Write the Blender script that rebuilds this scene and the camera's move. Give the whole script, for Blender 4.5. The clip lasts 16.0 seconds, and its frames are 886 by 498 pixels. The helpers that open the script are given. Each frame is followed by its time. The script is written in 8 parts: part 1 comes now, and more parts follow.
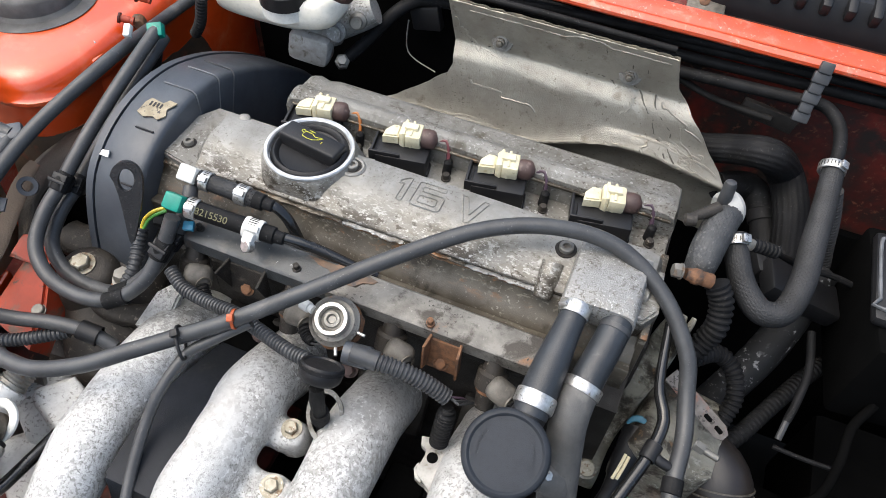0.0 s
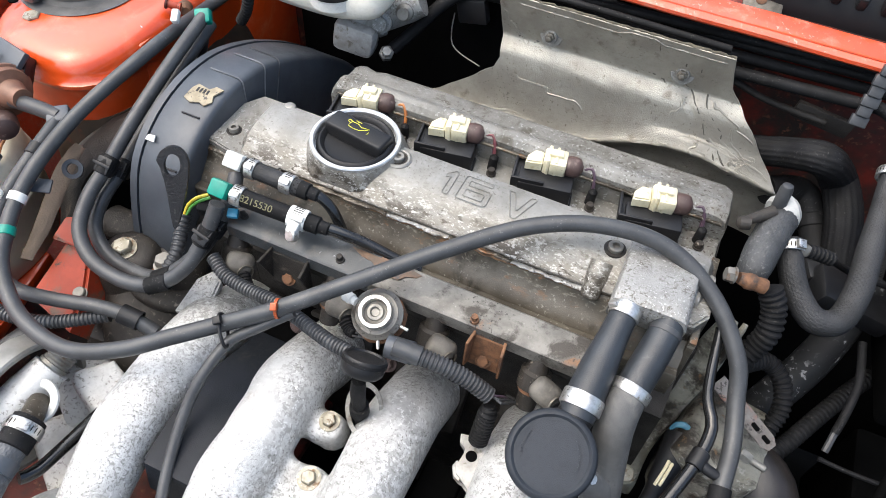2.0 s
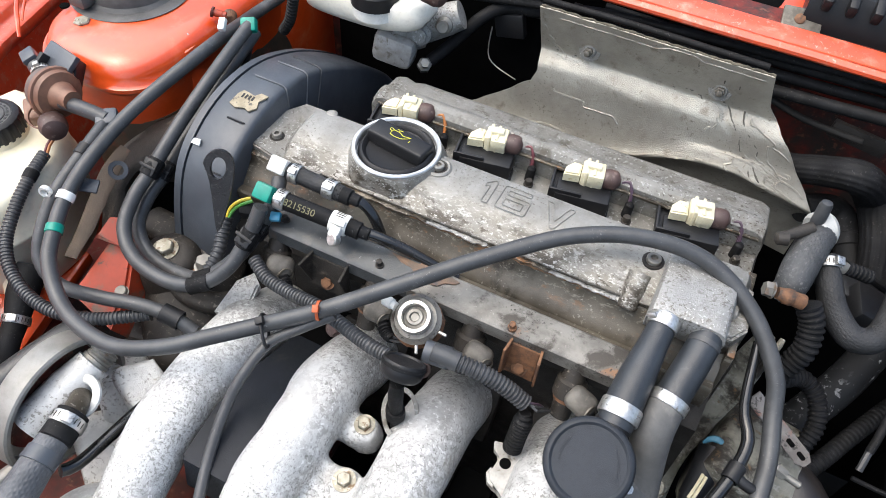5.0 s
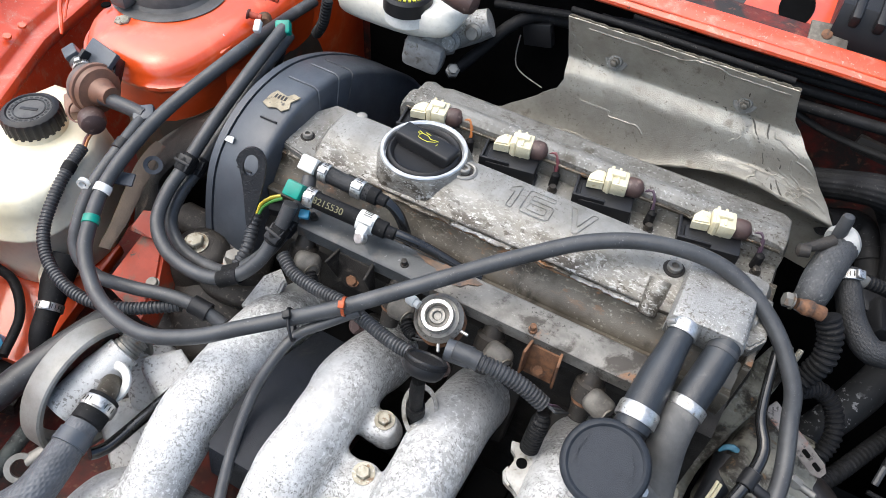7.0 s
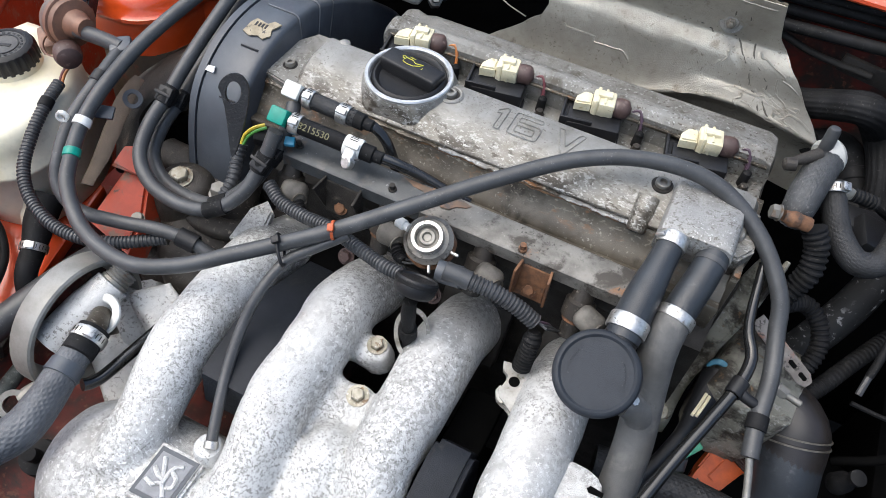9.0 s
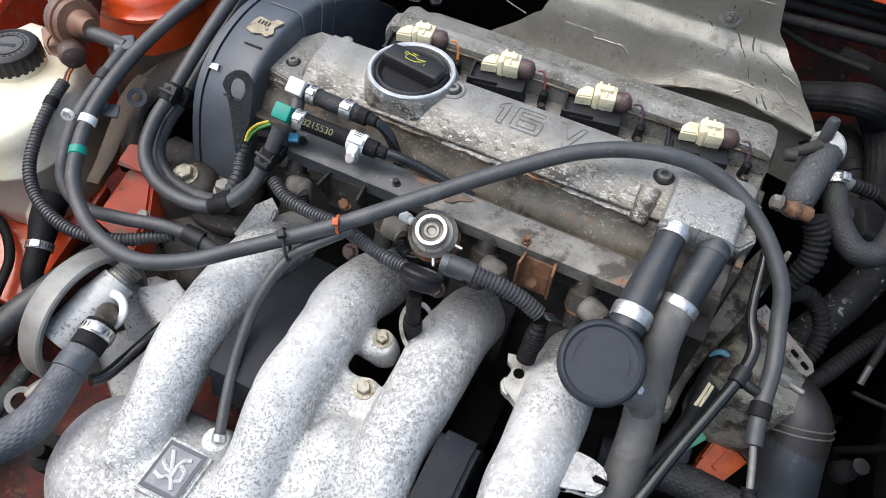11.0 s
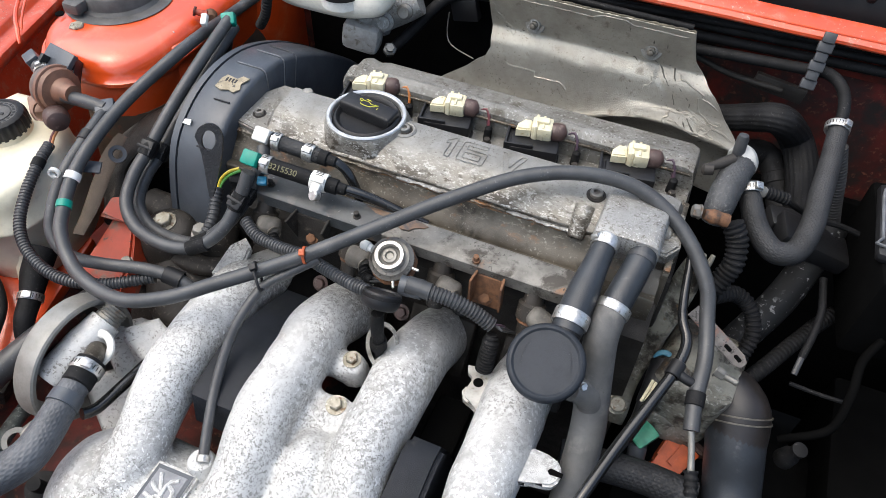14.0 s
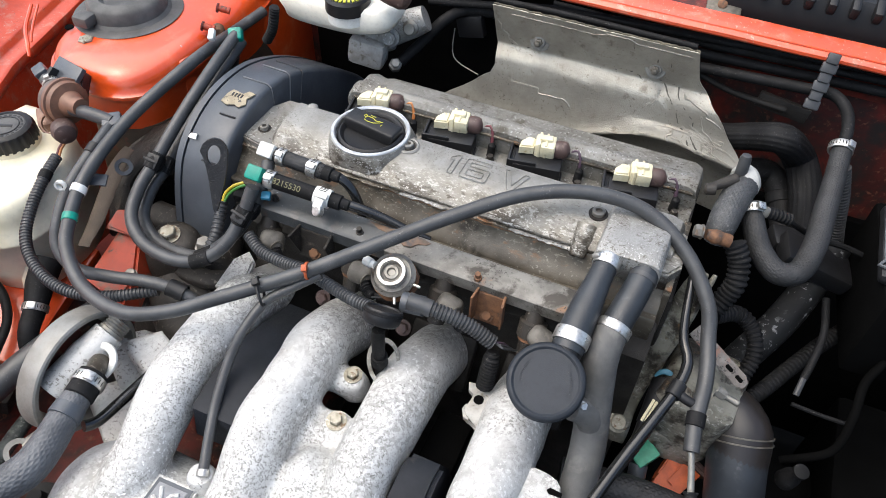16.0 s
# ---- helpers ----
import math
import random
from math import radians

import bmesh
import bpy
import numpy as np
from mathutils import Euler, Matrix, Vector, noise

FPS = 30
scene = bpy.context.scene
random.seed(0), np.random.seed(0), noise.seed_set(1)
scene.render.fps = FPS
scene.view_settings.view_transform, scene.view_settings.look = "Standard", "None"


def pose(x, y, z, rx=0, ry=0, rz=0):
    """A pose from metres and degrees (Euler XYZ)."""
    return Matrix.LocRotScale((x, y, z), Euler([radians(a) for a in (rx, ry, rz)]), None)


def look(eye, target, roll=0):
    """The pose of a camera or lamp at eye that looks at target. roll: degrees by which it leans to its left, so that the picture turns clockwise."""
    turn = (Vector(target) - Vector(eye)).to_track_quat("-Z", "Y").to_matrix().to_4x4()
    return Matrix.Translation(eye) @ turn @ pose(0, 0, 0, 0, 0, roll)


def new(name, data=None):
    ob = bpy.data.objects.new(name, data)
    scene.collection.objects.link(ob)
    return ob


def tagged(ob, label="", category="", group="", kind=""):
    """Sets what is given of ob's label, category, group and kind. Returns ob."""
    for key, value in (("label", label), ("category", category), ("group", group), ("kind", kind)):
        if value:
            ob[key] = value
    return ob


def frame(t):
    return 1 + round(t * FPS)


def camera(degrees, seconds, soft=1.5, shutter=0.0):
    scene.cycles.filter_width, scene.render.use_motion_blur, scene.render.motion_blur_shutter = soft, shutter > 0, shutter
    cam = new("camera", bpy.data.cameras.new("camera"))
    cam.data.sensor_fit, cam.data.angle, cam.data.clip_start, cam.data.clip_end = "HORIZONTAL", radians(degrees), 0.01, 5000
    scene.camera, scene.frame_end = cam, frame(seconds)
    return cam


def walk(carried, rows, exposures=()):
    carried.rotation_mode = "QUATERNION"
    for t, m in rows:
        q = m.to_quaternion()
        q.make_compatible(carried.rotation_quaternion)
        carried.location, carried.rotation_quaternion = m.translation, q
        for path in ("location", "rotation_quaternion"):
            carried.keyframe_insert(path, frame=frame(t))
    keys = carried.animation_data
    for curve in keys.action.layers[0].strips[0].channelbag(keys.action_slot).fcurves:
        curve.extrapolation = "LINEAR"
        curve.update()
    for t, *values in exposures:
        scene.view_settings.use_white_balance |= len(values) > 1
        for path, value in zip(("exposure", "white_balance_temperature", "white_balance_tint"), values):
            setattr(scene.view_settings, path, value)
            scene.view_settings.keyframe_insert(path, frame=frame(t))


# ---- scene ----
cam = camera(63.43, 16.0, soft=0.5)
# seconds, place in metres, turn in degrees
PATH = [
    (0, 0.2706, -0.4506, 0.4335, 39.11, -2.62, 22.31),
    (0.5, 0.2647, -0.4501, 0.4272, 38.91, -2.30, 22.61),
    (1, 0.2617, -0.4518, 0.4253, 38.92, -2.65, 23.17),
    (1.5, 0.2562, -0.4513, 0.4238, 38.76, -2.73, 23.40),
    (2, 0.2507, -0.4554, 0.4241, 38.86, -2.58, 24.75),
    (2.5, 0.2514, -0.4606, 0.4268, 39.14, -2.46, 24.43),
    (3, 0.2478, -0.4597, 0.4312, 39.73, -2.38, 25.03),
    (3.5, 0.2426, -0.4651, 0.4254, 39.30, -2.87, 25.93),
    (4, 0.2368, -0.4685, 0.4246, 39.37, -2.69, 26.35),
    (6.3, 0.2369, -0.4817, 0.4277, 40.93, -3.15, 28.06),
    (6.5, 0.2311, -0.4833, 0.4320, 40.86, -2.30, 29.07),
    (7, 0.2370, -0.4859, 0.4308, 40.48, -2.76, 28.86),
    (7.5, 0.2502, -0.5051, 0.4131, 37.97, -1.62, 26.00),
    (8, 0.2457, -0.5029, 0.4128, 38.29, -2.03, 26.80),
    (8.5, 0.2425, -0.5054, 0.4112, 38.00, -2.56, 28.00),
    (9, 0.2465, -0.5081, 0.4088, 37.60, -2.80, 27.04),
    (9.2, 0.2432, -0.5076, 0.4058, 37.14, -2.47, 26.81),
    (11.3, 0.2491, -0.5197, 0.4093, 37.84, -2.53, 26.61),
    (11.5, 0.2518, -0.5206, 0.4098, 37.78, -2.42, 27.00),
    (12, 0.2539, -0.5206, 0.4088, 37.54, -2.49, 26.96),
    (12.5, 0.2569, -0.5202, 0.4111, 37.83, -2.48, 26.50),
    (13, 0.2554, -0.5296, 0.4280, 39.71, -3.54, 25.98),
    (13.5, 0.2671, -0.5397, 0.4320, 40.47, -1.39, 25.66),
    (14, 0.2935, -0.5537, 0.4404, 41.66, -0.95, 23.34),
    (14.5, 0.2948, -0.5477, 0.4464, 42.25, -1.64, 24.00),
    (15, 0.2987, -0.5388, 0.4476, 41.22, -1.34, 21.94),
    (15.5, 0.2973, -0.5447, 0.4468, 42.67, -1.55, 23.75),
    (16, 0.2952, -0.5488, 0.4466, 42.37, -1.01, 24.13),
]
walk(cam, [(row[0], pose(*row[1:])) for row in PATH], exposures=((0.0, 0.56, 6450, 7), (0.5, 0.76, 6450, 7), (2.0, 0.80, 6400, 7), (4.2, 0.76, 6350, 7), (6.3, 0.74, 6300, 7), (7.5, 0.58, 6200, 7), (11.3, 0.44, 6200, 7), (12.5, 0.40, 6200, 7), (14.0, 0.50, 6350, 7), (16.0, 0.58, 6400, 7)))
# overcast daylight
world = bpy.data.worlds.new("sky")
scene.world = world
world.use_nodes = True
_n = world.node_tree.nodes
_sky = _n.new("ShaderNodeTexSky")
_sky.sky_type = 'NISHITA'
_sky.sun_disc = False
_sky.sun_elevation = radians(66)
_sky.sun_rotation = radians(247)
_sky.dust_density = 4.0
_sky.ozone_density = 0.6
_n["Background"].inputs[1].default_value = 0.18
world.node_tree.links.new(_sky.outputs[0], _n["Background"].inputs[0])
_sun = bpy.data.lights.new("sun", 'SUN')
_sun.energy, _sun.angle, _sun.color = 2.1, radians(92), (1.0, 0.96, 0.91)
sun = new("sun", _sun)
sun.matrix_world = look((-0.70, -0.30, 1.90), (0, 0, 0))

# ---------------------------------------------------------------- materials


def _mix(nt, fac, a, b):
    m = nt.nodes.new("ShaderNodeMix")
    m.data_type = 'RGBA'
    for sock, v in ((m.inputs[0], fac), (m.inputs[6], a), (m.inputs[7], b)):
        if isinstance(v, (tuple, list)):
            sock.default_value = (*v, 1)
        elif isinstance(v, float):
            sock.default_value = v
        else:
            nt.links.new(v, sock)
    return m.outputs[2]


def _noise(nt, pos, scale, detail=4.0, rough=0.6, distort=0.0):
    t = nt.nodes.new("ShaderNodeTexNoise")
    t.inputs["Scale"].default_value, t.inputs["Detail"].default_value = scale, detail
    t.inputs["Roughness"].default_value, t.inputs["Distortion"].default_value = rough, distort
    nt.links.new(pos, t.inputs["Vector"])
    return t.outputs[0]


def _ramp(nt, v, lo, hi):
    r = nt.nodes.new("ShaderNodeMapRange")
    r.inputs[1].default_value, r.inputs[2].default_value = lo, hi
    r.interpolation_type = 'SMOOTHSTEP'
    nt.links.new(v, r.inputs[0])
    return r.outputs[0]


def _math(nt, op, a, b):
    m = nt.nodes.new("ShaderNodeMath")
    m.operation = op
    for sock, v in ((m.inputs[0], a), (m.inputs[1], b)):
        if isinstance(v, float):
            sock.default_value = v
        else:
            nt.links.new(v, sock)
    return m.outputs[0]


def mat(name, c1, c2=None, rough=0.5, metal=0.0, scale=60.0, bump=0.15, bscale=900.0, spots=(), coat=0.0, spec=0.5,
        rvar=0.15, bands=(), cells=0.0):
    """A worn surface: two-scale colour, spots of (colour, scale, from, to[, stretch]), fine relief."""
    m = bpy.data.materials.new(name)
    m.use_nodes = True
    nt = m.node_tree
    bs = nt.nodes["Principled BSDF"]
    pos = nt.nodes.new("ShaderNodeNewGeometry").outputs["Position"]
    c2 = c2 or tuple(v * 0.7 for v in c1)
    big = _noise(nt, pos, scale)
    col = _mix(nt, _ramp(nt, big, 0.35, 0.65), c1, c2)
    fine = _noise(nt, pos, scale * 9, 3.0)
    col = _mix(nt, _math(nt, 'MULTIPLY', _ramp(nt, fine, 0.45, 0.8), 0.35), col, tuple(v * 0.6 for v in c1))
    rsum = None
    for sp in spots:
        f = _ramp(nt, _noise(nt, pos, sp[1], 6.0, 0.65, 0.3), sp[2], sp[3])
        if len(sp) > 4:
            f = _math(nt, 'MULTIPLY', f, _ramp(nt, _noise(nt, pos, sp[4], 3.0, 0.6, 0.5), 0.38, 0.60))
        col = _mix(nt, f, col, sp[0])
        rsum = f
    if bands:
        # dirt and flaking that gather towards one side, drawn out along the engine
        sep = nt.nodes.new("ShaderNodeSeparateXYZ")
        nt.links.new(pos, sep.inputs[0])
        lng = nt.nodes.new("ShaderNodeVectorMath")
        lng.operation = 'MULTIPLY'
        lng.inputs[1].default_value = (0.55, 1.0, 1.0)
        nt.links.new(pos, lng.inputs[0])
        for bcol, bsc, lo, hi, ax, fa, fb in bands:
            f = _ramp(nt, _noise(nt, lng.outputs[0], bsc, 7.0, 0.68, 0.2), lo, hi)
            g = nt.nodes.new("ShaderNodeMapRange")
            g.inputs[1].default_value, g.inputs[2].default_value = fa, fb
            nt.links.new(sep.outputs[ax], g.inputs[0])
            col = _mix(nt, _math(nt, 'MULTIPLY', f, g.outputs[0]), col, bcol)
    nt.links.new(col, bs.inputs["Base Color"])
    bs.inputs["Metallic"].default_value = metal
    bs.inputs["Coat Weight"].default_value = coat
    bs.inputs["Coat Roughness"].default_value = 0.10
    bs.inputs["Specular IOR Level"].default_value = spec
    rr = nt.nodes.new("ShaderNodeMapRange")
    rr.inputs[3].default_value, rr.inputs[4].default_value = max(rough - rvar, 0.05), min(rough + rvar, 1)
    nt.links.new(big, rr.inputs[0])
    nt.links.new(rr.outputs[0], bs.inputs["Roughness"])
    h = _noise(nt, pos, bscale, 3.0)
    if cells:
        v = nt.nodes.new("ShaderNodeTexVoronoi")
        v.inputs["Scale"].default_value = cells
        nt.links.new(pos, v.inputs["Vector"])
        h = _math(nt, 'ADD', _math(nt, 'MULTIPLY', v.outputs["Distance"], 0.8), _math(nt, 'MULTIPLY', h, 0.5))
    b = nt.nodes.new("ShaderNodeBump")
    b.inputs["Strength"].default_value, b.inputs["Distance"].default_value = bump, 0.001
    nt.links.new(h, b.inputs["Height"])
    nt.links.new(b.outputs[0], bs.inputs["Normal"])
    return m


RED = mat("red paint", (0.70, 0.075, 0.008), (0.63, 0.064, 0.007), rough=0.34, scale=9, bump=0.05, bscale=250, coat=1.0,
          spots=(((0.70, 0.16, 0.07), 26, 0.50, 0.78), ((0.30, 0.06, 0.03), 16, 0.64, 0.84)), rvar=0.08)
# dusty, dirty red, darkened further to carry the shade on the bulkhead
RED_DUSTY_SHADED = mat("dusty red paint darkened for shade", (0.21, 0.018, 0.008), (0.050, 0.008, 0.005), rough=0.65, scale=11, bump=0.15,
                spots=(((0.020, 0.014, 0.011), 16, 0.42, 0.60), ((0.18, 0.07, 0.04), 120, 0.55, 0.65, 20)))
RED_FADED = mat("faded red paint", (0.62, 0.080, 0.026), (0.54, 0.066, 0.022), rough=0.36, scale=16, bump=0.08, coat=0.7,
                spots=(((0.52, 0.20, 0.13), 50, 0.50, 0.74), ((0.50, 0.26, 0.19), 300, 0.60, 0.66, 22), ((0.06, 0.03, 0.02), 170, 0.66, 0.69)))
# caked dirt over red, darkened as well for the tower's shaded lower wall
SKIRT = mat("darkened dirt-caked inner wing", (0.085, 0.058, 0.037), (0.050, 0.034, 0.022), rough=0.7, scale=18, bump=0.4, bscale=500,
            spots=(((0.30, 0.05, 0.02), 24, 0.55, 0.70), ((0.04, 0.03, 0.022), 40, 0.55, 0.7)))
MOUNT_IRON = mat("oily dark iron", (0.038, 0.032, 0.026), (0.020, 0.017, 0.014), rough=0.55, metal=0.15, scale=40, bump=0.6, bscale=700,
                 spots=(((0.16, 0.14, 0.115), 200, 0.58, 0.64, 30),))
GRIME = mat("grimy brown casting", (0.115, 0.104, 0.088), (0.062, 0.055, 0.046), rough=0.6, metal=0.15, scale=45, bump=0.6, bscale=1000,
            spots=(((0.24, 0.22, 0.19), 160, 0.57, 0.64, 40), ((0.035, 0.028, 0.02), 30, 0.56, 0.7)))
PUMP = mat("bare pale casting", (0.60, 0.595, 0.575), (0.48, 0.475, 0.455), rough=0.5, metal=0.15, scale=40, bump=0.6,
           spots=(((0.22, 0.21, 0.19), 300, 0.55, 0.60, 22), ((0.28, 0.25, 0.20), 60, 0.60, 0.75),))
DRUM = mat("black grained plastic", (0.027, 0.031, 0.038), (0.020, 0.023, 0.028), rough=0.40, scale=30, bump=0.25, bscale=1500, spec=0.22)
MOUNT = mat("dusty black rubber", (0.085, 0.083, 0.08), (0.05, 0.049, 0.048), rough=0.6, scale=40, bump=0.2)
BRIGHT = mat("machined aluminium", (0.66, 0.66, 0.65), (0.48, 0.48, 0.47), rough=0.35, metal=0.7, scale=70, bump=0.1)
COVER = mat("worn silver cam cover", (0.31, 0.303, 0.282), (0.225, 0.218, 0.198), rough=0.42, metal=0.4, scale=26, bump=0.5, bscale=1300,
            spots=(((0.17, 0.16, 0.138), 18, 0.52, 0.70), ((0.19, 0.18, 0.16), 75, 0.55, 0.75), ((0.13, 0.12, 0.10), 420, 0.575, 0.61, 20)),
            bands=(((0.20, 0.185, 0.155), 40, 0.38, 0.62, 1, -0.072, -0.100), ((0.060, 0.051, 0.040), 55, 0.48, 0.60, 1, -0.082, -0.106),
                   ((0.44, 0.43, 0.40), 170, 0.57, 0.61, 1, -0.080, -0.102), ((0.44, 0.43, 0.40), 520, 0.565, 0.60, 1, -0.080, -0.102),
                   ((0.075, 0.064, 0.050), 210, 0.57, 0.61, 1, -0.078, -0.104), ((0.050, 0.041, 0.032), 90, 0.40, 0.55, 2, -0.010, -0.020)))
CAST = mat("cast aluminium", (0.38, 0.377, 0.36), (0.27, 0.265, 0.25), rough=0.46, metal=0.35, scale=30, bump=0.5, bscale=1500,
           spots=(((0.16, 0.145, 0.12), 60, 0.56, 0.72), ((0.50, 0.50, 0.485), 380, 0.56, 0.61, 24), ((0.11, 0.10, 0.085), 480, 0.55, 0.60, 18), ((0.09, 0.072, 0.05), 22, 0.60, 0.74)))
OUTLET = mat("speckled bare casting", (0.36, 0.355, 0.34), (0.28, 0.275, 0.26), rough=0.5, metal=0.3, scale=50, bump=0.9, bscale=900,
             spots=(((0.15, 0.14, 0.12), 420, 0.52, 0.58, 60), ((0.55, 0.55, 0.53), 520, 0.57, 0.62, 50), ((0.10, 0.085, 0.07), 60, 0.62, 0.74)))
REAR_CAST = mat("dusty grey casting", (0.27, 0.262, 0.24), (0.19, 0.182, 0.162), rough=0.5, metal=0.3, scale=30, bump=0.7, bscale=1300,
                spots=(((0.10, 0.088, 0.068), 45, 0.52, 0.70), ((0.42, 0.415, 0.395), 300, 0.57, 0.62, 24), ((0.075, 0.062, 0.048), 320, 0.57, 0.61, 18)))
CAST_PALE = mat("dusty pale casting", (0.48, 0.47, 0.44), (0.33, 0.31, 0.28), rough=0.55, metal=0.2, scale=60, bump=0.5, bscale=1300,
                spots=(((0.20, 0.18, 0.14), 120, 0.56, 0.66),))
CAST_DIRTY = mat("oily cast aluminium", (0.120, 0.104, 0.080), (0.060, 0.050, 0.037), rough=0.38, metal=0.3, scale=18, bump=0.22,
                 bscale=1100, spots=(((0.26, 0.24, 0.20), 340, 0.60, 0.64, 26), ((0.028, 0.022, 0.015), 24, 0.52, 0.68)),
                 bands=(((0.34, 0.315, 0.265), 110, 0.57, 0.63, 2, -0.034, -0.020), ((0.28, 0.255, 0.205), 300, 0.56, 0.62, 2, -0.036, -0.022), ((0.20, 0.10, 0.045), 70, 0.55, 0.64, 2, -0.044, -0.020)))
MANIFOLD = mat("silver manifold paint", (0.64, 0.64, 0.625), (0.54, 0.54, 0.525), rough=0.40, metal=0.2, scale=20, bump=0.7,
               bscale=1300, spots=(((0.42, 0.415, 0.40), 30, 0.50, 0.70), ((0.37, 0.365, 0.35), 190, 0.505, 0.54, 12), ((0.29, 0.285, 0.27), 360, 0.540, 0.565, 16), ((0.16, 0.155, 0.14), 520, 0.565, 0.59, 17), ((0.80, 0.80, 0.79), 260, 0.56, 0.61, 13), ((0.30, 0.27, 0.22), 26, 0.62, 0.80)))
SHIELD = mat("foil heat shield", (0.43, 0.405, 0.345), (0.33, 0.305, 0.255), rough=0.40, metal=0.48, scale=24, bump=0.40, bscale=900,
             spots=(((0.22, 0.195, 0.155), 50, 0.58, 0.72), ((0.20, 0.18, 0.145), 330, 0.60, 0.64, 20)), cells=1200)
RUBBER = mat("grey rubber", (0.055, 0.057, 0.059), (0.040, 0.041, 0.043), rough=0.40, scale=50, bump=0.2, bscale=1100,
             spots=(((0.095, 0.094, 0.092), 40, 0.56, 0.78), ((0.15, 0.148, 0.145), 500, 0.62, 0.68, 40)))
DUSTY_HOSE = mat("dusty faded rubber", (0.105, 0.103, 0.099), (0.070, 0.069, 0.067), rough=0.55, scale=35, bump=0.3, bscale=1100,
                 spots=(((0.14, 0.135, 0.125), 45, 0.55, 0.75), ((0.035, 0.034, 0.033), 120, 0.62, 0.72, 22)))
RUBBER_BLUE = mat("blue-black rubber", (0.028, 0.032, 0.038), (0.020, 0.023, 0.027), rough=0.40, scale=40, bump=0.2, bscale=1000,
                  spots=(((0.07, 0.07, 0.072), 60, 0.58, 0.75),))
RUBBER_DARK = mat("black rubber", (0.011, 0.011, 0.012), (0.007, 0.007, 0.007), rough=0.62, scale=50, bump=0.3, spec=0.18,
                  spots=(((0.035, 0.034, 0.033), 30, 0.60, 0.80), ((0.06, 0.058, 0.056), 420, 0.60, 0.66, 30)))
RUBBER_LOOM = mat("dusty loom rubber", (0.050, 0.052, 0.055), (0.034, 0.035, 0.037), rough=0.42, scale=60, bump=0.15,
                  spots=(((0.09, 0.088, 0.085), 50, 0.60, 0.75),))
BRAID = mat("braided rubber", (0.024, 0.024, 0.025), (0.013, 0.013, 0.013), rough=0.58, scale=50, bump=0.5, bscale=1500)
BRAID_GREY = mat("grey braided sleeve", (0.100, 0.106, 0.115), (0.060, 0.064, 0.071), rough=0.45, scale=60, bump=0.4, bscale=1500)
PLASTIC = mat("black plastic", (0.014, 0.014, 0.015), (0.010, 0.010, 0.011), rough=0.42, spec=0.35, scale=40, bump=0.15, bscale=1800)
BADGE_GREY = mat("grey badge paint", (0.21, 0.215, 0.23), (0.15, 0.155, 0.165), rough=0.3, scale=60, bump=0.1)
PLASTIC_GREY = mat("slate grey plastic", (0.066, 0.074, 0.086), (0.050, 0.056, 0.066), rough=0.36, scale=25, bump=0.12, bscale=2000,
                   spots=(((0.085, 0.08, 0.07), 40, 0.64, 0.80),))
# lighter grey for the belt cover ribs and the fuse box lid edge
RIB_GREY = mat("lighter grey plastic", (0.15, 0.155, 0.165), (0.09, 0.095, 0.10), rough=0.5, scale=60, bump=0.1)
GLOSS_BLACK = mat("gloss black tube", (0.012, 0.012, 0.012), coat=0.3, rough=0.24, scale=40, bump=0.04)
CREAM = mat("cream plastic", (0.68, 0.63, 0.45), (0.60, 0.54, 0.36), rough=0.45, scale=80, bump=0.15,
            spots=(((0.36, 0.31, 0.20), 260, 0.60, 0.68, 60), ((0.40, 0.31, 0.14), 120, 0.62, 0.75),))
BROWN = mat("brown rubber boot", (0.085, 0.050, 0.043), (0.060, 0.036, 0.031), rough=0.5, scale=80, bump=0.2,
            spots=(((0.15, 0.11, 0.095), 120, 0.56, 0.70),))
VALVE_BROWN = mat("brown plastic", (0.22, 0.105, 0.062), (0.15, 0.075, 0.048), rough=0.45, scale=60, bump=0.1)
TANK = mat("yellowed white plastic", (0.73, 0.68, 0.53), (0.63, 0.56, 0.38), rough=0.35, scale=12, bump=0.06, bscale=300,
           spots=(((0.42, 0.33, 0.16), 16, 0.60, 0.85),))
WHITE_PLASTIC = mat("white plastic", (0.72, 0.72, 0.69), (0.62, 0.62, 0.58), rough=0.4, scale=60, bump=0.05)
RESERVOIR = mat("aged translucent white plastic", (0.86, 0.83, 0.74), (0.78, 0.74, 0.63), rough=0.35, scale=25, bump=0.08, spots=(((0.50, 0.44, 0.32), 60, 0.62, 0.80),))
TEAL = mat("teal plastic", (0.0, 0.25, 0.18), (0.0, 0.19, 0.14), rough=0.4, scale=80, bump=0.05)
BLUE = mat("blue plastic", (0.03, 0.24, 0.40), rough=0.4, scale=80, bump=0.05)
ORANGE = mat("orange plastic", (0.48, 0.090, 0.018), (0.34, 0.062, 0.015), rough=0.45, scale=80, bump=0.05)
STEEL = mat("zinc plated steel", (0.66, 0.65, 0.63), (0.46, 0.45, 0.42), rough=0.32, metal=0.85, scale=150, bump=0.3,
            spots=(((0.20, 0.19, 0.17), 330, 0.56, 0.62, 60), ((0.22, 0.16, 0.09), 90, 0.62, 0.75),))
STEEL_DULL = mat("dull steel", (0.27, 0.26, 0.235), (0.19, 0.18, 0.16), rough=0.5, metal=0.6, scale=60, bump=0.2,
                 spots=(((0.14, 0.08, 0.04), 60, 0.58, 0.72),))
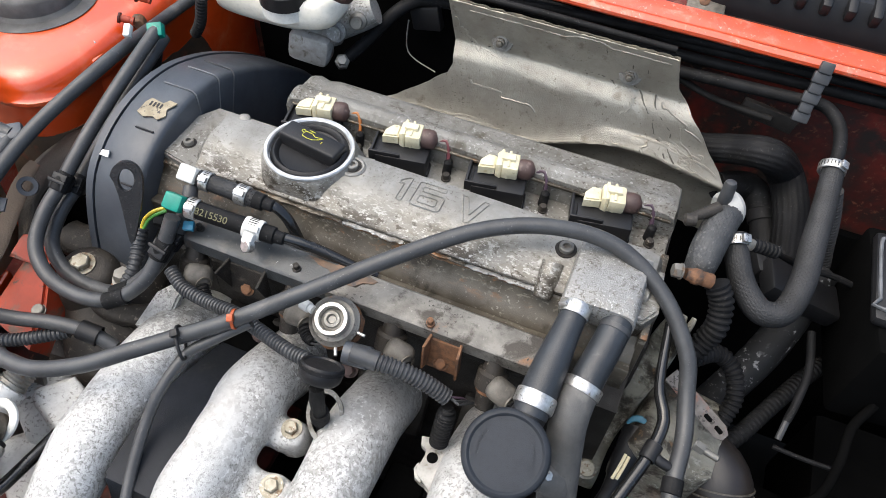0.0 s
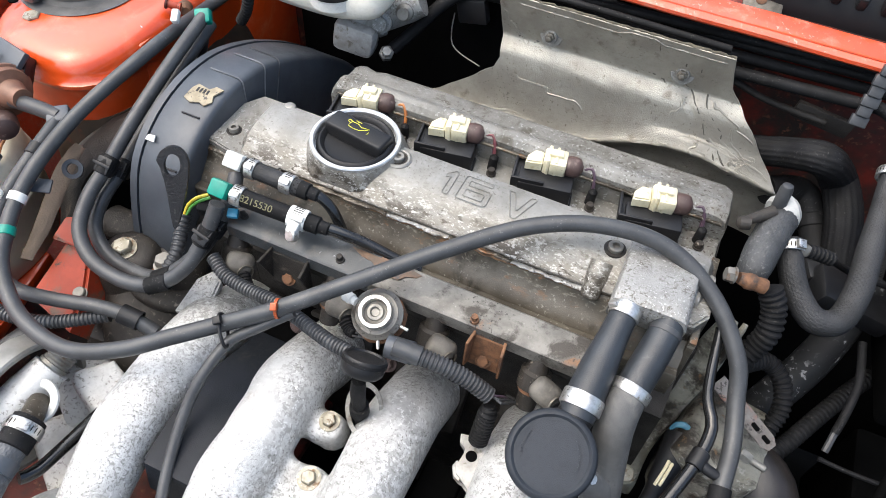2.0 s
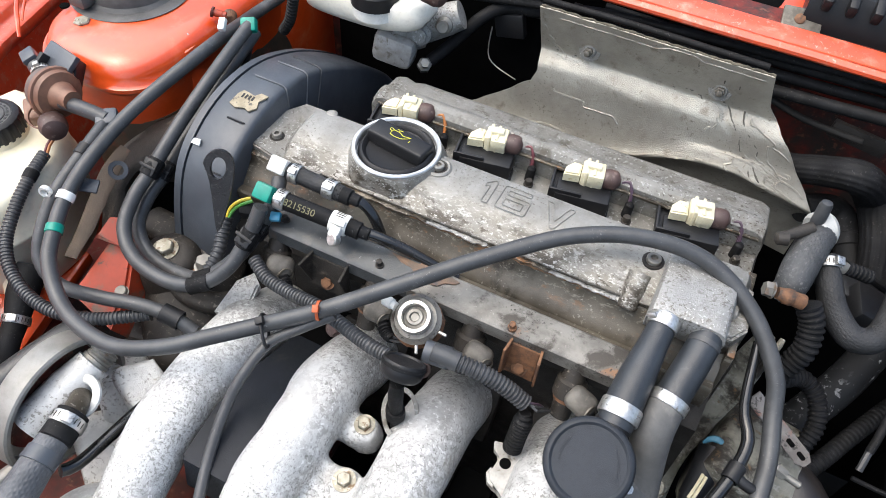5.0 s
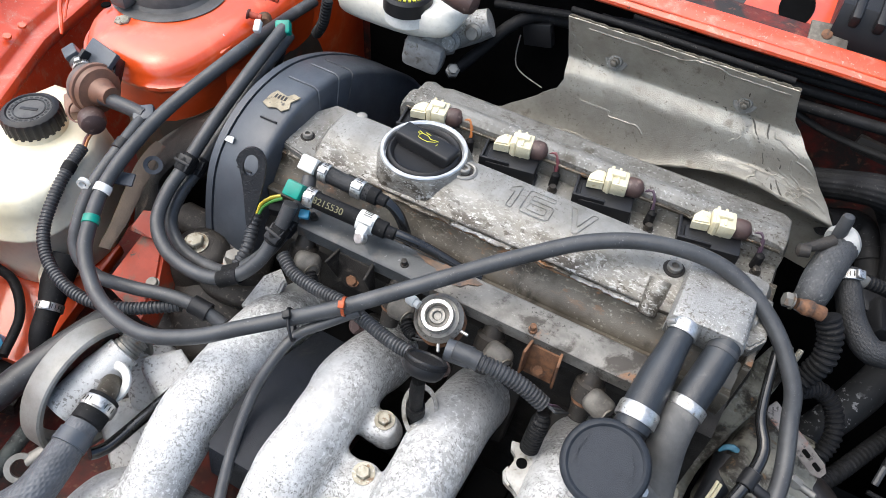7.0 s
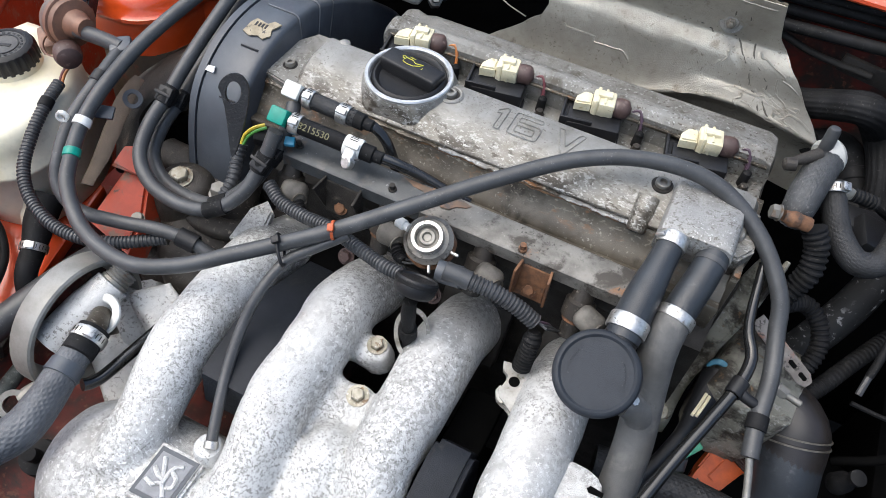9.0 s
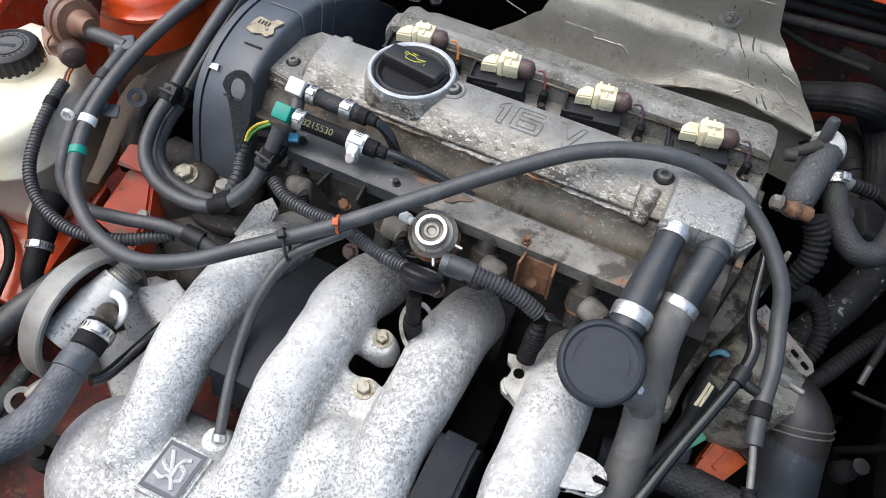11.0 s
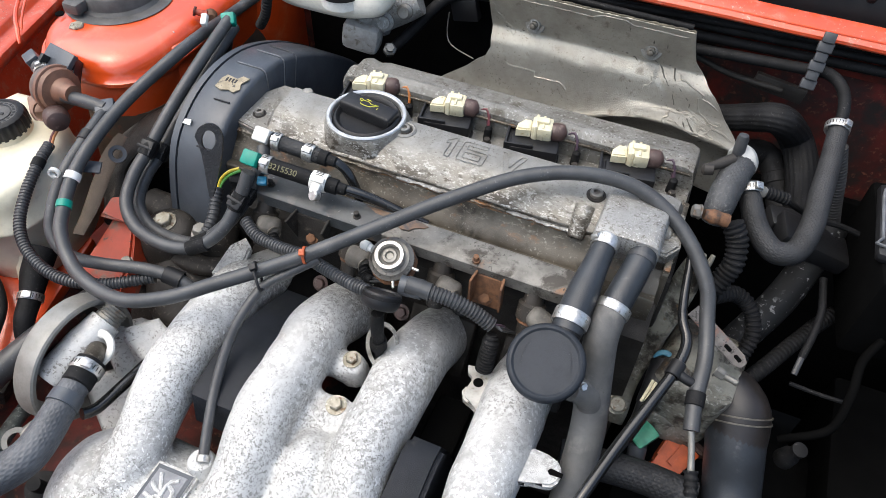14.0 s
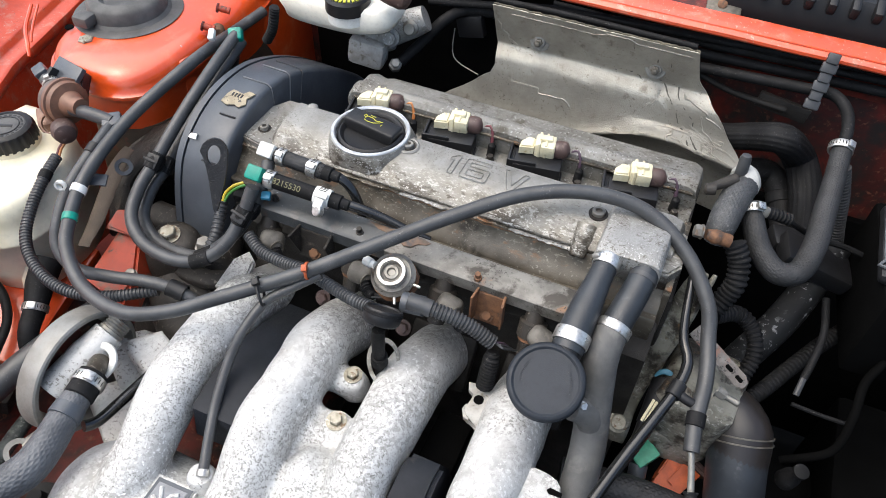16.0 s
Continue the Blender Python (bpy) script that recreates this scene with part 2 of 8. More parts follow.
BRASS = mat("dull passivated bolt", (0.36, 0.34, 0.28), (0.24, 0.22, 0.17), rough=0.45, metal=0.5, scale=120, bump=0.3,
            spots=(((0.14, 0.09, 0.05), 160, 0.54, 0.64), ((0.50, 0.48, 0.44), 300, 0.60, 0.66)))
RUST = mat("rusty steel", (0.20, 0.095, 0.045), (0.11, 0.055, 0.03), rough=0.75, metal=0.1, scale=110, bump=0.5, bscale=800,
           spots=(((0.05, 0.04, 0.034), 50, 0.56, 0.7),))
RUST_GREY = mat("tarnished steel", (0.16, 0.145, 0.12), (0.09, 0.08, 0.065), rough=0.5, metal=0.4, scale=120, bump=0.3)
OLIVE = mat("olive brown frayed foil", (0.10, 0.086, 0.058), (0.060, 0.052, 0.036), rough=0.7, metal=0.1, scale=120, bump=0.5)
STRAP_STEEL = mat("worn plated steel", (0.20, 0.185, 0.17), (0.12, 0.105, 0.095), rough=0.5, metal=0.4, scale=70, bump=0.3, spots=(((0.22, 0.10, 0.07), 60, 0.55, 0.68), ((0.05, 0.045, 0.04), 200, 0.56, 0.62)))
RAIL = mat("worn blue-black painted steel", (0.062, 0.068, 0.073), (0.040, 0.044, 0.047), rough=0.38, metal=0.2, scale=35, bump=0.25,
           spots=(((0.095, 0.09, 0.083), 40, 0.58, 0.74), ((0.34, 0.35, 0.36), 200, 0.66, 0.69, 20), ((0.10, 0.07, 0.05), 22, 0.58, 0.70)))
RAIL_RUSTY = mat("rusty grey painted steel", (0.185, 0.177, 0.160), (0.105, 0.099, 0.088), rough=0.44, metal=0.25, scale=40, bump=0.35,
                 spots=(((0.20, 0.105, 0.055), 40, 0.60, 0.72), ((0.26, 0.25, 0.23), 300, 0.60, 0.65, 30), ((0.035, 0.030, 0.024), 42, 0.50, 0.64), ((0.030, 0.026, 0.022), 300, 0.58, 0.62, 20)))
BLOCK = mat("dark oily metal", (0.036, 0.032, 0.028), (0.018, 0.016, 0.014), rough=0.6, metal=0.1, scale=30, bump=0.6, spec=0.3,
            spots=(((0.12, 0.10, 0.08), 45, 0.60, 0.75),))
# near-black stands in for deep shade, and for the dark of flush hole discs
SHADOW_BLACK = mat("near-black for deep shade", (0.004, 0.004, 0.004), (0.003, 0.003, 0.003), rough=0.9, scale=30, bump=0.2, spec=0.02)
PITTED = mat("pitted black steel", (0.016, 0.016, 0.017), (0.010, 0.010, 0.011), rough=0.4, scale=60, bump=0.9, bscale=500, spots=(((0.05, 0.047, 0.043), 300, 0.58, 0.64),))
YELLOW = mat("yellow print", (0.58, 0.57, 0.05), (0.48, 0.47, 0.04), rough=0.5, scale=80, bump=0.02)
LABEL = mat("torn beige label", (0.34, 0.29, 0.20), (0.25, 0.21, 0.14), rough=0.7, scale=150, bump=0.1,
            spots=(((0.08, 0.07, 0.06), 260, 0.58, 0.62),))
ASPHALT = mat("asphalt", (0.05, 0.05, 0.05), (0.04, 0.04, 0.04), rough=0.9, scale=20, bump=0.5, bscale=300)
WIRE_RED = mat("red wire", (0.14, 0.040, 0.045), rough=0.4, bump=0.02)
WIRE_ORANGE = mat("orange wire", (0.45, 0.16, 0.04), rough=0.4, bump=0.02)
WIRE_VIOLET = mat("violet wire", (0.075, 0.046, 0.066), rough=0.4, bump=0.02)
WIRE_YELLOW = mat("yellow wire", (0.70, 0.55, 0.05), rough=0.4, bump=0.02)
WIRE_GREEN = mat("green wire", (0.10, 0.35, 0.06), rough=0.4, bump=0.02)

# ---------------------------------------------------------------- mesh helpers
PLACE = {}


def part(name, bm, material, parent=None, label="", sharp=38):
    """Links a bmesh as one mesh object, with its origin at its base, under a thing or a part."""
    bmesh.ops.recalc_face_normals(bm, faces=bm.faces)
    lo = Vector([min(v.co[i] for v in bm.verts) for i in range(3)])
    hi = Vector([max(v.co[i] for v in bm.verts) for i in range(3)])
    c = Vector(((lo.x + hi.x) / 2, (lo.y + hi.y) / 2, lo.z))
    for v in bm.verts:
        v.co -= c
    me = bpy.data.meshes.new(name)
    bm.to_mesh(me)
    bm.free()
    me.polygons.foreach_set("use_smooth", [True] * len(me.polygons))
    me.set_sharp_from_angle(angle=radians(sharp))
    me.materials.append(material)
    ob = new(name, me)
    ob.location = c - (PLACE[parent.name] if parent else Vector())
    ob.parent = parent
    PLACE[ob.name] = c
    if label:
        tagged(ob, label)
    return ob


def thing(name, label, category, at=(0, 0, 0), group=""):
    e = new(name)
    e.empty_display_size = 0.01
    e.location = at
    PLACE[e.name] = Vector(at)
    return tagged(e, label, category, group)


def solo(name, bm, material, label, category, group="", kind="", sharp=38):
    return tagged(part(name, bm, material, None, label, sharp), label, category, group, kind)


def spline(pts, step):
    """Points at about that step along a Catmull-Rom curve, with the share of the way in control points."""
    p = [Vector(q) for q in pts]
    p = [p[0] * 2 - p[1]] + p + [p[-1] * 2 - p[-2]]
    out = []
    for i in range(1, len(p) - 2):
        a, b, c, d = p[i - 1:i + 3]
        n = max(2, int((c - b).length / step))
        for k in range(n):
            t = k / n
            out.append((0.5 * (2 * b + (c - a) * t + (2 * a - 5 * b + 4 * c - d) * t * t + (3 * b - a - 3 * c + d) * t ** 3), i - 1 + t))
    out.append((p[-2].copy(), len(p) - 3.0))
    return out


def skin(bm, rings, caps=True, closed=True):
    vs = [[bm.verts.new(q) for q in r] for r in rings]
    n = len(vs[0])
    for a, b in zip(vs, vs[1:]):
        for k in range(n if closed else n - 1):
            bm.faces.new((a[k], a[(k + 1) % n], b[(k + 1) % n], b[k]))
    if caps and closed:
        bm.faces.new(vs[0][::-1])
        bm.faces.new(vs[-1])
    return vs


def tube(pts, r, n=16, step=0.006, corr=0.0, bm=None, flat=1.0, ridge=0, braid=0):
    """A pipe along a curve; r is one radius or one for each control point; corr: the pitch of its ribs."""
    bm = bm or bmesh.new()
    if corr:
        step = corr / 4
    if braid:
        step, n = 0.0011, 4 * braid
    way, last = 0.0, None
    line = spline(pts, step)
    rad = [r] * len(pts) if isinstance(r, (int, float)) else list(r)
    rings, up = [], None
    for i, (q, s) in enumerate(line):
        d = (line[min(i + 1, len(line) - 1)][0] - line[max(i - 1, 0)][0]).normalized()
        up = (up or (Vector((0, 0, 1)) if abs(d.z) < 0.9 else Vector((0, 1, 0))))
        up = (up - d * up.dot(d)).normalized()
        side = d.cross(up)
        k = min(int(s), len(rad) - 2)
        rr = rad[k] + (rad[k + 1] - rad[k]) * (s - k)
        if corr:
            rr *= (1.0, 1.0, 0.84, 0.84)[i % 4]
        way += (q - last).length if last else 0.0
        last = q
        ring = []
        for j in range(n):
            a = 2 * math.pi * j / n
            k = rr
            if ridge:
                k *= 1 + 0.022 * math.cos(ridge * a)
            if braid:
                u, w = (braid // 2) * a, way * braid / rr / 2
                k += 0.026 * rr * max(math.cos(u + w), math.cos(u - w))
            ring.append(q + (up * math.sin(a) * flat + side * math.cos(a)) * k)
        rings.append(ring)
    skin(bm, rings)
    return bm


def frame_of(d, up=(0, 0, 1)):
    d = Vector(d).normalized()
    u = Vector(up)
    if abs(d.dot(u.normalized())) > 0.95:
        u = Vector((0, 1, 0))
    x = u.cross(d).normalized()
    return Matrix((x, d.cross(x), d)).transposed()


def lathe(at, axis, prof, n=28, bm=None):
    """Turned round axis from at; prof: (along, radius)."""
    bm = bm or bmesh.new()
    m = frame_of(axis)
    at = Vector(at)
    if len(prof) > 3 and abs(prof[0][1] - prof[-1][1]) < 1e-6 and prof[0][1] > 0.3 * max(r for s, r in prof):
        prof = list(prof) + [prof[0]]
        skin(bm, [[at + m @ Vector((r * math.cos(2 * math.pi * j / n), r * math.sin(2 * math.pi * j / n), s)) for j in range(n)] for s, r in prof], caps=False)
        bmesh.ops.remove_doubles(bm, verts=bm.verts, dist=1e-6)
        return bm
    skin(bm, [[at + m @ Vector((r * math.cos(2 * math.pi * j / n), r * math.sin(2 * math.pi * j / n), s)) for j in range(n)] for s, r in prof])
    return bm


def box(at, size, turn=(0, 0, 0), bevel=0.001, bm=None, seg=2):
    bm = bm or bmesh.new()
    got = bmesh.ops.create_cube(bm, size=1)
    vs = got["verts"]
    bmesh.ops.scale(bm, vec=size, verts=vs)
    if bevel:
        es = list({e for v in vs for e in v.link_edges})
        r = bmesh.ops.bevel(bm, geom=es, offset=bevel, segments=seg, affect='EDGES', profile=0.5)
        vs = list({v for f in r["faces"] for v in f.verts} | {v for v in vs if v.is_valid})
    bmesh.ops.transform(bm, matrix=pose(*at, *turn), verts=vs)
    return bm


def slab(outline, m, depth, bevel=0.0008, bm=None, hole=None):
    """A plate: a 2D outline in the plane of m, with a depth along m's z."""
    out = bm
    bm = bmesh.new()
    a = [bm.verts.new(m @ Vector((x, y, 0))) for x, y in outline]
    b = [bm.verts.new(m @ Vector((x, y, depth))) for x, y in outline]
    n = len(a)
    fa, fb = bm.faces.new(a[::-1]), bm.faces.new(b)
    for i in range(n):
        bm.faces.new((a[i], a[(i + 1) % n], b[(i + 1) % n], b[i]))
    if bevel:
        bmesh.ops.bevel(bm, geom=list(fa.edges) + list(fb.edges), offset=bevel, segments=2, affect='EDGES')
    if out is None:
        return bm
    me = bpy.data.meshes.new("tmp")
    bm.to_mesh(me)
    bm.free()
    out.from_mesh(me)
    bpy.data.meshes.remove(me)
    return out


def plane_of(at, x, normal):
    """A frame with its x along x and its z along normal."""
    z = Vector(normal).normalized()
    x = Vector(x)
    x = (x - z * x.dot(z)).normalized()
    m = Matrix((x, z.cross(x), z)).transposed().to_4x4()
    m.translation = at
    return m


def extrude_x(profile, x0, x1, bm=None, steps=1):
    """A (y, z) profile carried along x."""
    bm = bm or bmesh.new()
    skin(bm, [[Vector((x0 + (x1 - x0) * i / steps, y, z)) for y, z in profile] for i in range(steps + 1)])
    return bm


def fused(bms, voxel=0.0026, rounds=9):
    """Several closed solids run together into one casting, with filleted joints."""
    bm = bmesh.new()
    for b in bms:
        bmesh.ops.recalc_face_normals(b, faces=b.faces)
        me = bpy.data.meshes.new("tmp")
        b.to_mesh(me)
        b.free()
        bm.from_mesh(me)
        bpy.data.meshes.remove(me)
    me = bpy.data.meshes.new("tmp")
    bm.to_mesh(me)
    bm.free()
    ob = new("tmp", me)
    mod = ob.modifiers.new("fuse", 'REMESH')
    mod.mode, mod.voxel_size = 'VOXEL', voxel
    got = bpy.data.meshes.new_from_object(ob.evaluated_get(bpy.context.evaluated_depsgraph_get()))
    bpy.data.objects.remove(ob)
    bpy.data.meshes.remove(me)
    bm = bmesh.new()
    bm.from_mesh(got)
    bpy.data.meshes.remove(got)
    for k in range(rounds):
        bmesh.ops.smooth_vert(bm, verts=bm.verts, factor=0.5, use_axis_x=True, use_axis_y=True, use_axis_z=True)
    return bm


def piece_of(bm, wanted):
    """A copy of a bmesh with only the faces whose middle is wanted."""
    out = bm.copy()
    gone = [f for f in out.faces if not wanted(f.calc_center_median())]
    bmesh.ops.delete(out, geom=gone, context='FACES')
    return out


def rough_up(bm, amount, scale):
    for v in bm.verts:
        v.co += Vector(noise.noise_vector(v.co * scale)) * amount
    return bm


def bolt(parent, at, axis, r=0.006, h=0.005, material=None, washer=1.6, name="bolt", hexa=True):
    """A hexagon head on a washer, under a thing."""
    bm = lathe(at, axis, [(0, r * washer), (0.0012, r * washer), (0.0013, r * 1.1)], 24)
    lathe(at, axis, [(0.001, r), (h * 0.85, r), (h, r * 0.86)], 6 if hexa else 20, bm)
    if not hexa:
        lathe(at, axis, [(h * 0.9, r * 0.55), (h * 1.001, r * 0.55)], 6, bm)
    return part(name, bm, material or STEEL, parent)


def band(at, axis, r, w, parent, material=None, name="clamp", tail=True):
    """A hose clamp: a thin band with its screw housing."""
    a = Vector(axis).normalized()
    at = Vector(at) - a * w / 2
    bm = lathe(at, a, [(0, r), (0, r + 0.0012), (w * 0.1, r + 0.0016), (w * 0.9, r + 0.0016), (w, r + 0.0012), (w, r)], 32)
    if tail:
        side = a.cross(Vector((-0.45, 0.5, -0.74))).normalized()
        nrm = side.cross(a)
        m = plane_of(at + a * w / 2 + nrm * (-(r + 0.002)) * (1 if nrm.z < 0 else -1), side, a)
        b2 = box((0, 0, 0), (r * 0.7, 0.005, w * 0.9), bevel=0.0008)
        bmesh.ops.transform(b2, matrix=m, verts=b2.verts)
        me = bpy.data.meshes.new("tmp")
        b2.to_mesh(me)
        b2.free()
        bm.from_mesh(me)
        bpy.data.meshes.remove(me)
    c = part(name, bm, material or STEEL, parent)
    if tail:
        # worm slots cut across the band
        mid = at + a * w / 2
        f = frame_of(a)
        for k in range(9):
            t = 2 * math.pi * k / 26 + 0.2
            rad = f @ Vector((math.cos(t), math.sin(t), 0))
            if rad.z < -0.1:
                rad = -rad
            b3 = box((0, 0, 0), (0.0007, w * 0.5, 0.0005), bevel=0)
            bmesh.ops.transform(b3, matrix=plane_of(mid + rad * (r + 0.0016), a.cross(rad), rad), verts=b3.verts)
            part("slot", b3, BLOCK, c)
    return c


def hose(name, pts, r, material, label, category="hose", **kw):
    e = thing(name, label, category, min(pts, key=lambda q: q[2]))
    part("tube", tube(pts, r, **kw), material, e)
    return e

# ---------------------------------------------------------------- the engine bay
def ground_sheet():
    bm = bmesh.new()
    bmesh.ops.create_grid(bm, x_segments=8, y_segments=8, size=400, matrix=pose(0, 0, -0.80))
    solo("ground", bm, ASPHALT, "grey asphalt ground under the car", "ground", kind="structure")


def bay():
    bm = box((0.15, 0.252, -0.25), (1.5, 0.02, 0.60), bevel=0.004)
    solo("firewall", bm, RED_DUSTY_SHADED, "dusty red bulkhead with shade in its colour, behind the engine", "bulkhead", kind="structure")
    # front panel, right wing and undertray carry deep shade in their colour
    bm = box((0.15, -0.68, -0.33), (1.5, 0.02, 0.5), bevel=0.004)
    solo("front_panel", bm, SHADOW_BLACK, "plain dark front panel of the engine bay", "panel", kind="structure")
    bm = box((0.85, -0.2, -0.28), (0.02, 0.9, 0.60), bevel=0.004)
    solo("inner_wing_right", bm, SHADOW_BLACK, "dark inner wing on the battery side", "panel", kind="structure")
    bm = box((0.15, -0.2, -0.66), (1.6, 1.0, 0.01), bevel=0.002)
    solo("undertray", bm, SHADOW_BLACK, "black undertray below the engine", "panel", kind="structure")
    # left inner wing: a gutter edge that follows the bonnet line, then rises outwards
    bm = bmesh.new()
    rings = []
    for y in (-0.66, -0.5, -0.35, -0.25, -0.15, -0.05, 0.05, 0.15, 0.30):
        x = -0.518 + (-0.057 - y) * (0.5 if y < -0.05 else 0.25)
        rings.append([Vector((x + dx, y, z)) for dx, z in ((-0.02, -0.60), (-0.006, -0.100), (0.0, -0.094), (0.0015, -0.086), (0.0, -0.081), (-0.004, -0.0785), (-0.017, -0.0775), (-0.0195, -0.0755), (-0.0215, -0.0690), (-0.0240, -0.0670),
                                                           (-0.036, -0.0630), (-0.058, -0.0500), (-0.062, -0.0440), (-0.066, -0.0425), (-0.080, -0.0420), (-0.30, 0.03), (-0.32, 0.0), (-0.32, -0.60))])
    skin(bm, rings)
    wing = solo("inner_wing_left", bm, RED_FADED, "glossy red inner wing with a folded gutter", "wing", kind="structure")
    for at in ((-0.5290, -0.0860, -0.0625), (-0.5330, -0.0620, -0.0625)):
        part("hole", lathe(at, (0.35, 0, 0.94), [(0.001, 0.0045), (0.003, 0.0050), (0.0045, 0.0042), (0.0046, 0.0020)], 16), RED, wing)
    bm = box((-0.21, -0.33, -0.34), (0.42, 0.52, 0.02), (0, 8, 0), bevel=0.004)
    solo("chassis_leg", bm, RED_DUSTY_SHADED, "dark red chassis leg under the pump", "panel", kind="structure")


def scuttle():
    e = thing("scuttle_panel", "red painted scuttle crossmember above the bulkhead", "crossmember", (0.15, 0.2, 0.05))
    tagged(e, kind="structure")
    prof = [(0.180, 0.050), (0.1755, 0.051), (0.1735, 0.0535), (0.1738, 0.0565), (0.1765, 0.0590), (0.1790, 0.0598), (0.1960, 0.0660), (0.2000, 0.0660), (0.2015, 0.0635), (0.2015, 0.050)]
    part("beam", rough_up(extrude_x(prof, -0.45, 0.84, steps=60), 0.0012, 14), RED_FADED, e)
    part("seam", tube([(-0.1, 0.1800, 0.0603), (0.25, 0.1800, 0.0605), (0.84, 0.1800, 0.0603)], 0.0010, n=6, step=0.05), RED, e)
    # the web's dark red holds the shade below the beam
    part("web", box((0.20, 0.233, 0.025), (1.25, 0.034, 0.06), bevel=0.004), RED_DUSTY_SHADED, e)
    prof = [(0.222, 0.050), (0.222, 0.075), (0.232, 0.092), (0.275, 0.10), (0.33, 0.12), (0.40, 0.12), (0.40, 0.05)]
    cowl = part("cowl", extrude_x(prof, 0.285, 0.84), PLASTIC, e, "black ribbed plastic cowl")
    for i in range(22):
        bm = box((0.30 + i * 0.0215, 0.240, 0.090), (0.009, 0.050, 0.014), (14, 0, 0), bevel=0.003)
        part("rib", bm, PLASTIC, cowl)
        panel = slab([(0.150, 0.203), (0.165, 0.232), (0.176, 0.241), (0.194, 0.244), (0.202, 0.258), (0.206, 0.34), (0.300, 0.34), (0.300, 0.203)], Matrix.Translation((0, 0, 0.046)), 0.004, 0.0012)
    br = part("bracket_panel", panel, RED, e, "glossy red folded panel behind the beam")
    part("hole", slab([(0.250 + 0.017 * math.cos(a), 0.283 + 0.042 * math.sin(a)) for a in [2 * math.pi * k / 28 for k in range(28)]], Matrix.Translation((0, 0, 0.0495)), 0.0015, 0), SHADOW_BLACK, br)
    part("slot", box((0.203, 0.2375, 0.0502), (0.036, 0.0035, 0.0012), (0, 0, -4), bevel=0), SHADOW_BLACK, br)
    pl = part("plate", box((0.286, 0.222, 0.062), (0.036, 0.026, 0.004), (25, 0, 8), bevel=0.001), RUST_GREY, e, "worn steel plate")
    part("rivet", lathe((0.284, 0.2205, 0.0635), (0, -0.6, 0.8), [(0, 0.005), (0.002, 0.005), (0.003, 0.002)], 16), RUST, pl)



ground_sheet()
bay()
scuttle()


# ---------------------------------------------------------------- the engine
def engine_block():
    e = thing("engine_block", "dark oily cylinder head and block of the engine", "engine", (0.1, 0.0, -0.5))
    prof = [(-0.120, -0.066), (-0.135, -0.075), (-0.150, -0.085), (-0.150, -0.17), (-0.13, -0.5), (0.10, -0.5), (0.11, -0.10), (0.06, -0.05), (0.05, -0.036), (-0.115, -0.036)]
    part("head", extrude_x(prof, -0.054, 0.322), BLOCK, e)
    prof = [(-0.120, -0.066), (-0.150, -0.085), (-0.150, -0.17), (-0.13, -0.5), (-0.02, -0.5), (-0.034, -0.034), (-0.115, -0.036)]
    part("head_end", extrude_x(prof, -0.118, -0.0545), BLOCK, e)
    # cam carrier face between the cover seam and the fuel rail
    prof = [(-0.095, -0.022), (-0.1075, -0.0200), (-0.1100, -0.0225), (-0.1105, -0.0260), (-0.1200, -0.0360), (-0.1270, -0.0430), (-0.1285, -0.0455), (-0.1360, -0.0440), (-0.1375, -0.0460), (-0.1370, -0.0600), (-0.134, -0.078), (-0.11, -0.08), (-0.095, -0.04)]
    bm = extrude_x(prof, -0.115, 0.318, steps=40)
    part("cam_carrier", rough_up(bm, 0.0006, 60), CAST_DIRTY, e, "oily stained cast face with pale corrosion")
    part("end_face", box((0.320, -0.075, -0.05), (0.006, 0.09, 0.06), bevel=0.001), CAST_DIRTY, e)
    return e


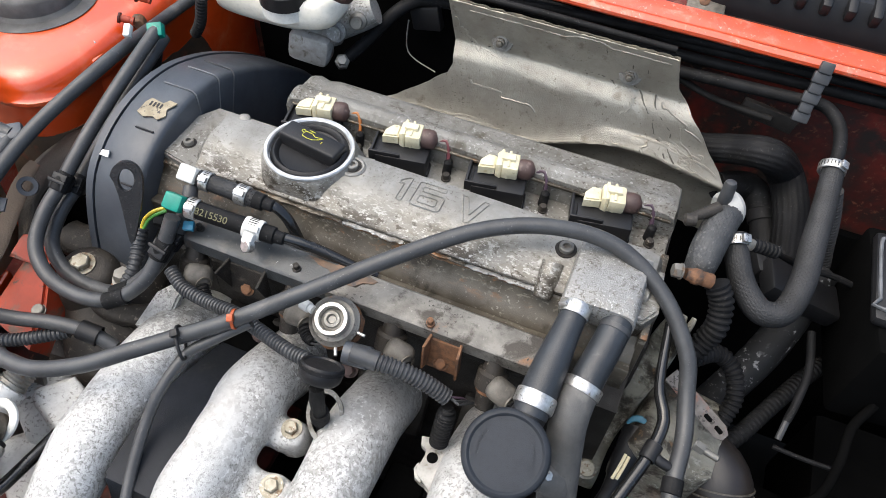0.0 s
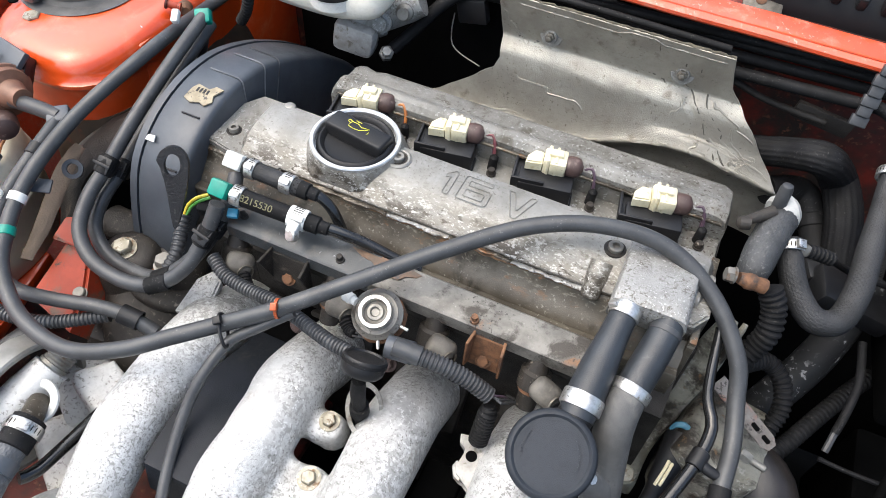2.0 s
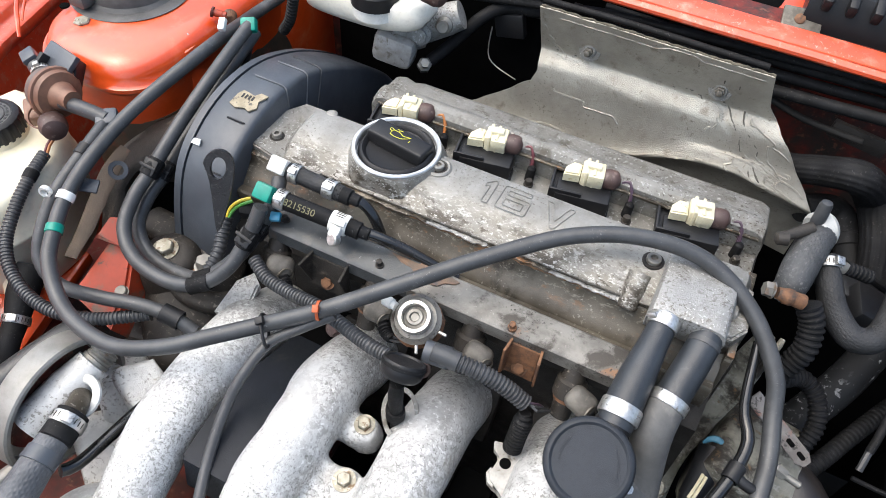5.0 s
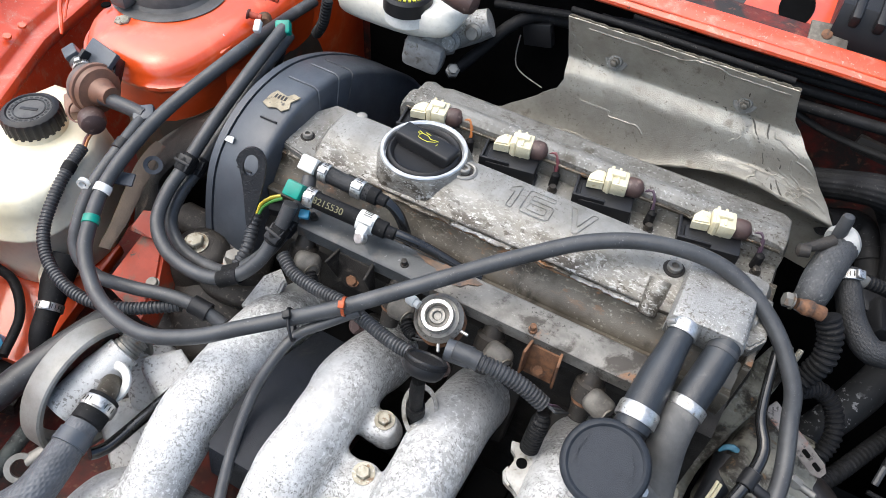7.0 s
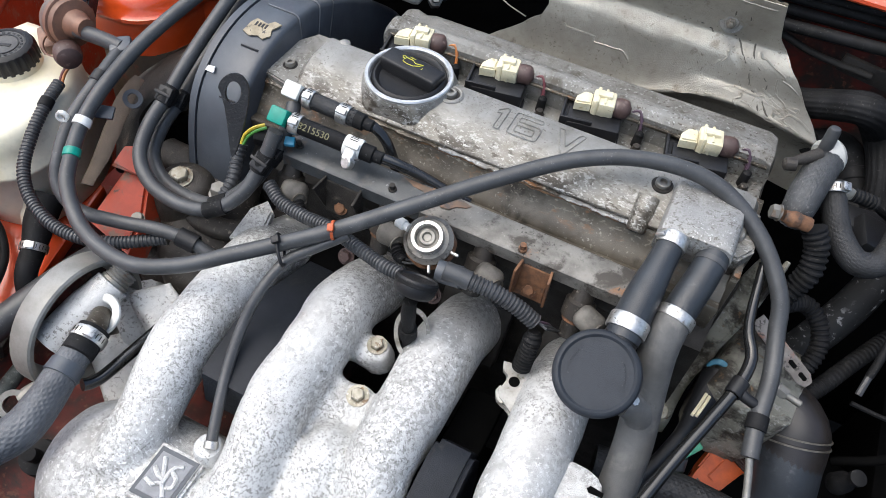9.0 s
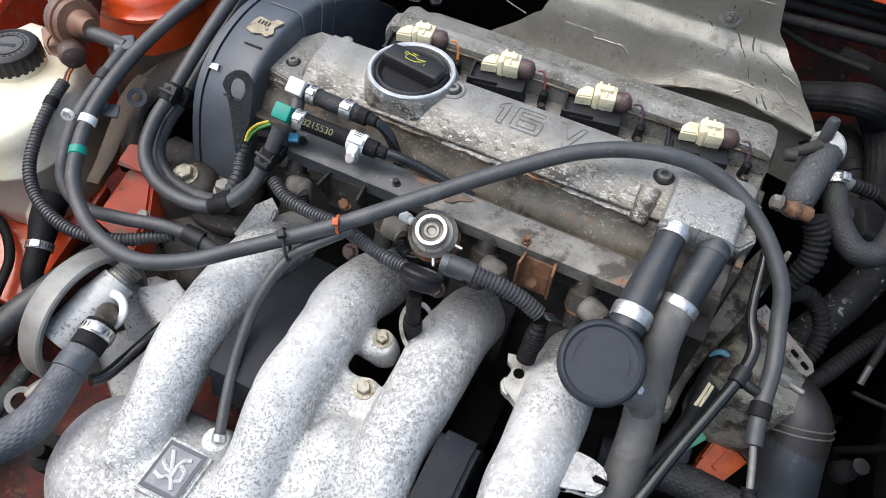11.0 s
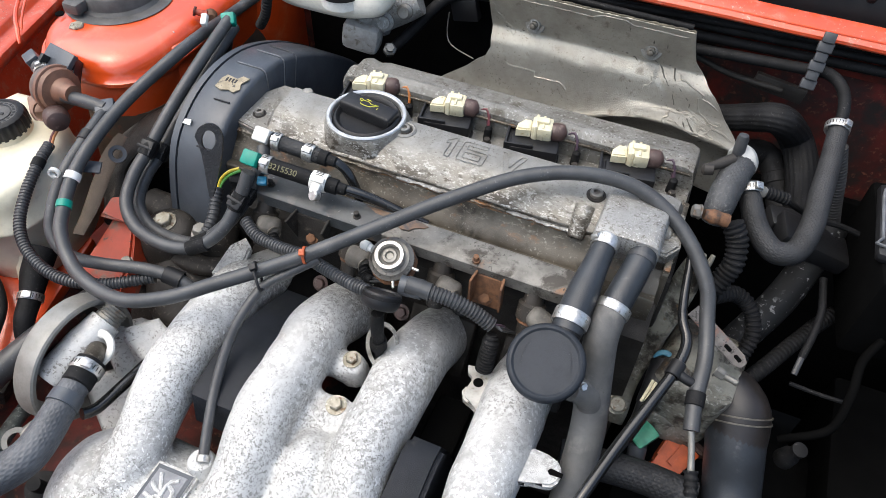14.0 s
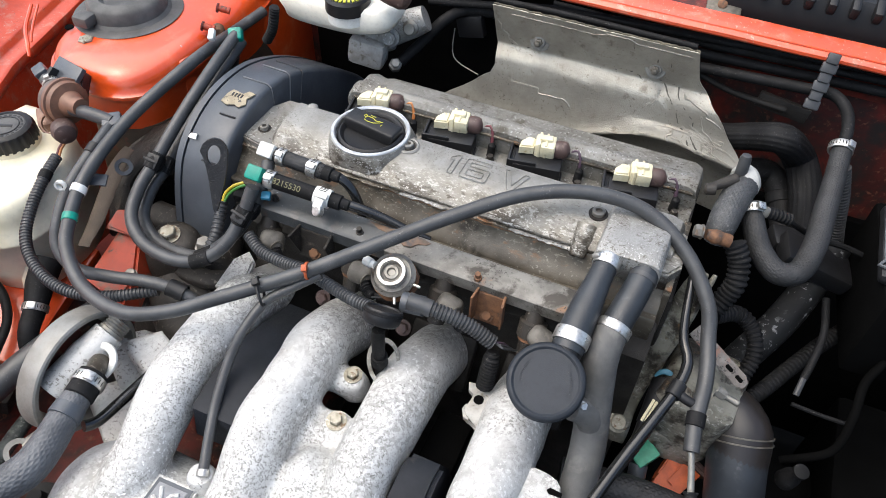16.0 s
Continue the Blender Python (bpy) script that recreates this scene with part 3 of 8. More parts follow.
def valve_cover():
    e = thing("valve_cover", "grey cast aluminium cam cover with worn silver paint", "engine cover", (0.1, -0.07, -0.02))
    top = [(-0.046, -0.034), (-0.046, -0.006), (-0.049, -0.001), (-0.055, 0.0), (-0.080, 0.0), (-0.090, -0.0022), (-0.097, -0.0065), (-0.1015, -0.0115), (-0.107, -0.0130), (-0.1086, -0.0150), (-0.1082, -0.0180), (-0.098, -0.024)]
    bm = bmesh.new()
    rings = []
    for x, lift in ((-0.090, -0.017), (-0.086, -0.006), (-0.080, 0.0008), (-0.06, 0.0), (-0.03, 0.0), (0.05, 0), (0.15, 0), (0.25, 0), (0.305, 0), (0.314, -0.003), (0.318, -0.010)):
        rings.append([Vector((x, y, max(z + lift, -0.034) if z > -0.016 else z)) for y, z in top])
    skin(bm, rings)
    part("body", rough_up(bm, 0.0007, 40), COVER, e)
    # low flange at the belt end
    m = Matrix.Translation((0, 0, -0.030))
    bm = slab([(-0.124, -0.104), (-0.085, -0.112), (-0.04, -0.112), (-0.04, -0.034), (-0.105, -0.034), (-0.122, -0.060)], m, 0.016, 0.0015)
    part("flange", bm, REAR_CAST, e, "dusty flat end flange")
    part("lower_flange", slab([(-0.126, -0.106), (-0.085, -0.114), (-0.04, -0.114), (-0.04, -0.034), (-0.107, -0.034), (-0.124, -0.062)], Matrix.Translation((0, 0, -0.037)), 0.006, 0.001), CAST_DIRTY, e)
    # filler neck boss, outlet box and bosses
    bm = lathe((0.0095, -0.065, -0.03), (0, 0, 1), [(-0.003, 0.056), (0.004, 0.052), (0.012, 0.048), (0.020, 0.0450), (0.027, 0.0425), (0.0335, 0.0395), (0.0345, 0.0388), (0.0345, 0.0375), (0.018, 0.036)], 64)
    for v in bm.verts:
        v.co.y = max(v.co.y, -0.1070 + 0.2 * max(0, v.co.z + 0.012))
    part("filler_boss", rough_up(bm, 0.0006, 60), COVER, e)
    part("filler_rim", lathe((0.0095, -0.065, 0.0), (0, 0, 1), [(0, 0.0392), (0.0058, 0.0392), (0.0068, 0.0384), (0.0068, 0.0360), (0.0055, 0.0348), (-0.004, 0.0345)], 56), BRIGHT, e, "bright machined filler neck rim")
    prof = [(-0.060, -0.01), (-0.060, 0.0005), (-0.068, 0.0045), (-0.090, 0.0105), (-0.115, 0.0150), (-0.126, 0.0160), (-0.1305, 0.0135), (-0.1310, 0.006), (-0.1275, -0.010), (-0.120, -0.024), (-0.09, -0.03)]
    bm = bmesh.new()
    skin(bm, [[Vector((x, y, z * k if z > 0 else z)) for y, z in prof] for x, k in ((0.2535, 0.2), (0.2555, 0.80), (0.2590, 0.97), (0.264, 1), (0.298, 1), (0.3040, 0.97), (0.3075, 0.80), (0.310, 0.2))])
    part("outlet_box", rough_up(bm, 0.0008, 60), OUTLET, e, "speckled cast breather outlet")
    part("end_boss", slab([(0.30, -0.052), (0.322, -0.060), (0.325, -0.10), (0.316, -0.114), (0.296, -0.116), (0.29, -0.06)], Matrix.Translation((0, 0, -0.03)), 0.022, 0.002), COVER, e)
    part("screw_boss", lathe((0.238, -0.090, -0.004), (0.0, -1, -0.75), [(0, 0.009), (0.016, 0.0085), (0.028, 0.0075), (0.030, 0.0065), (0.030, 0.004), (0.026, 0.004)], 24), COVER, e)
    part("screw_boss", lathe((-0.067, -0.049, -0.004), (0, 0, 1), [(0, 0.0062), (0.003, 0.0055), (0.0042, 0.0038), (0.0046, 0.0015)], 20), COVER, e)
    part("screw_boss", lathe((0.0505, -0.0655, -0.004), (0, 0, 1), [(0, 0.0125), (0.005, 0.0115), (0.0062, 0.0100), (0.0058, 0.0085), (0.004, 0.008)], 28), COVER, e)
    for at, r in (((0.0505, -0.0655, -0.003), 0.0085), ((0.2435, -0.0765, -0.003), 0.0095), ((-0.102, -0.087, -0.0172), 0.0075)):
        # flush dark disc stands in for the shade inside the screw recess
        part("screw_recess", lathe(at, (0, 0, 1), [(0, r * 0.92), (0.0034, r * 0.92), (0.0035, 0.001)], 28), BLOCK, e, "dark disc for a shaded screw recess")
        part("cap_screw", lathe(at, (0, 0, 1), [(0.001, r * 0.62), (0.0065, r * 0.62), (0.0072, r * 0.55), (0.0072, r * 0.32), (0.0045, r * 0.3), (0.004, 0.0005)], 20), STEEL_DULL, e)
    # raised outlines of the cast numerals and the letter after them
    m = pose(0.0945, -0.0835, 0.0004)
    for nm, loops in (("numeral", (((0.004, 0), (0.004, 0.020), (0.0, 0.018), (0.0, 0.022), (0.006, 0.027), (0.009, 0.027), (0.009, 0)),)),
                      ("numeral", (((0.016, 0.002), (0.016, 0.025), (0.018, 0.027), (0.040, 0.027), (0.040, 0.0225), (0.021, 0.0225), (0.021, 0.017), (0.040, 0.017), (0.042, 0.015), (0.042, 0.002), (0.040, 0), (0.018, 0)),
                                   ((0.021, 0.0045), (0.021, 0.0125), (0.037, 0.0125), (0.037, 0.0045)))),
                      ("letter", (((0.054, 0.027), (0.059, 0.027), (0.066, 0.008), (0.073, 0.027), (0.078, 0.027), (0.068, 0), (0.064, 0)),))):
        bm = bmesh.new()
        for lp in loops:
            way = []
            for p, q in zip(lp, lp[1:] + lp[:1]):
                p, q = Vector((*p, 0)), Vector((*q, 0))
                way += [m @ p.lerp(q, 0.08), m @ p.lerp(q, 0.5), m @ p.lerp(q, 0.92)]
            tube(way + way[:1], 0.00042, n=6, step=0.004, bm=bm)
        part(nm, bm, COVER, e, "raised cast " + nm)
    # pale lip in pieces along the seam, with rusty sealant under it
    for k, (x0, x1, z) in enumerate(((-0.030, 0.062, -0.0186), (0.0625, 0.118, -0.0192), (0.1185, 0.172, -0.0187), (0.1725, 0.236, -0.0194))):
        bm = box(((x0 + x1) / 2, -0.1095, z), (x1 - x0, 0.0042, 0.0015), bevel=0.0005)
        bmesh.ops.subdivide_edges(bm, edges=[ed for ed in bm.edges if abs(ed.verts[0].co.x - ed.verts[1].co.x) > 0.02], cuts=40)
        part("seam_lip", rough_up(rough_up(bm, 0.0016, 160), 0.0008, 420), CAST if k % 2 else CAST_DIRTY, e, "thin flaking seam lip")
    bm = tube([(-0.05, -0.1085, -0.0212), (0.03, -0.1095, -0.0208), (0.10, -0.110, -0.0215), (0.20, -0.110, -0.0210), (0.246, -0.110, -0.0215)], 0.0011, n=8, step=0.003)
    part("gasket", rough_up(bm, 0.0015, 160), mat("brown sealant", (0.20, 0.11, 0.05), (0.07, 0.045, 0.03), rough=0.6, scale=90, bump=0.4), e, "brown gasket sealant")
    return e


def rear_cover():
    e = thing("rear_cam_cover", "dusty cast aluminium exhaust cam cover", "engine cover", (0.13, 0.02, -0.03))
    prof = [(0.0, -0.036), (0.0, -0.006), (0.004, -0.001), (0.009, 0.0), (0.016, -0.0015), (0.020, -0.005), (0.024, -0.007), (0.038, -0.0085), (0.046, -0.012), (0.052, -0.022), (0.054, -0.036)]
    bm = bmesh.new()
    skin(bm, [[Vector((x, y, max(z + l, -0.036))) for y, z in prof] for x, l in ((-0.054, -0.012), (-0.048, -0.002), (-0.04, 0.0), (-0.03, -0.003), (-0.02, 0.0), (0.1, 0), (0.2, 0), (0.31, 0), (0.318, -0.004), (0.321, -0.014))])
    part("body", rough_up(bm, 0.0008, 40), REAR_CAST, e)
    part("valley", box((0.135, -0.022, -0.034), (0.37, 0.046, 0.006), bevel=0.001), REAR_CAST, e, "dusty plug valley floor")
    part("lip", box((0.135, -0.0015, -0.012), (0.362, 0.003, 0.003), bevel=0.001), CAST_DIRTY, e)
    return e


def oil_cap():
    e = thing("oil_filler_cap", "black plastic oil filler cap with yellow oil can print", "cap", (0.0095, -0.065, -0.004))
    c = Vector((0.0095, -0.065, -0.0025))
    part("cap", lathe(c, (0, 0, 1), [(0, 0.0330), (0.003, 0.0341), (0.0055, 0.0334), (0.0075, 0.0312), (0.0082, 0.0300), (0.0072, 0.0285), (0.0040, 0.0265), (0.0030, 0.0220), (0.0030, 0.001)], 64), PLASTIC, e)
    grip = box((0, 0, 0.0), (0.0590, 0.0220, 0.0130), bevel=0.0024, seg=3)
    for v in grip.verts:
        v.co.y *= 1.0 - 0.10 * (v.co.z > 0)
    bmesh.ops.transform(grip, matrix=pose(c.x, c.y + 0.006, c.z + 0.0083, 0, 0, -9), verts=grip.verts)
    g = part("grip", grip, PLASTIC, e)
    # the print: an oil can with its spout and a drop
    m = pose(c.x - 0.001, c.y + 0.007, c.z + 0.0149, 0, 0, -9)
    bm = bmesh.new()
    for pts in (((-0.008, 0.003), (-0.008, -0.003), (0.003, -0.003), (0.010, 0.003), (0.003, 0.001), (-0.001, 0.003), (-0.008, 0.003)), ((-0.003, 0.003), (-0.003, 0.0055)), ((-0.006, 0.0055), (0.0, 0.0055)),
                ((-0.008, 0.003), (-0.0115, 0.004), (-0.0115, 0.0015), (-0.008, 0.001)), ((0.0115, -0.0005), (0.0115, -0.003))):
        tube([m @ Vector((*p, 0)) for p in pts], 0.00036, n=6, step=0.02, bm=bm)
    part("print", bm, YELLOW, g, "yellow oil can symbol")


def timing_cover():
    e = thing("timing_belt_cover", "slate grey plastic timing belt cover with a torn label", "cover", (-0.14, 0.0, -0.3))
    arc = [q for q, k in spline([(-0.186, -0.30, 0), (-0.185, -0.18, 0), (-0.178, -0.115, 0), (-0.164, -0.062, 0), (-0.145, -0.025, 0), (-0.112, -0.001, 0), (-0.070, 0.010, 0), (-0.024, 0.007, 0), (0.022, -0.010, 0), (0.064, -0.034, 0), (0.108, -0.066, 0), (0.150, -0.105, 0), (0.178, -0.16, 0), (0.18, -0.30, 0)], 0.010)]

    def arch(x, d):
        """The outline at x, drawn in by d."""
        out = []
        for k, q in enumerate(arc):
            t = (arc[min(k + 1, len(arc) - 1)] - arc[max(k - 1, 0)]).normalized()
            out.append(Vector((x, q.x + t.y * d, q.y - t.x * d)))
        return out

    def on(y0, x, d=0.0):
        """The place on the arch nearest to that y, and its outward direction."""
        k = min(range(len(arc) // 2 + 4), key=lambda i: abs(arc[i].x - y0))
        t = (arc[k + 1] - arc[k - 1]).normalized()
        n = Vector((0, -t.y, t.x))
        return Vector((x, arc[k].x, arc[k].y)) - n * d, n
    bm = bmesh.new()
    skin(bm, [arch(x, d) for x, d in ((-0.172, 0.012), (-0.172, 0.003), (-0.170, 0.0005), (-0.1625, 0.0))])
    part("rear_shell", bm, PLASTIC_GREY, e)
    bm = bmesh.new()
    skin(bm, [arch(x, d) for x, d in ((-0.1618, 0.004), (-0.1612, 0.0015), (-0.1600, 0.0008), (-0.124, 0.0014), (-0.1195, 0.0022), (-0.1170, 0.0042), (-0.1160, 0.0075), (-0.1150, 0.030), (-0.1140, 0.07))])
    shell = part("front_shell", bm, PLASTIC_GREY, e)
    for y0 in (-0.050, -0.010, 0.008, 0.014, 0.030, 0.070):
        pts = [on(y0, x, d - 0.0006)[0] for x, d in ((-0.150, 0.001), (-0.124, 0.0014), (-0.1195, 0.0022), (-0.1170, 0.0042), (-0.1160, 0.0075), (-0.1150, 0.030), (-0.1142, 0.062))]
        part("rib", tube(pts, 0.0008, n=6, step=0.01), RIB_GREY, shell)
    for y0, a, b in ((-0.098, -0.142, -0.124), (-0.145, -0.140, -0.124), (-0.1785, -0.150, -0.130), (-0.1815, -0.150, -0.130)):
        pts = [on(y0, x, 0.0006)[0] for x in (a, b)]
        part("rib", tube(pts, 0.0010, n=6, step=0.01), PLASTIC, shell)
    at, n = on(-0.080, -0.135, 0.001)
    m = plane_of(at, (1, 0, 0), n)
    bm = slab([(-0.014, -0.008), (-0.006, -0.011), (0.002, -0.008), (0.008, -0.010), (0.013, -0.004), (0.010, 0.003), (0.015, 0.012), (0.007, 0.013), (0.003, 0.008), (-0.010, 0.010), (-0.013, 0.004)], m, 0.0014, 0)
    lab = part("label", bm, LABEL, shell, "torn beige paper label")
    for k in range(4):
        bar = box((0, 0, 0), (0.0018, 0.005, 0.0006), bevel=0)
        bmesh.ops.transform(bar, matrix=m @ Matrix.Translation((-0.007 + k * 0.0035, 0.004, 0.0015)), verts=bar.verts)
        part("bar", bar, PLASTIC, lab)
    at, n = on(-0.128, -0.1565, 0.0)
    part("paint_mark", slab([(-0.005, -0.003), (0.004, -0.003), (0.003, 0.003), (-0.004, 0.002)], plane_of(at, (1, 0, 0), n), 0.0014, 0), WHITE_PLASTIC, shell)
    # lifting eye bracket in front of the cover
    m = plane_of((-0.107, -0.158, 0.004), (0.93, -0.2, 0), (0.35, -0.85, 0.42))
    ring = bmesh.new()
    outer, inner = [], []
    for k in range(28):
        a = 2 * math.pi * k / 28
        low = max(0.0, -math.sin(a))
        outer.append((0.0130 * math.cos(a) * (1 - 0.45 * low) + 0.012 * low, 0.0165 * math.sin(a) - 0.040 * low ** 2.0))
        inner.append((0.0065 * math.cos(a), 0.0100 * math.sin(a)))
    rings = [[m @ Vector((*p, z)) for p in c] for c, z in ((inner, 0), (outer, 0), (outer, 0.004), (inner, 0.004), (inner, 0))]
    skin(ring, rings, caps=False)
    solo("lifting_eye", ring, PITTED, "black pitted steel lifting eye beside the belt cover", "bracket")


def intake_manifold():
    e = thing("intake_manifold", "silver painted cast intake manifold with chipped speckled finish", "manifold", (0.1, -0.35, -0.2))
    solids = []
    for x0, x1, x2 in RUNNERS:
        pts = [(x0, -0.150, -0.1728), (x0, -0.190, -0.1463), (x0, -0.230, -0.1219), (x1, -0.280, -0.1143), (x1, -0.330, -0.1142), (x2, -0.380, -0.1270), (x2, -0.430, -0.150)]
        solids.append(tube(pts, [0.0305, 0.0308, 0.0302, 0.0290, 0.0275, 0.0245, 0.0260], n=28, step=0.008))
    solids.append(tube([(-0.108, -0.425, -0.205), (-0.100, -0.425, -0.203), (-0.082, -0.425, -0.200), (-0.05, -0.425, -0.198), (0.1, -0.425, -0.198), (0.2, -0.425, -0.198), (0.30, -0.425, -0.2)], [0.030, 0.054, 0.064, 0.067, 0.067, 0.066, 0.060], n=36, step=0.01))
    # hump, webs and lugs between the middle runners
    solids.append(tube([(0.090, -0.322, -0.150), (0.0935, -0.336, -0.140), (0.096, -0.352, -0.134), (0.097, -0.385, -0.146), (0.099, -0.43, -0.170)], [0.014, 0.023, 0.0265, 0.0275, 0.027], n=24, step=0.008))
    solids.append(box((0.088, -0.330, -0.139), (0.066, 0.050, 0.024), (16, 0, -10), bevel=0.006))
    solids.append(box((0.074, -0.303, -0.129), (0.036, 0.030, 0.018), (6, 0, -6), bevel=0.004))
    solids.append(box((0.068, -0.254, -0.132), (0.030, 0.026, 0.018), (0, 0, -8), bevel=0.004))
    for at, r in (((0.094, -0.3005, -0.129), 0.0135), ((0.083, -0.2515, -0.133), 0.0125)):
        solids.append(lathe(at, (0, -0.1, 1), [(-0.016, r * 1.25), (-0.004, r * 1.15), (0.010, r), (0.0135, r * 0.9), (0.0138, 0.002)], 28))
    # narrow casting edge along the far side of two runners
    for x0 in (RUNNERS[2][0], RUNNERS[3][0]):
        solids.append(tube([(x0 + 0.026, -0.215, -0.136), (x0 + 0.0265, -0.27, -0.122), (x0 + 0.024, -0.33, -0.124), (x0 + 0.020, -0.38, -0.140)], [0.005, 0.0055, 0.0055, 0.005], n=10, step=0.006))
    casting = rough_up(fused(solids), 0.0010, 40)
    for x0, x1, x2 in RUNNERS:
        part("runner", piece_of(casting, lambda c: abs(c.x - x1) < 0.0505 and c.y > -0.372 and not 0.068 < c.x < 0.107), MANIFOLD, e, sharp=70)
        # port flange against the head
        part("port_flange", rough_up(box((x0, -0.168, -0.166), (0.070, 0.014, 0.062), (-35, 0, 0), bevel=0.005), 0.001, 60), BLOCK, e)
    part("plenum", piece_of(casting, lambda c: c.y <= -0.372), MANIFOLD, e, sharp=70)
    part("web", piece_of(casting, lambda c: c.y > -0.372 and 0.068 < c.x < 0.107), MANIFOLD, e, "cast web and lugs between the runners", sharp=70)
    casting.free()
    # side ears at the ends
    ear = slab([(0.183, -0.217), (0.196, -0.214), (0.212, -0.216), (0.230, -0.232), (0.222, -0.262), (0.207, -0.255), (0.197, -0.2535), (0.192, -0.251), (0.188, -0.244), (0.1895, -0.238), (0.194, -0.2355), (0.1945, -0.2285), (0.1905, -0.2265), (0.186, -0.224)], Matrix.Translation((0, 0, -0.121)), 0.009, 0.002)
    part("ear", rough_up(ear, 0.0006, 90), CAST_PALE, e, "rough slotted fixing ear")
    part("hole", lathe((0.1985, -0.2315, -0.1125), (0, 0, 1), [(0, 0.0046), (0.001, 0.0046), (0.0011, 0.001)], 16), SHADOW_BLACK, e)
    ear = slab([(0.250, -0.278), (0.266, -0.274), (0.277, -0.2745), (0.285, -0.2770), (0.2895, -0.2815), (0.2915, -0.288), (0.2905, -0.295), (0.2865, -0.3005), (0.280, -0.3025), (0.266, -0.303), (0.250, -0.312)], Matrix.Translation((0, 0, -0.113)), 0.009, 0.002)
    part("ear", ear, MANIFOLD, e, "slotted fixing ear")
    part("hole", slab([(0.2800, -0.2890), (0.2820, -0.2860), (0.2925, -0.2868), (0.2925, -0.2905), (0.2825, -0.2915)], Matrix.Translation((0, 0, -0.1042)), 0.0006, 0), SHADOW_BLACK, e)
    part("ear", slab([(-0.016, -0.012), (0.012, -0.012), (0.012, 0.024), (0.002, 0.034), (-0.010, 0.022)], pose(-0.075, -0.208, -0.115, 10, 0, 10), 0.010, 0.002), MANIFOLD, e)
    bolt(e, (0.0935, -0.3005, -0.1155), (0, -0.1, 1), 0.0058, 0.006, BRASS, 1.6)
    bolt(e, (0.0825, -0.2515, -0.1195), (0, -0.1, 1), 0.0058, 0.006, BRASS, 1.5)
    for at in ((0.007, -0.179, -0.128), (0.0976, -0.1784, -0.128)):
        bolt(e, at, (0, -0.75, 0.66), 0.0058, 0.006, BROWN, 1.4)
    # hose spigot boss on the plenum
    part("spigot", lathe((0.013, -0.388, -0.140), (0, 0.05, 1), [(0, 0.013), (0.014, 0.012), (0.018, 0.010), (0.019, 0.006)], 24), MANIFOLD, e)
    # raised square badge with a plain emblem shape
    m = plane_of((-0.0015, -0.4205, -0.1283), (0.99, 0.04, 0.0), (0.0, 0.06, 1)) @ Matrix.Diagonal((0.84, 0.98, 1, 1))
    fr = slab([(-0.023, -0.023), (0.023, -0.023), (0.023, 0.023), (-0.023, 0.023)], m @ Matrix.Translation((0, 0, -0.02)), 0.0215, 0.002)
    b = part("badge", fr, MANIFOLD, e)
    part("border", slab([(-0.0202, -0.0202), (0.0202, -0.0202), (0.0202, 0.0202), (-0.0202, 0.0202)], m @ Matrix.Translation((0, 0, 0.0008)), 0.0011, 0.0004), PLASTIC_GREY, b, "dark slate badge border")
    part("panel", slab([(-0.0165, -0.0165), (0.0165, -0.0165), (0.0165, 0.0165), (-0.0165, 0.0165)], m @ Matrix.Translation((0, 0, 0.0013)), 0.0012, 0.0004), BADGE_GREY, b, "grey badge field")
    bm = bmesh.new()
    for pts in (((-0.012, 0.015), (-0.004, 0.004), (0.002, -0.004)), ((0.012, 0.014), (0.004, 0.010), (0.002, 0.002), (0.003, -0.008)),
                ((-0.015, 0.004), (-0.007, -0.001), (0.0, -0.002)), ((-0.016, -0.008), (-0.006, -0.010), (0.002, -0.006), (0.012, -0.016)), ((0.005, 0.006), (0.013, 0.002), (0.014, -0.006), (0.008, -0.008))):
        tube([m @ Vector((x * 0.86, y * 0.86, 0.0026)) for x, y in pts], 0.0019, n=8, step=0.006, bm=bm)
    part("emblem", bm, MANIFOLD, b, "plain silver emblem shape")


RUNNERS = ((-0.0580, -0.0554, -0.0480), (0.0380, 0.0406, 0.0480), (0.1335, 0.1357, 0.1430), (0.2335, 0.2357, 0.2420))


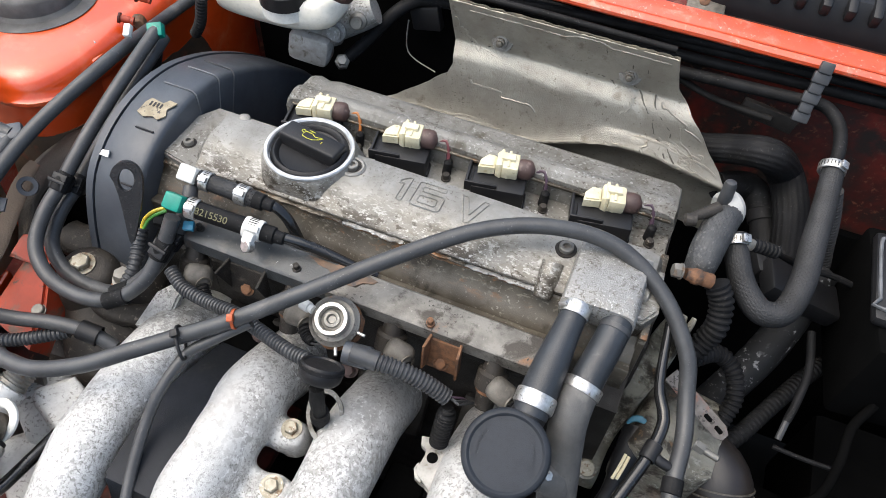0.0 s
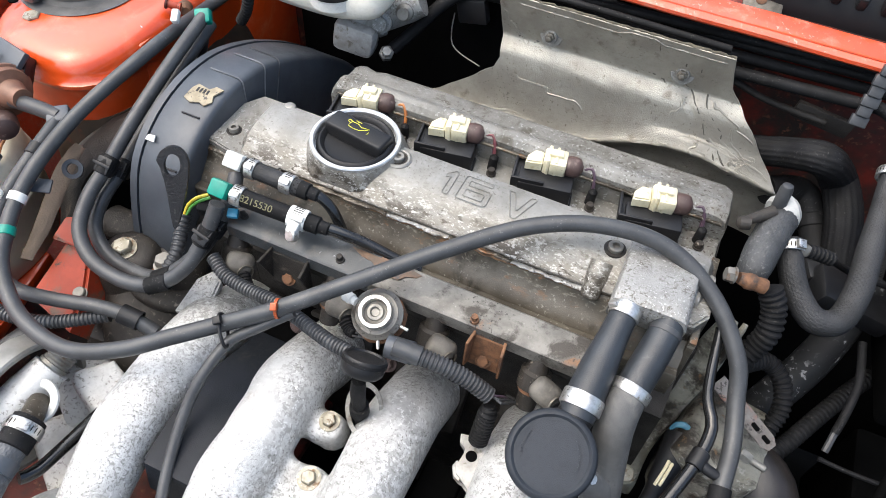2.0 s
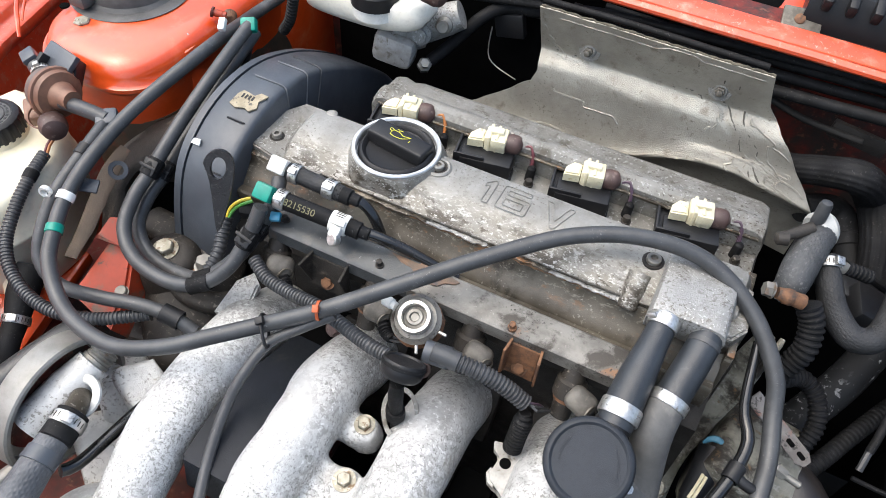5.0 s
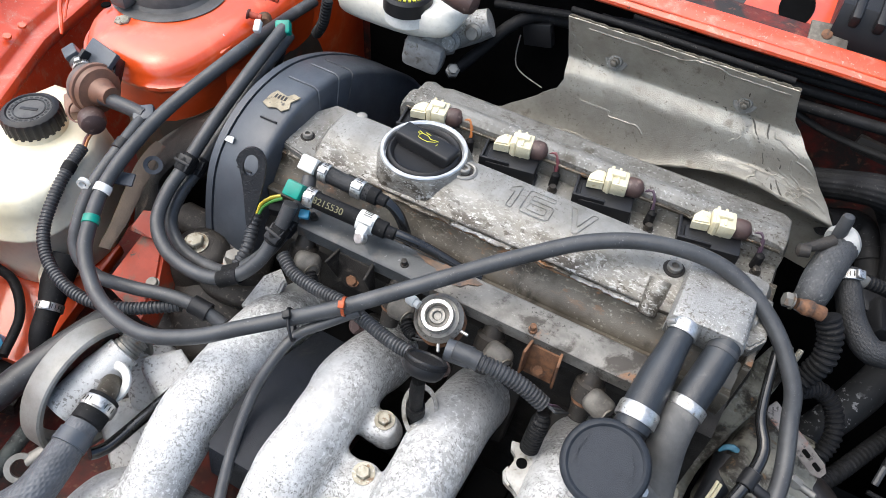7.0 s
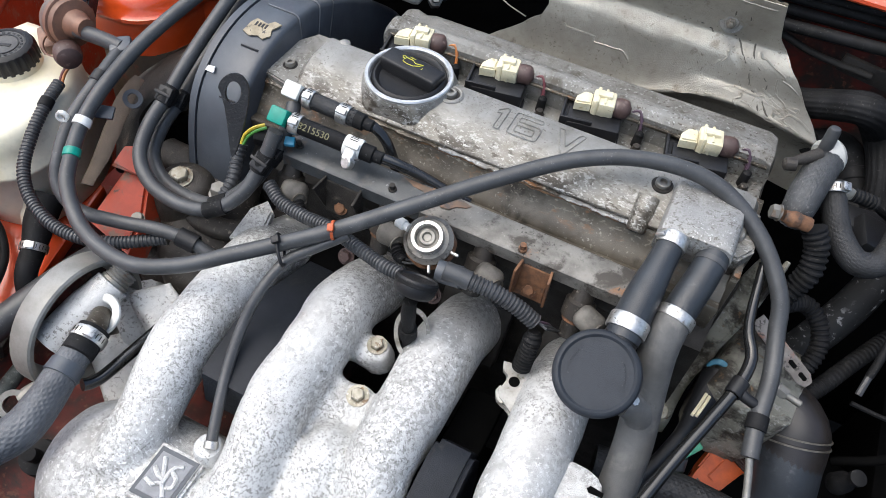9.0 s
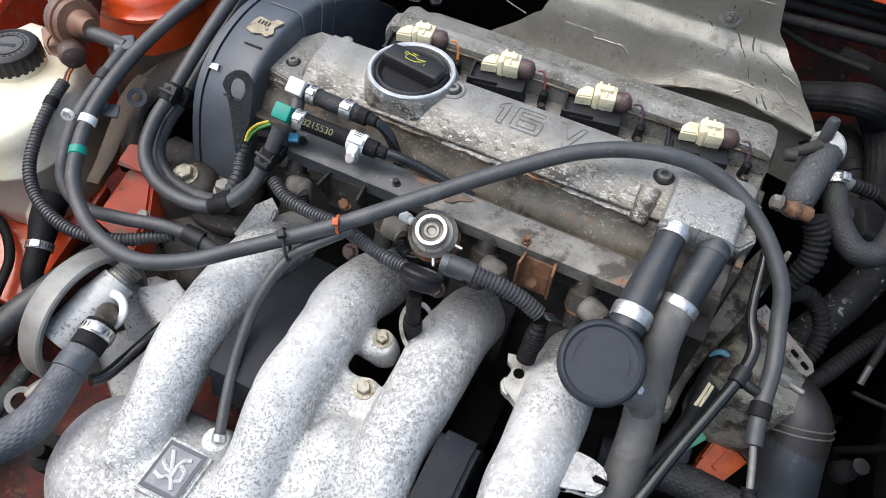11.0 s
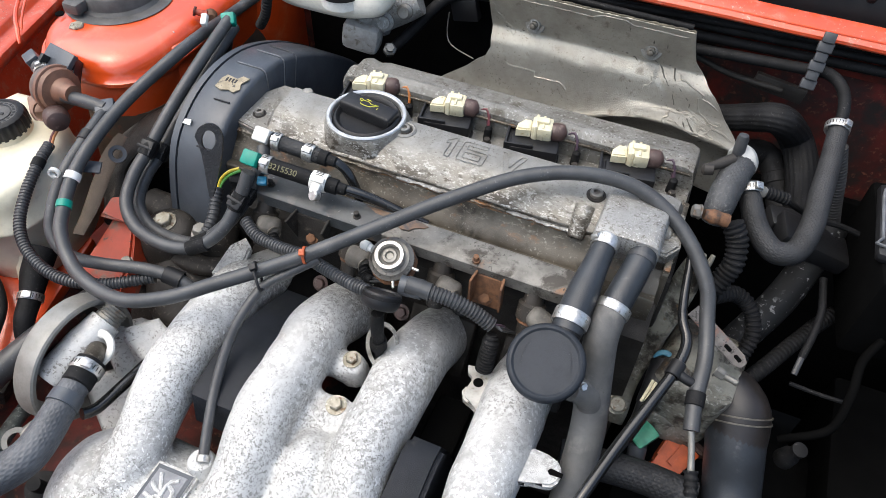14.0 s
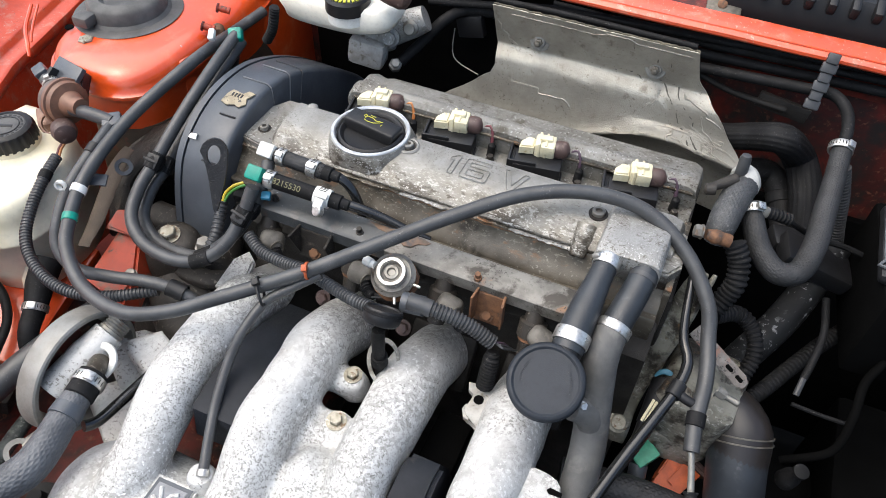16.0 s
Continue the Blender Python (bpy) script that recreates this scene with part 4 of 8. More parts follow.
def heat_shield():
    e = thing("heat_shield", "crinkled grey foil heat shield above the exhaust manifold", "heat shield", (0.18, 0.1, -0.06))
    rows = [  # y, z, left x, right x
        (0.1180, 0.0620, 0.062, 0.280), (0.1240, 0.0450, 0.063, 0.283), (0.1310, 0.0240, 0.064, 0.288), (0.1345, 0.0120, 0.065, 0.297), (0.1340, 0.0070, 0.066, 0.301), (0.1280, 0.0010, 0.067, 0.307),
        (0.1240, -0.0045, 0.068, 0.314), (0.1225, -0.0110, 0.069, 0.321), (0.1210, -0.0240, 0.064, 0.331), (0.1190, -0.0360, 0.044, 0.340), (0.1160, -0.0470, 0.018, 0.350), (0.1120, -0.0560, 0.000, 0.358),
        (0.1100, -0.0590, -0.004, 0.362), (0.1150, -0.0650, -0.004, 0.366), (0.1240, -0.0760, 0.004, 0.368), (0.1300, -0.0950, 0.002, 0.367), (0.1310, -0.1400, 0.005, 0.366)]
    bm = bmesh.new()
    line = spline([(y, z, 0) for y, z, a, b in rows], 0.004)
    ends = [(a, b) for y, z, a, b in rows]
    rings = []
    for q, s in line:
        k = min(int(s), len(ends) - 2)
        f = s - k
        a, b = (ends[k][i] + (ends[k + 1][i] - ends[k][i]) * f for i in (0, 1))
        row = []
        for i in range(64):
            x = a + (b - a) * i / 63
            fold = (-0.014 if x < 0.137 else 0.016 * math.sin((x - 0.20) * 25) if x < 0.262 else max(0.0, 0.016 - 0.2 * max(0, x - 0.285))) * max(0.0, min(1.0, (-0.030 - q.y) / 0.02))
            v = Vector((x, q.x, q.y + fold))
            c = noise.noise(Vector((x * 26, s * 0.7, 0))) * 0.0010 + noise.noise(Vector((x * 120, s * 3.1, 4))) * 0.0003 + 0.0007 * abs(noise.noise(Vector((x * 55, s * 1.6, 9))))
            c -= 0.0020 * max(0, 1 - abs(x - 0.262 - 0.008 * math.sin(s)) / 0.005) * min(1, s / 4)
            row.append(v + Vector((0, -0.5 * c, 0.8 * c)))
        rings.append(row)
    skin(bm, rings, caps=False, closed=False)
    # pinched creases that run over the foil
    creases = []
    for c0, c1, r0, r1, sway in ((0.80, 0.83, 0.05, 0.62, 1.4), (0.88, 0.86, 0.10, 0.72, 1.8), (0.93, 0.90, 0.40, 0.66, 1.2), (0.10, 0.62, 0.055, 0.035, 0.5), (0.62, 0.98, 0.035, 0.05, 0.4), (0.60, 0.72, 0.66, 0.60, 1.2), (0.75, 0.98, 0.52, 0.56, 1.5), (0.70, 0.80, 0.42, 0.30, 2.2), (0.78, 0.76, 0.55, 0.80, 2.0), (0.84, 0.96, 0.62, 0.50, 2.5), (0.86, 0.94, 0.45, 0.64, 2.5), (0.30, 0.66, 0.58, 0.62, 1.0), (0.72, 0.70, 0.02, 0.30, 1.5), (0.90, 0.99, 0.30, 0.44, 1.8), (0.05, 0.28, 0.60, 0.57, 1.2), (0.78, 0.90, 0.58, 0.66, 2.6), (0.80, 0.92, 0.70, 0.58, 2.6), (0.88, 0.99, 0.60, 0.72, 2.6), (0.83, 0.90, 0.48, 0.58, 2.2), (0.02, 0.12, 0.10, 0.30, 1.5), (0.04, 0.20, 0.66, 0.62, 1.6), (0.10, 0.40, 0.46, 0.50, 1.0)):
        pts = []
        for k in range(12):
            f = k / 11
            i = min(int((r0 + (r1 - r0) * f) * (len(rings) - 1)), len(rings) - 1)
            j = (c0 + (c1 - c0) * f) * 63 + sway * noise.noise(Vector((f * 5, c0 * 9, 0)))
            pts.append(rings[i][int(max(0, min(63, j)))] + Vector((0, -0.0004, 0.0002)))
        creases.append(pts)
    rnd = random.Random(5)
    marks = bmesh.new()
    band_rows = [i for i, (q, k) in enumerate(line) if 0.006 < q.y < 0.017]
    for k in range(46):
        i, j = rnd.choice(band_rows), rnd.randint(3, 58)
        m = plane_of(rings[i][j] + Vector((0, -0.0003, 0.0003)), (1, 0, 0), (0, -0.75, 0.66))
        n = rnd.randint(5, 8)
        slab([((0.0012 + rnd.random() * 0.0022) * math.cos(2 * math.pi * a / n), (0.0008 + rnd.random() * 0.0014) * math.sin(2 * math.pi * a / n)) for a in range(n)], m, 0.0004, 0, marks)
    sheet = list(bm.faces)
    bmesh.ops.recalc_face_normals(bm, faces=sheet)
    bmesh.ops.solidify(bm, geom=sheet, thickness=0.0012)
    part("sheet", bm, SHIELD, e, sharp=80)
    part("chip_marks", marks, MOUNT_IRON, e, "small dark chipped marks")
    for k, pts in enumerate(creases):
        # three creases take a darker colour for the shade along a sharp fold
        dark = k in (0, 1, 12)
        part("crease", rough_up(tube(pts, 0.0009 if dark else 0.0015, n=6, step=0.002), 0.0007, 240), RUST_GREY if dark else SHIELD, e)
    edge = tube([p + Vector((0, 0.001, 0)) for p in rings[0][::3]], 0.0014, n=8, step=0.002)
    part("rolled_edge", rough_up(edge, 0.0012, 190), OLIVE, e, "frayed olive brown rolled edge")
    for x, y, z in ((0.115, 0.1300, 0.024), (0.242, 0.1300, 0.026)):
        b = part("washer", lathe((x, y, z), (0, -1, 0.22), [(-0.002, 0.0115), (0.0004, 0.0110), (0.0008, 0.007), (0.0040, 0.0060), (0.0041, 0.003)], 28), REAR_CAST, e)
        part("stud", lathe((x, y, z), (0, -1, 0.22), [(0.0, 0.0046), (0.0075, 0.0046), (0.008, 0.0032), (0.012, 0.0031), (0.0125, 0.002)], 6), RUST_GREY, b)


def strut_tower():
    e = thing("strut_tower", "glossy red suspension strut tower with a dark top mount", "strut tower", (-0.36, 0.03, -0.2))
    tagged(e, kind="structure")
    c = Vector((-0.317, 0.045, 0))
    bm = bmesh.new()
    rings = []
    for z, a, b in ((-0.075, 0.064, 0.140), (-0.040, 0.066, 0.142), (-0.034, 0.067, 0.143), (-0.0315, 0.071, 0.147), (-0.0275, 0.071, 0.147), (-0.0255, 0.067, 0.1435), (-0.018, 0.0655, 0.142),
                    (-0.011, 0.0625, 0.139), (-0.006, 0.057, 0.1335), (-0.003, 0.050, 0.1265), (-0.0012, 0.042, 0.118)):
        rings.append([c + Vector((a * (1.0 if math.cos(t) > 0 else 1.55) * math.copysign(abs(math.cos(t)) ** 0.62, math.cos(t)), b * math.copysign(abs(math.sin(t)) ** 0.62, math.sin(t)), z)) for t in [2 * math.pi * k / 72 for k in range(72)]])
    skin(bm, rings)
    part("shell", rough_up(bm, 0.0018, 16), RED, e, sharp=60)
    # separate skirt: dirt, with the shade under the lip in its colour
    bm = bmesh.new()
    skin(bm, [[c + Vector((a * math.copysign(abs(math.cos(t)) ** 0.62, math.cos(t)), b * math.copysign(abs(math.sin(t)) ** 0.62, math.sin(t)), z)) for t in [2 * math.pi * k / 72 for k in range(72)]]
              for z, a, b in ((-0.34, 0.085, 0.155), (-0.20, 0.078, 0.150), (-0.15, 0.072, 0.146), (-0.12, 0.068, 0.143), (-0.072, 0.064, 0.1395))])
    part("skirt", rough_up(bm, 0.003, 25), SKIRT, e, "dirt-caked red lower tower, darkened for shade", sharp=60)
    c = Vector((-0.362, 0.020, 0.001))
    part("top_mount", lathe(c + Vector((0, 0, -0.003)), (0, 0, 1), [(0, 0.062), (0.0016, 0.0635), (0.0022, 0.062), (0.0026, 0.050), (0.006, 0.046), (0.018, 0.044), (0.022, 0.040), (0.024, 0.030), (0.018, 0.024), (0.018, 0.001)], 48), MOUNT, e, "dusty black top mount")
    part("lug", box((-0.378, -0.031, 0.010), (0.022, 0.02, 0.014), bevel=0.004), MOUNT, e)
    part("seam", tube([(-0.4805, -0.0166, -0.0040), (-0.4543, -0.0532, -0.0080), (-0.4316, -0.0751, -0.0120), (-0.4230, -0.0853, -0.0200)], [0.0022, 0.0026, 0.0026, 0.0016], n=8), RED, e)
    part("seam", tube([(-0.4735, -0.0130, -0.0040), (-0.4474, -0.0498, -0.0080), (-0.4312, -0.0696, -0.0120)], [0.0014, 0.0016, 0.0012], n=8), RED, e)
    part("scratch", tube([(-0.2820, -0.0058, -0.0030), (-0.2720, -0.0069, -0.0040), (-0.2620, -0.0114, -0.0060)], 0.0010, n=6), CAST_PALE, e, "bare metal scratch")
    part("wall", box((-0.262, 0.115, -0.18), (0.012, 0.29, 0.335), (0, 0, 1.5), bevel=0.004), RED, e, "red inner wing wall beside the tower")
    bolt(e, (-0.362, -0.052, -0.005), (0, 0, 1), 0.0085, 0.007, BRASS, 1.35)
    part("hole", lathe((-0.400, -0.038, -0.0025), (0, 0, 1), [(0, 0.005), (0.0016, 0.005), (0.0017, 0.001)], 20), SHADOW_BLACK, e)


engine_block()
valve_cover()
rear_cover()
oil_cap()
timing_cover()
intake_manifold()
heat_shield()
strut_tower()
RED_WORN = mat("grubby red paint", (0.42, 0.050, 0.016), (0.30, 0.040, 0.016), rough=0.5, scale=18, bump=0.12, spots=(((0.15, 0.09, 0.06), 40, 0.52, 0.68), ((0.05, 0.04, 0.03), 90, 0.58, 0.68)))


# ---------------------------------------------------------------- belt side of the bay
def collar(parent, pts, k, r, w, material, name="collar", label=""):
    """A sleeve round a hose at control point k."""
    a = Vector(pts[max(k - 1, 0)])
    b = Vector(pts[min(k + 1, len(pts) - 1)])
    d = (b - a).normalized()
    at = Vector(pts[k]) - d * w / 2
    return part(name, lathe(at, d, [(0, r * 0.9), (0.0005, r), (w - 0.0005, r), (w, r * 0.9)], 24), material, parent, label)


def zip_tie(parent, at, axis, r, material, label=""):
    a = Vector(axis).normalized()
    bm = lathe(Vector(at) - a * 0.0012, a, [(0, r), (0, r + 0.0008), (0.0024, r + 0.0008), (0.0024, r)], 24)
    up = Vector((0.0, -0.5, 0.85))
    up = (up - a * up.dot(a)).normalized()
    t = part("cable_tie", bm, material, parent, label)
    hd = box((0, 0, 0), (0.006, 0.005, 0.0045), bevel=0.0008)
    bmesh.ops.transform(hd, matrix=plane_of(Vector(at) + up * (r + 0.003), a.cross(up), up), verts=hd.verts)
    part("buckle", hd, material, t)
    return t


BIG = [(-0.2357, 0.1100, -0.0163), (-0.2387, 0.0550, -0.0148), (-0.2122, -0.0468, 0.0120), (-0.2311, -0.1272, -0.0080), (-0.2331, -0.1845, -0.0220), (-0.2325, -0.2208, -0.0380), (-0.2206, -0.2493, -0.0460), (-0.2050, -0.2755, -0.0560),
       (-0.1666, -0.3002, -0.0660), (-0.1158, -0.3082, -0.0660), (-0.0726, -0.2944, -0.0580), (-0.0365, -0.2701, -0.0480), (-0.0056, -0.2475, -0.0400), (0.0307, -0.2248, -0.0260), (0.0815, -0.1818, -0.0090),
       (0.1282, -0.1405, 0.0050), (0.1802, -0.0994, 0.0170), (0.2314, -0.0771, 0.0210), (0.2807, -0.0692, 0.0130), (0.3232, -0.0851, -0.0040), (0.3534, -0.1132, -0.0260), (0.3634, -0.1348, -0.0450), (0.3710, -0.1658, -0.0600), (0.3719, -0.1993, -0.0700), (0.3755, -0.2225, -0.0800)]


def big_hose():
    e = thing("vacuum_hose", "long grey rubber hose looping across the engine", "hose", BIG[-1])
    part("tube", tube(BIG, 0.0065, n=20, step=0.006), RUBBER, e)
    collar(e, BIG, 5, 0.0078, 0.008, WHITE_PLASTIC, "clip", "white plastic hose clip")
    collar(e, BIG, 6, 0.0074, 0.008, TEAL, "ring", "teal ring")
    collar(e, BIG, 23, 0.0078, 0.012, RUBBER_DARK, "sleeve")
    d = (Vector(BIG[13]) - Vector(BIG[11])).normalized()
    up = Vector((0.0, -0.35, 0.94))
    up = (up - d * up.dot(d)).normalized()
    side = d.cross(up)
    loop = [Vector(BIG[12]) + up * (0.0078 * math.cos(a)) + side * ((0.0078 if math.sin(a) * side.y > 0 else 0.019) * math.sin(a)) for a in [2 * math.pi * k / 20 for k in range(21)]]
    tie = part("cable_tie", tube(loop, 0.0013, n=8, step=0.004), PLASTIC, e, "black cable tie")
    hd = box((0, 0, 0), (0.0065, 0.006, 0.005), bevel=0.0008)
    bmesh.ops.transform(hd, matrix=plane_of(Vector(BIG[12]) + up * 0.0095, d, up), verts=hd.verts)
    part("buckle", hd, PLASTIC, tie)
    zip_tie(e, BIG[13], Vector((0.9, 0.35, 0.1)), 0.0071, ORANGE, "orange cable tie")
    pts = [BIG[-1], (0.3800, -0.2335, -0.0880), (0.3842, -0.2470, -0.0960), (0.3895, -0.2639, -0.1050)]
    part("cable", tube(pts, 0.0028, n=12), STEEL_DULL, e, "thin grey outer cable")
    part("ferrule", tube([pts[2], pts[3]], 0.006, n=16, corr=0.005), RUBBER_DARK, e)
    white = lathe(Vector(BIG[5]) + Vector((-0.016, -0.004, 0.004)), (0.3, -0.9, 0.1), [(0, 0.0035), (0.0, 0.0055), (0.004, 0.0055), (0.004, 0.0035)], 20)
    part("clip_loop", white, WHITE_PLASTIC, e)


FUEL_A = [(-0.1931, 0.0035, 0.0200), (-0.1888, -0.0602, 0.0060), (-0.1891, -0.1146, -0.0140), (-0.1909, -0.1582, -0.0360), (-0.1926, -0.1864, -0.0500), (-0.1852, -0.2124, -0.0640), (-0.1606, -0.2287, -0.0740), (-0.1228, -0.2329, -0.0760),
          (-0.0928, -0.2255, -0.0700), (-0.0738, -0.2073, -0.0560), (-0.0663, -0.1853, -0.0360), (-0.0599, -0.1689, -0.0100)]
FUEL_B = [(-0.1976, 0.0158, 0.0040), (-0.1940, -0.0450, -0.0120), (-0.1922, -0.0997, -0.0320), (-0.1919, -0.1450, -0.0520), (-0.1927, -0.1744, -0.0640), (-0.1897, -0.1954, -0.0800), (-0.1655, -0.2102, -0.0900), (-0.1266, -0.2156, -0.0880),
          (-0.0987, -0.2128, -0.0780), (-0.0769, -0.1925, -0.0600), (-0.0666, -0.1697, -0.0400), (-0.0579, -0.1520, -0.0120), (-0.0614, -0.1394, -0.0040)]


def fuel_lines():
    for pts, nm in ((FUEL_A, "fuel_hose"), (FUEL_B, "fuel_hose")):
        e = thing(nm, "dark grey rubber fuel hose curving to the fuel rail", "hose", pts[6], "fuel hoses")
        part("tube", tube(pts, 0.0064, n=18), RUBBER, e)
        collar(e, pts, 3, 0.0076, 0.018, RUBBER_DARK, "clip", "black plastic hose clip")
        collar(e, pts, 8, 0.0074, 0.020, RUBBER_DARK, "sleeve")
        collar(e, pts, 10, 0.0078, 0.018, RUBBER_DARK, "clip", "black plastic hose clip")
        for k in (3, 10):
            d = Vector(pts[k + 1]) - Vector(pts[k - 1])
            bm = box((0, 0, 0), (0.015, 0.014, 0.0135), bevel=0.0012)
            bmesh.ops.transform(bm, matrix=plane_of(pts[k], d, (0.1, -0.6, 0.8)), verts=bm.verts)
            c = part("clip_body", bm, PLASTIC, e, "square black hose clip")
            bm = box((0, 0, 0), (0.003, 0.017, 0.004), bevel=0.0006)
            bmesh.ops.transform(bm, matrix=plane_of(Vector(pts[k]) + Vector((0.0007, -0.0042, 0.0056)), d, (0.1, -0.6, 0.8)), verts=bm.verts)
            part("latch", bm, PLASTIC, c)
        if pts is FUEL_A:
            m = plane_of(pts[0], Vector((0.8, 0.4, 0.1)), (0.2, -0.6, 0.8))
            bm = box((0, 0, 0), (0.015, 0.014, 0.011), bevel=0.002)
            bmesh.ops.transform(bm, matrix=m, verts=bm.verts)
            part("connector", bm, TEAL, e, "teal quick-release connector")
            bm = box((0, 0, 0), (0.007, 0.013, 0.007), bevel=0.0015)
            bmesh.ops.transform(bm, matrix=plane_of(Vector(pts[0]) + Vector((-0.021, -0.014, 0.002)), (0.8, 0.3, 0), (0.1, -0.5, 0.9)), verts=bm.verts)
            part("clip", bm, WHITE_PLASTIC, e, "white plastic clip")
            bm = box((0, 0, 0), (0.016, 0.014, 0.011), bevel=0.002)
            bmesh.ops.transform(bm, matrix=plane_of((-0.0589, -0.1627, 0.0020), (1.0, 0.02, -0.08), (0.05, -0.62, 0.78)), verts=bm.verts)
            part("connector", bm, TEAL, e, "teal quick-release connector")
            part("latch", box((-0.0510, -0.1640, -0.0220), (0.009, 0.008, 0.005), (20, 0, 20), bevel=0.001), BLUE, e)
        else:
            bm = box((0, 0, 0), (0.016, 0.014, 0.011), bevel=0.002)
            bmesh.ops.transform(bm, matrix=plane_of((-0.0639, -0.1344, 0.0060), (1.0, 0.02, -0.08), (0.05, -0.62, 0.78)), verts=bm.verts)
            part("connector", bm, WHITE_PLASTIC, e, "white plastic quick-release connector")


def rail_hose(name, pts, r, text, clips, tail, label):
    e = thing(name, label, "hose", pts[0])
    part("tube", tube(pts, r, n=18, braid=0 if text else 18), BRAID if not text else RUBBER_DARK, e)
    part("pipe", tube(tail, 0.0046, n=16, step=0.004), GLOSS_BLACK, e, "shiny black plastic pipe")
    d = (Vector(pts[-1]) - Vector(pts[0])).normalized()
    for f, m, w in clips:
        q = Vector(pts[0]).lerp(Vector(pts[-1]), f)
        band(q, d, r, w, e, m)
    part("ferrule", lathe(Vector(pts[-1]) - d * 0.004, d, [(0, r), (0.012, r * 1.0), (0.013, r * 0.75), (0.020, r * 0.7), (0.021, 0.004)], 20), RUBBER_DARK, e)
    if text:
        cu = bpy.data.curves.new("number", 'FONT')
        cu.body, cu.size, cu.extrude = text, 0.0080, 0.0004
        t = new("tmp_number", cu)
        me = bpy.data.meshes.new_from_object(t.evaluated_get(bpy.context.evaluated_depsgraph_get()))
        bpy.data.objects.remove(t)
        bm = bmesh.new()
        bm.from_mesh(me)
        bpy.data.meshes.remove(me)
        n = Vector((0.25, -0.62, 0.75))
        n = (n - d * n.dot(d)).normalized()
        m = plane_of(Vector(pts[0]).lerp(Vector(pts[-1]), 0.16) + n * (r + 0.0002), d, n) @ Matrix.Translation((0, -0.003, 0))
        bmesh.ops.transform(bm, matrix=m, verts=bm.verts)
        part("number", bm, mat("faded yellow print", (0.17, 0.155, 0.075), rough=0.6, bump=0.02), e, "faded printed number")
    if text:
        q = Vector((0.0086, -0.1693, -0.0120))
        part("clip_tail", box(tuple(q.lerp(Vector((0.0060, -0.1533, -0.0060)), 0.4)), (0.009, 0.010, 0.010), (40, 10, 0), bevel=0.002), WHITE_PLASTIC, e)
        part("screw", lathe(q, (-0.3, -0.7, 0.5), [(-0.004, 0.0055), (0.001, 0.0055), (0.002, 0.0045), (0.002, 0.001)], 16), STEEL, e)
    return e


def rail_hoses():
    rail_hose("breather_hose", [(-0.0589, -0.1321, 0.0020), (-0.0339, -0.1314, 0.0000), (-0.0054, -0.1306, -0.0020)], 0.0072, "", ((0.18, STEEL, 0.008), (0.80, STEEL, 0.010)),
              [(-0.0054, -0.1306, -0.0020), (0.0093, -0.1282, -0.0050), (0.0213, -0.1286, -0.0140), (0.0299, -0.1307, -0.0300), (0.0310, -0.1284, -0.0450)], "short braided black hose with two steel clamps")
    rail_hose("fuel_feed_hose", [(-0.0534, -0.1585, -0.0040), (-0.0208, -0.1549, -0.0080), (0.0143, -0.1506, -0.0130)], 0.0074, "8215530", ((0.10, STEEL, 0.009), (0.86, WHITE_PLASTIC, 0.015)),
              [(0.0143, -0.1506, -0.0130), (0.0367, -0.1450, -0.0180), (0.0584, -0.1398, -0.0260), (0.0840, -0.1362, -0.0360), (0.1045, -0.1328, -0.0440)], "black rubber fuel hose with a pale printed number")


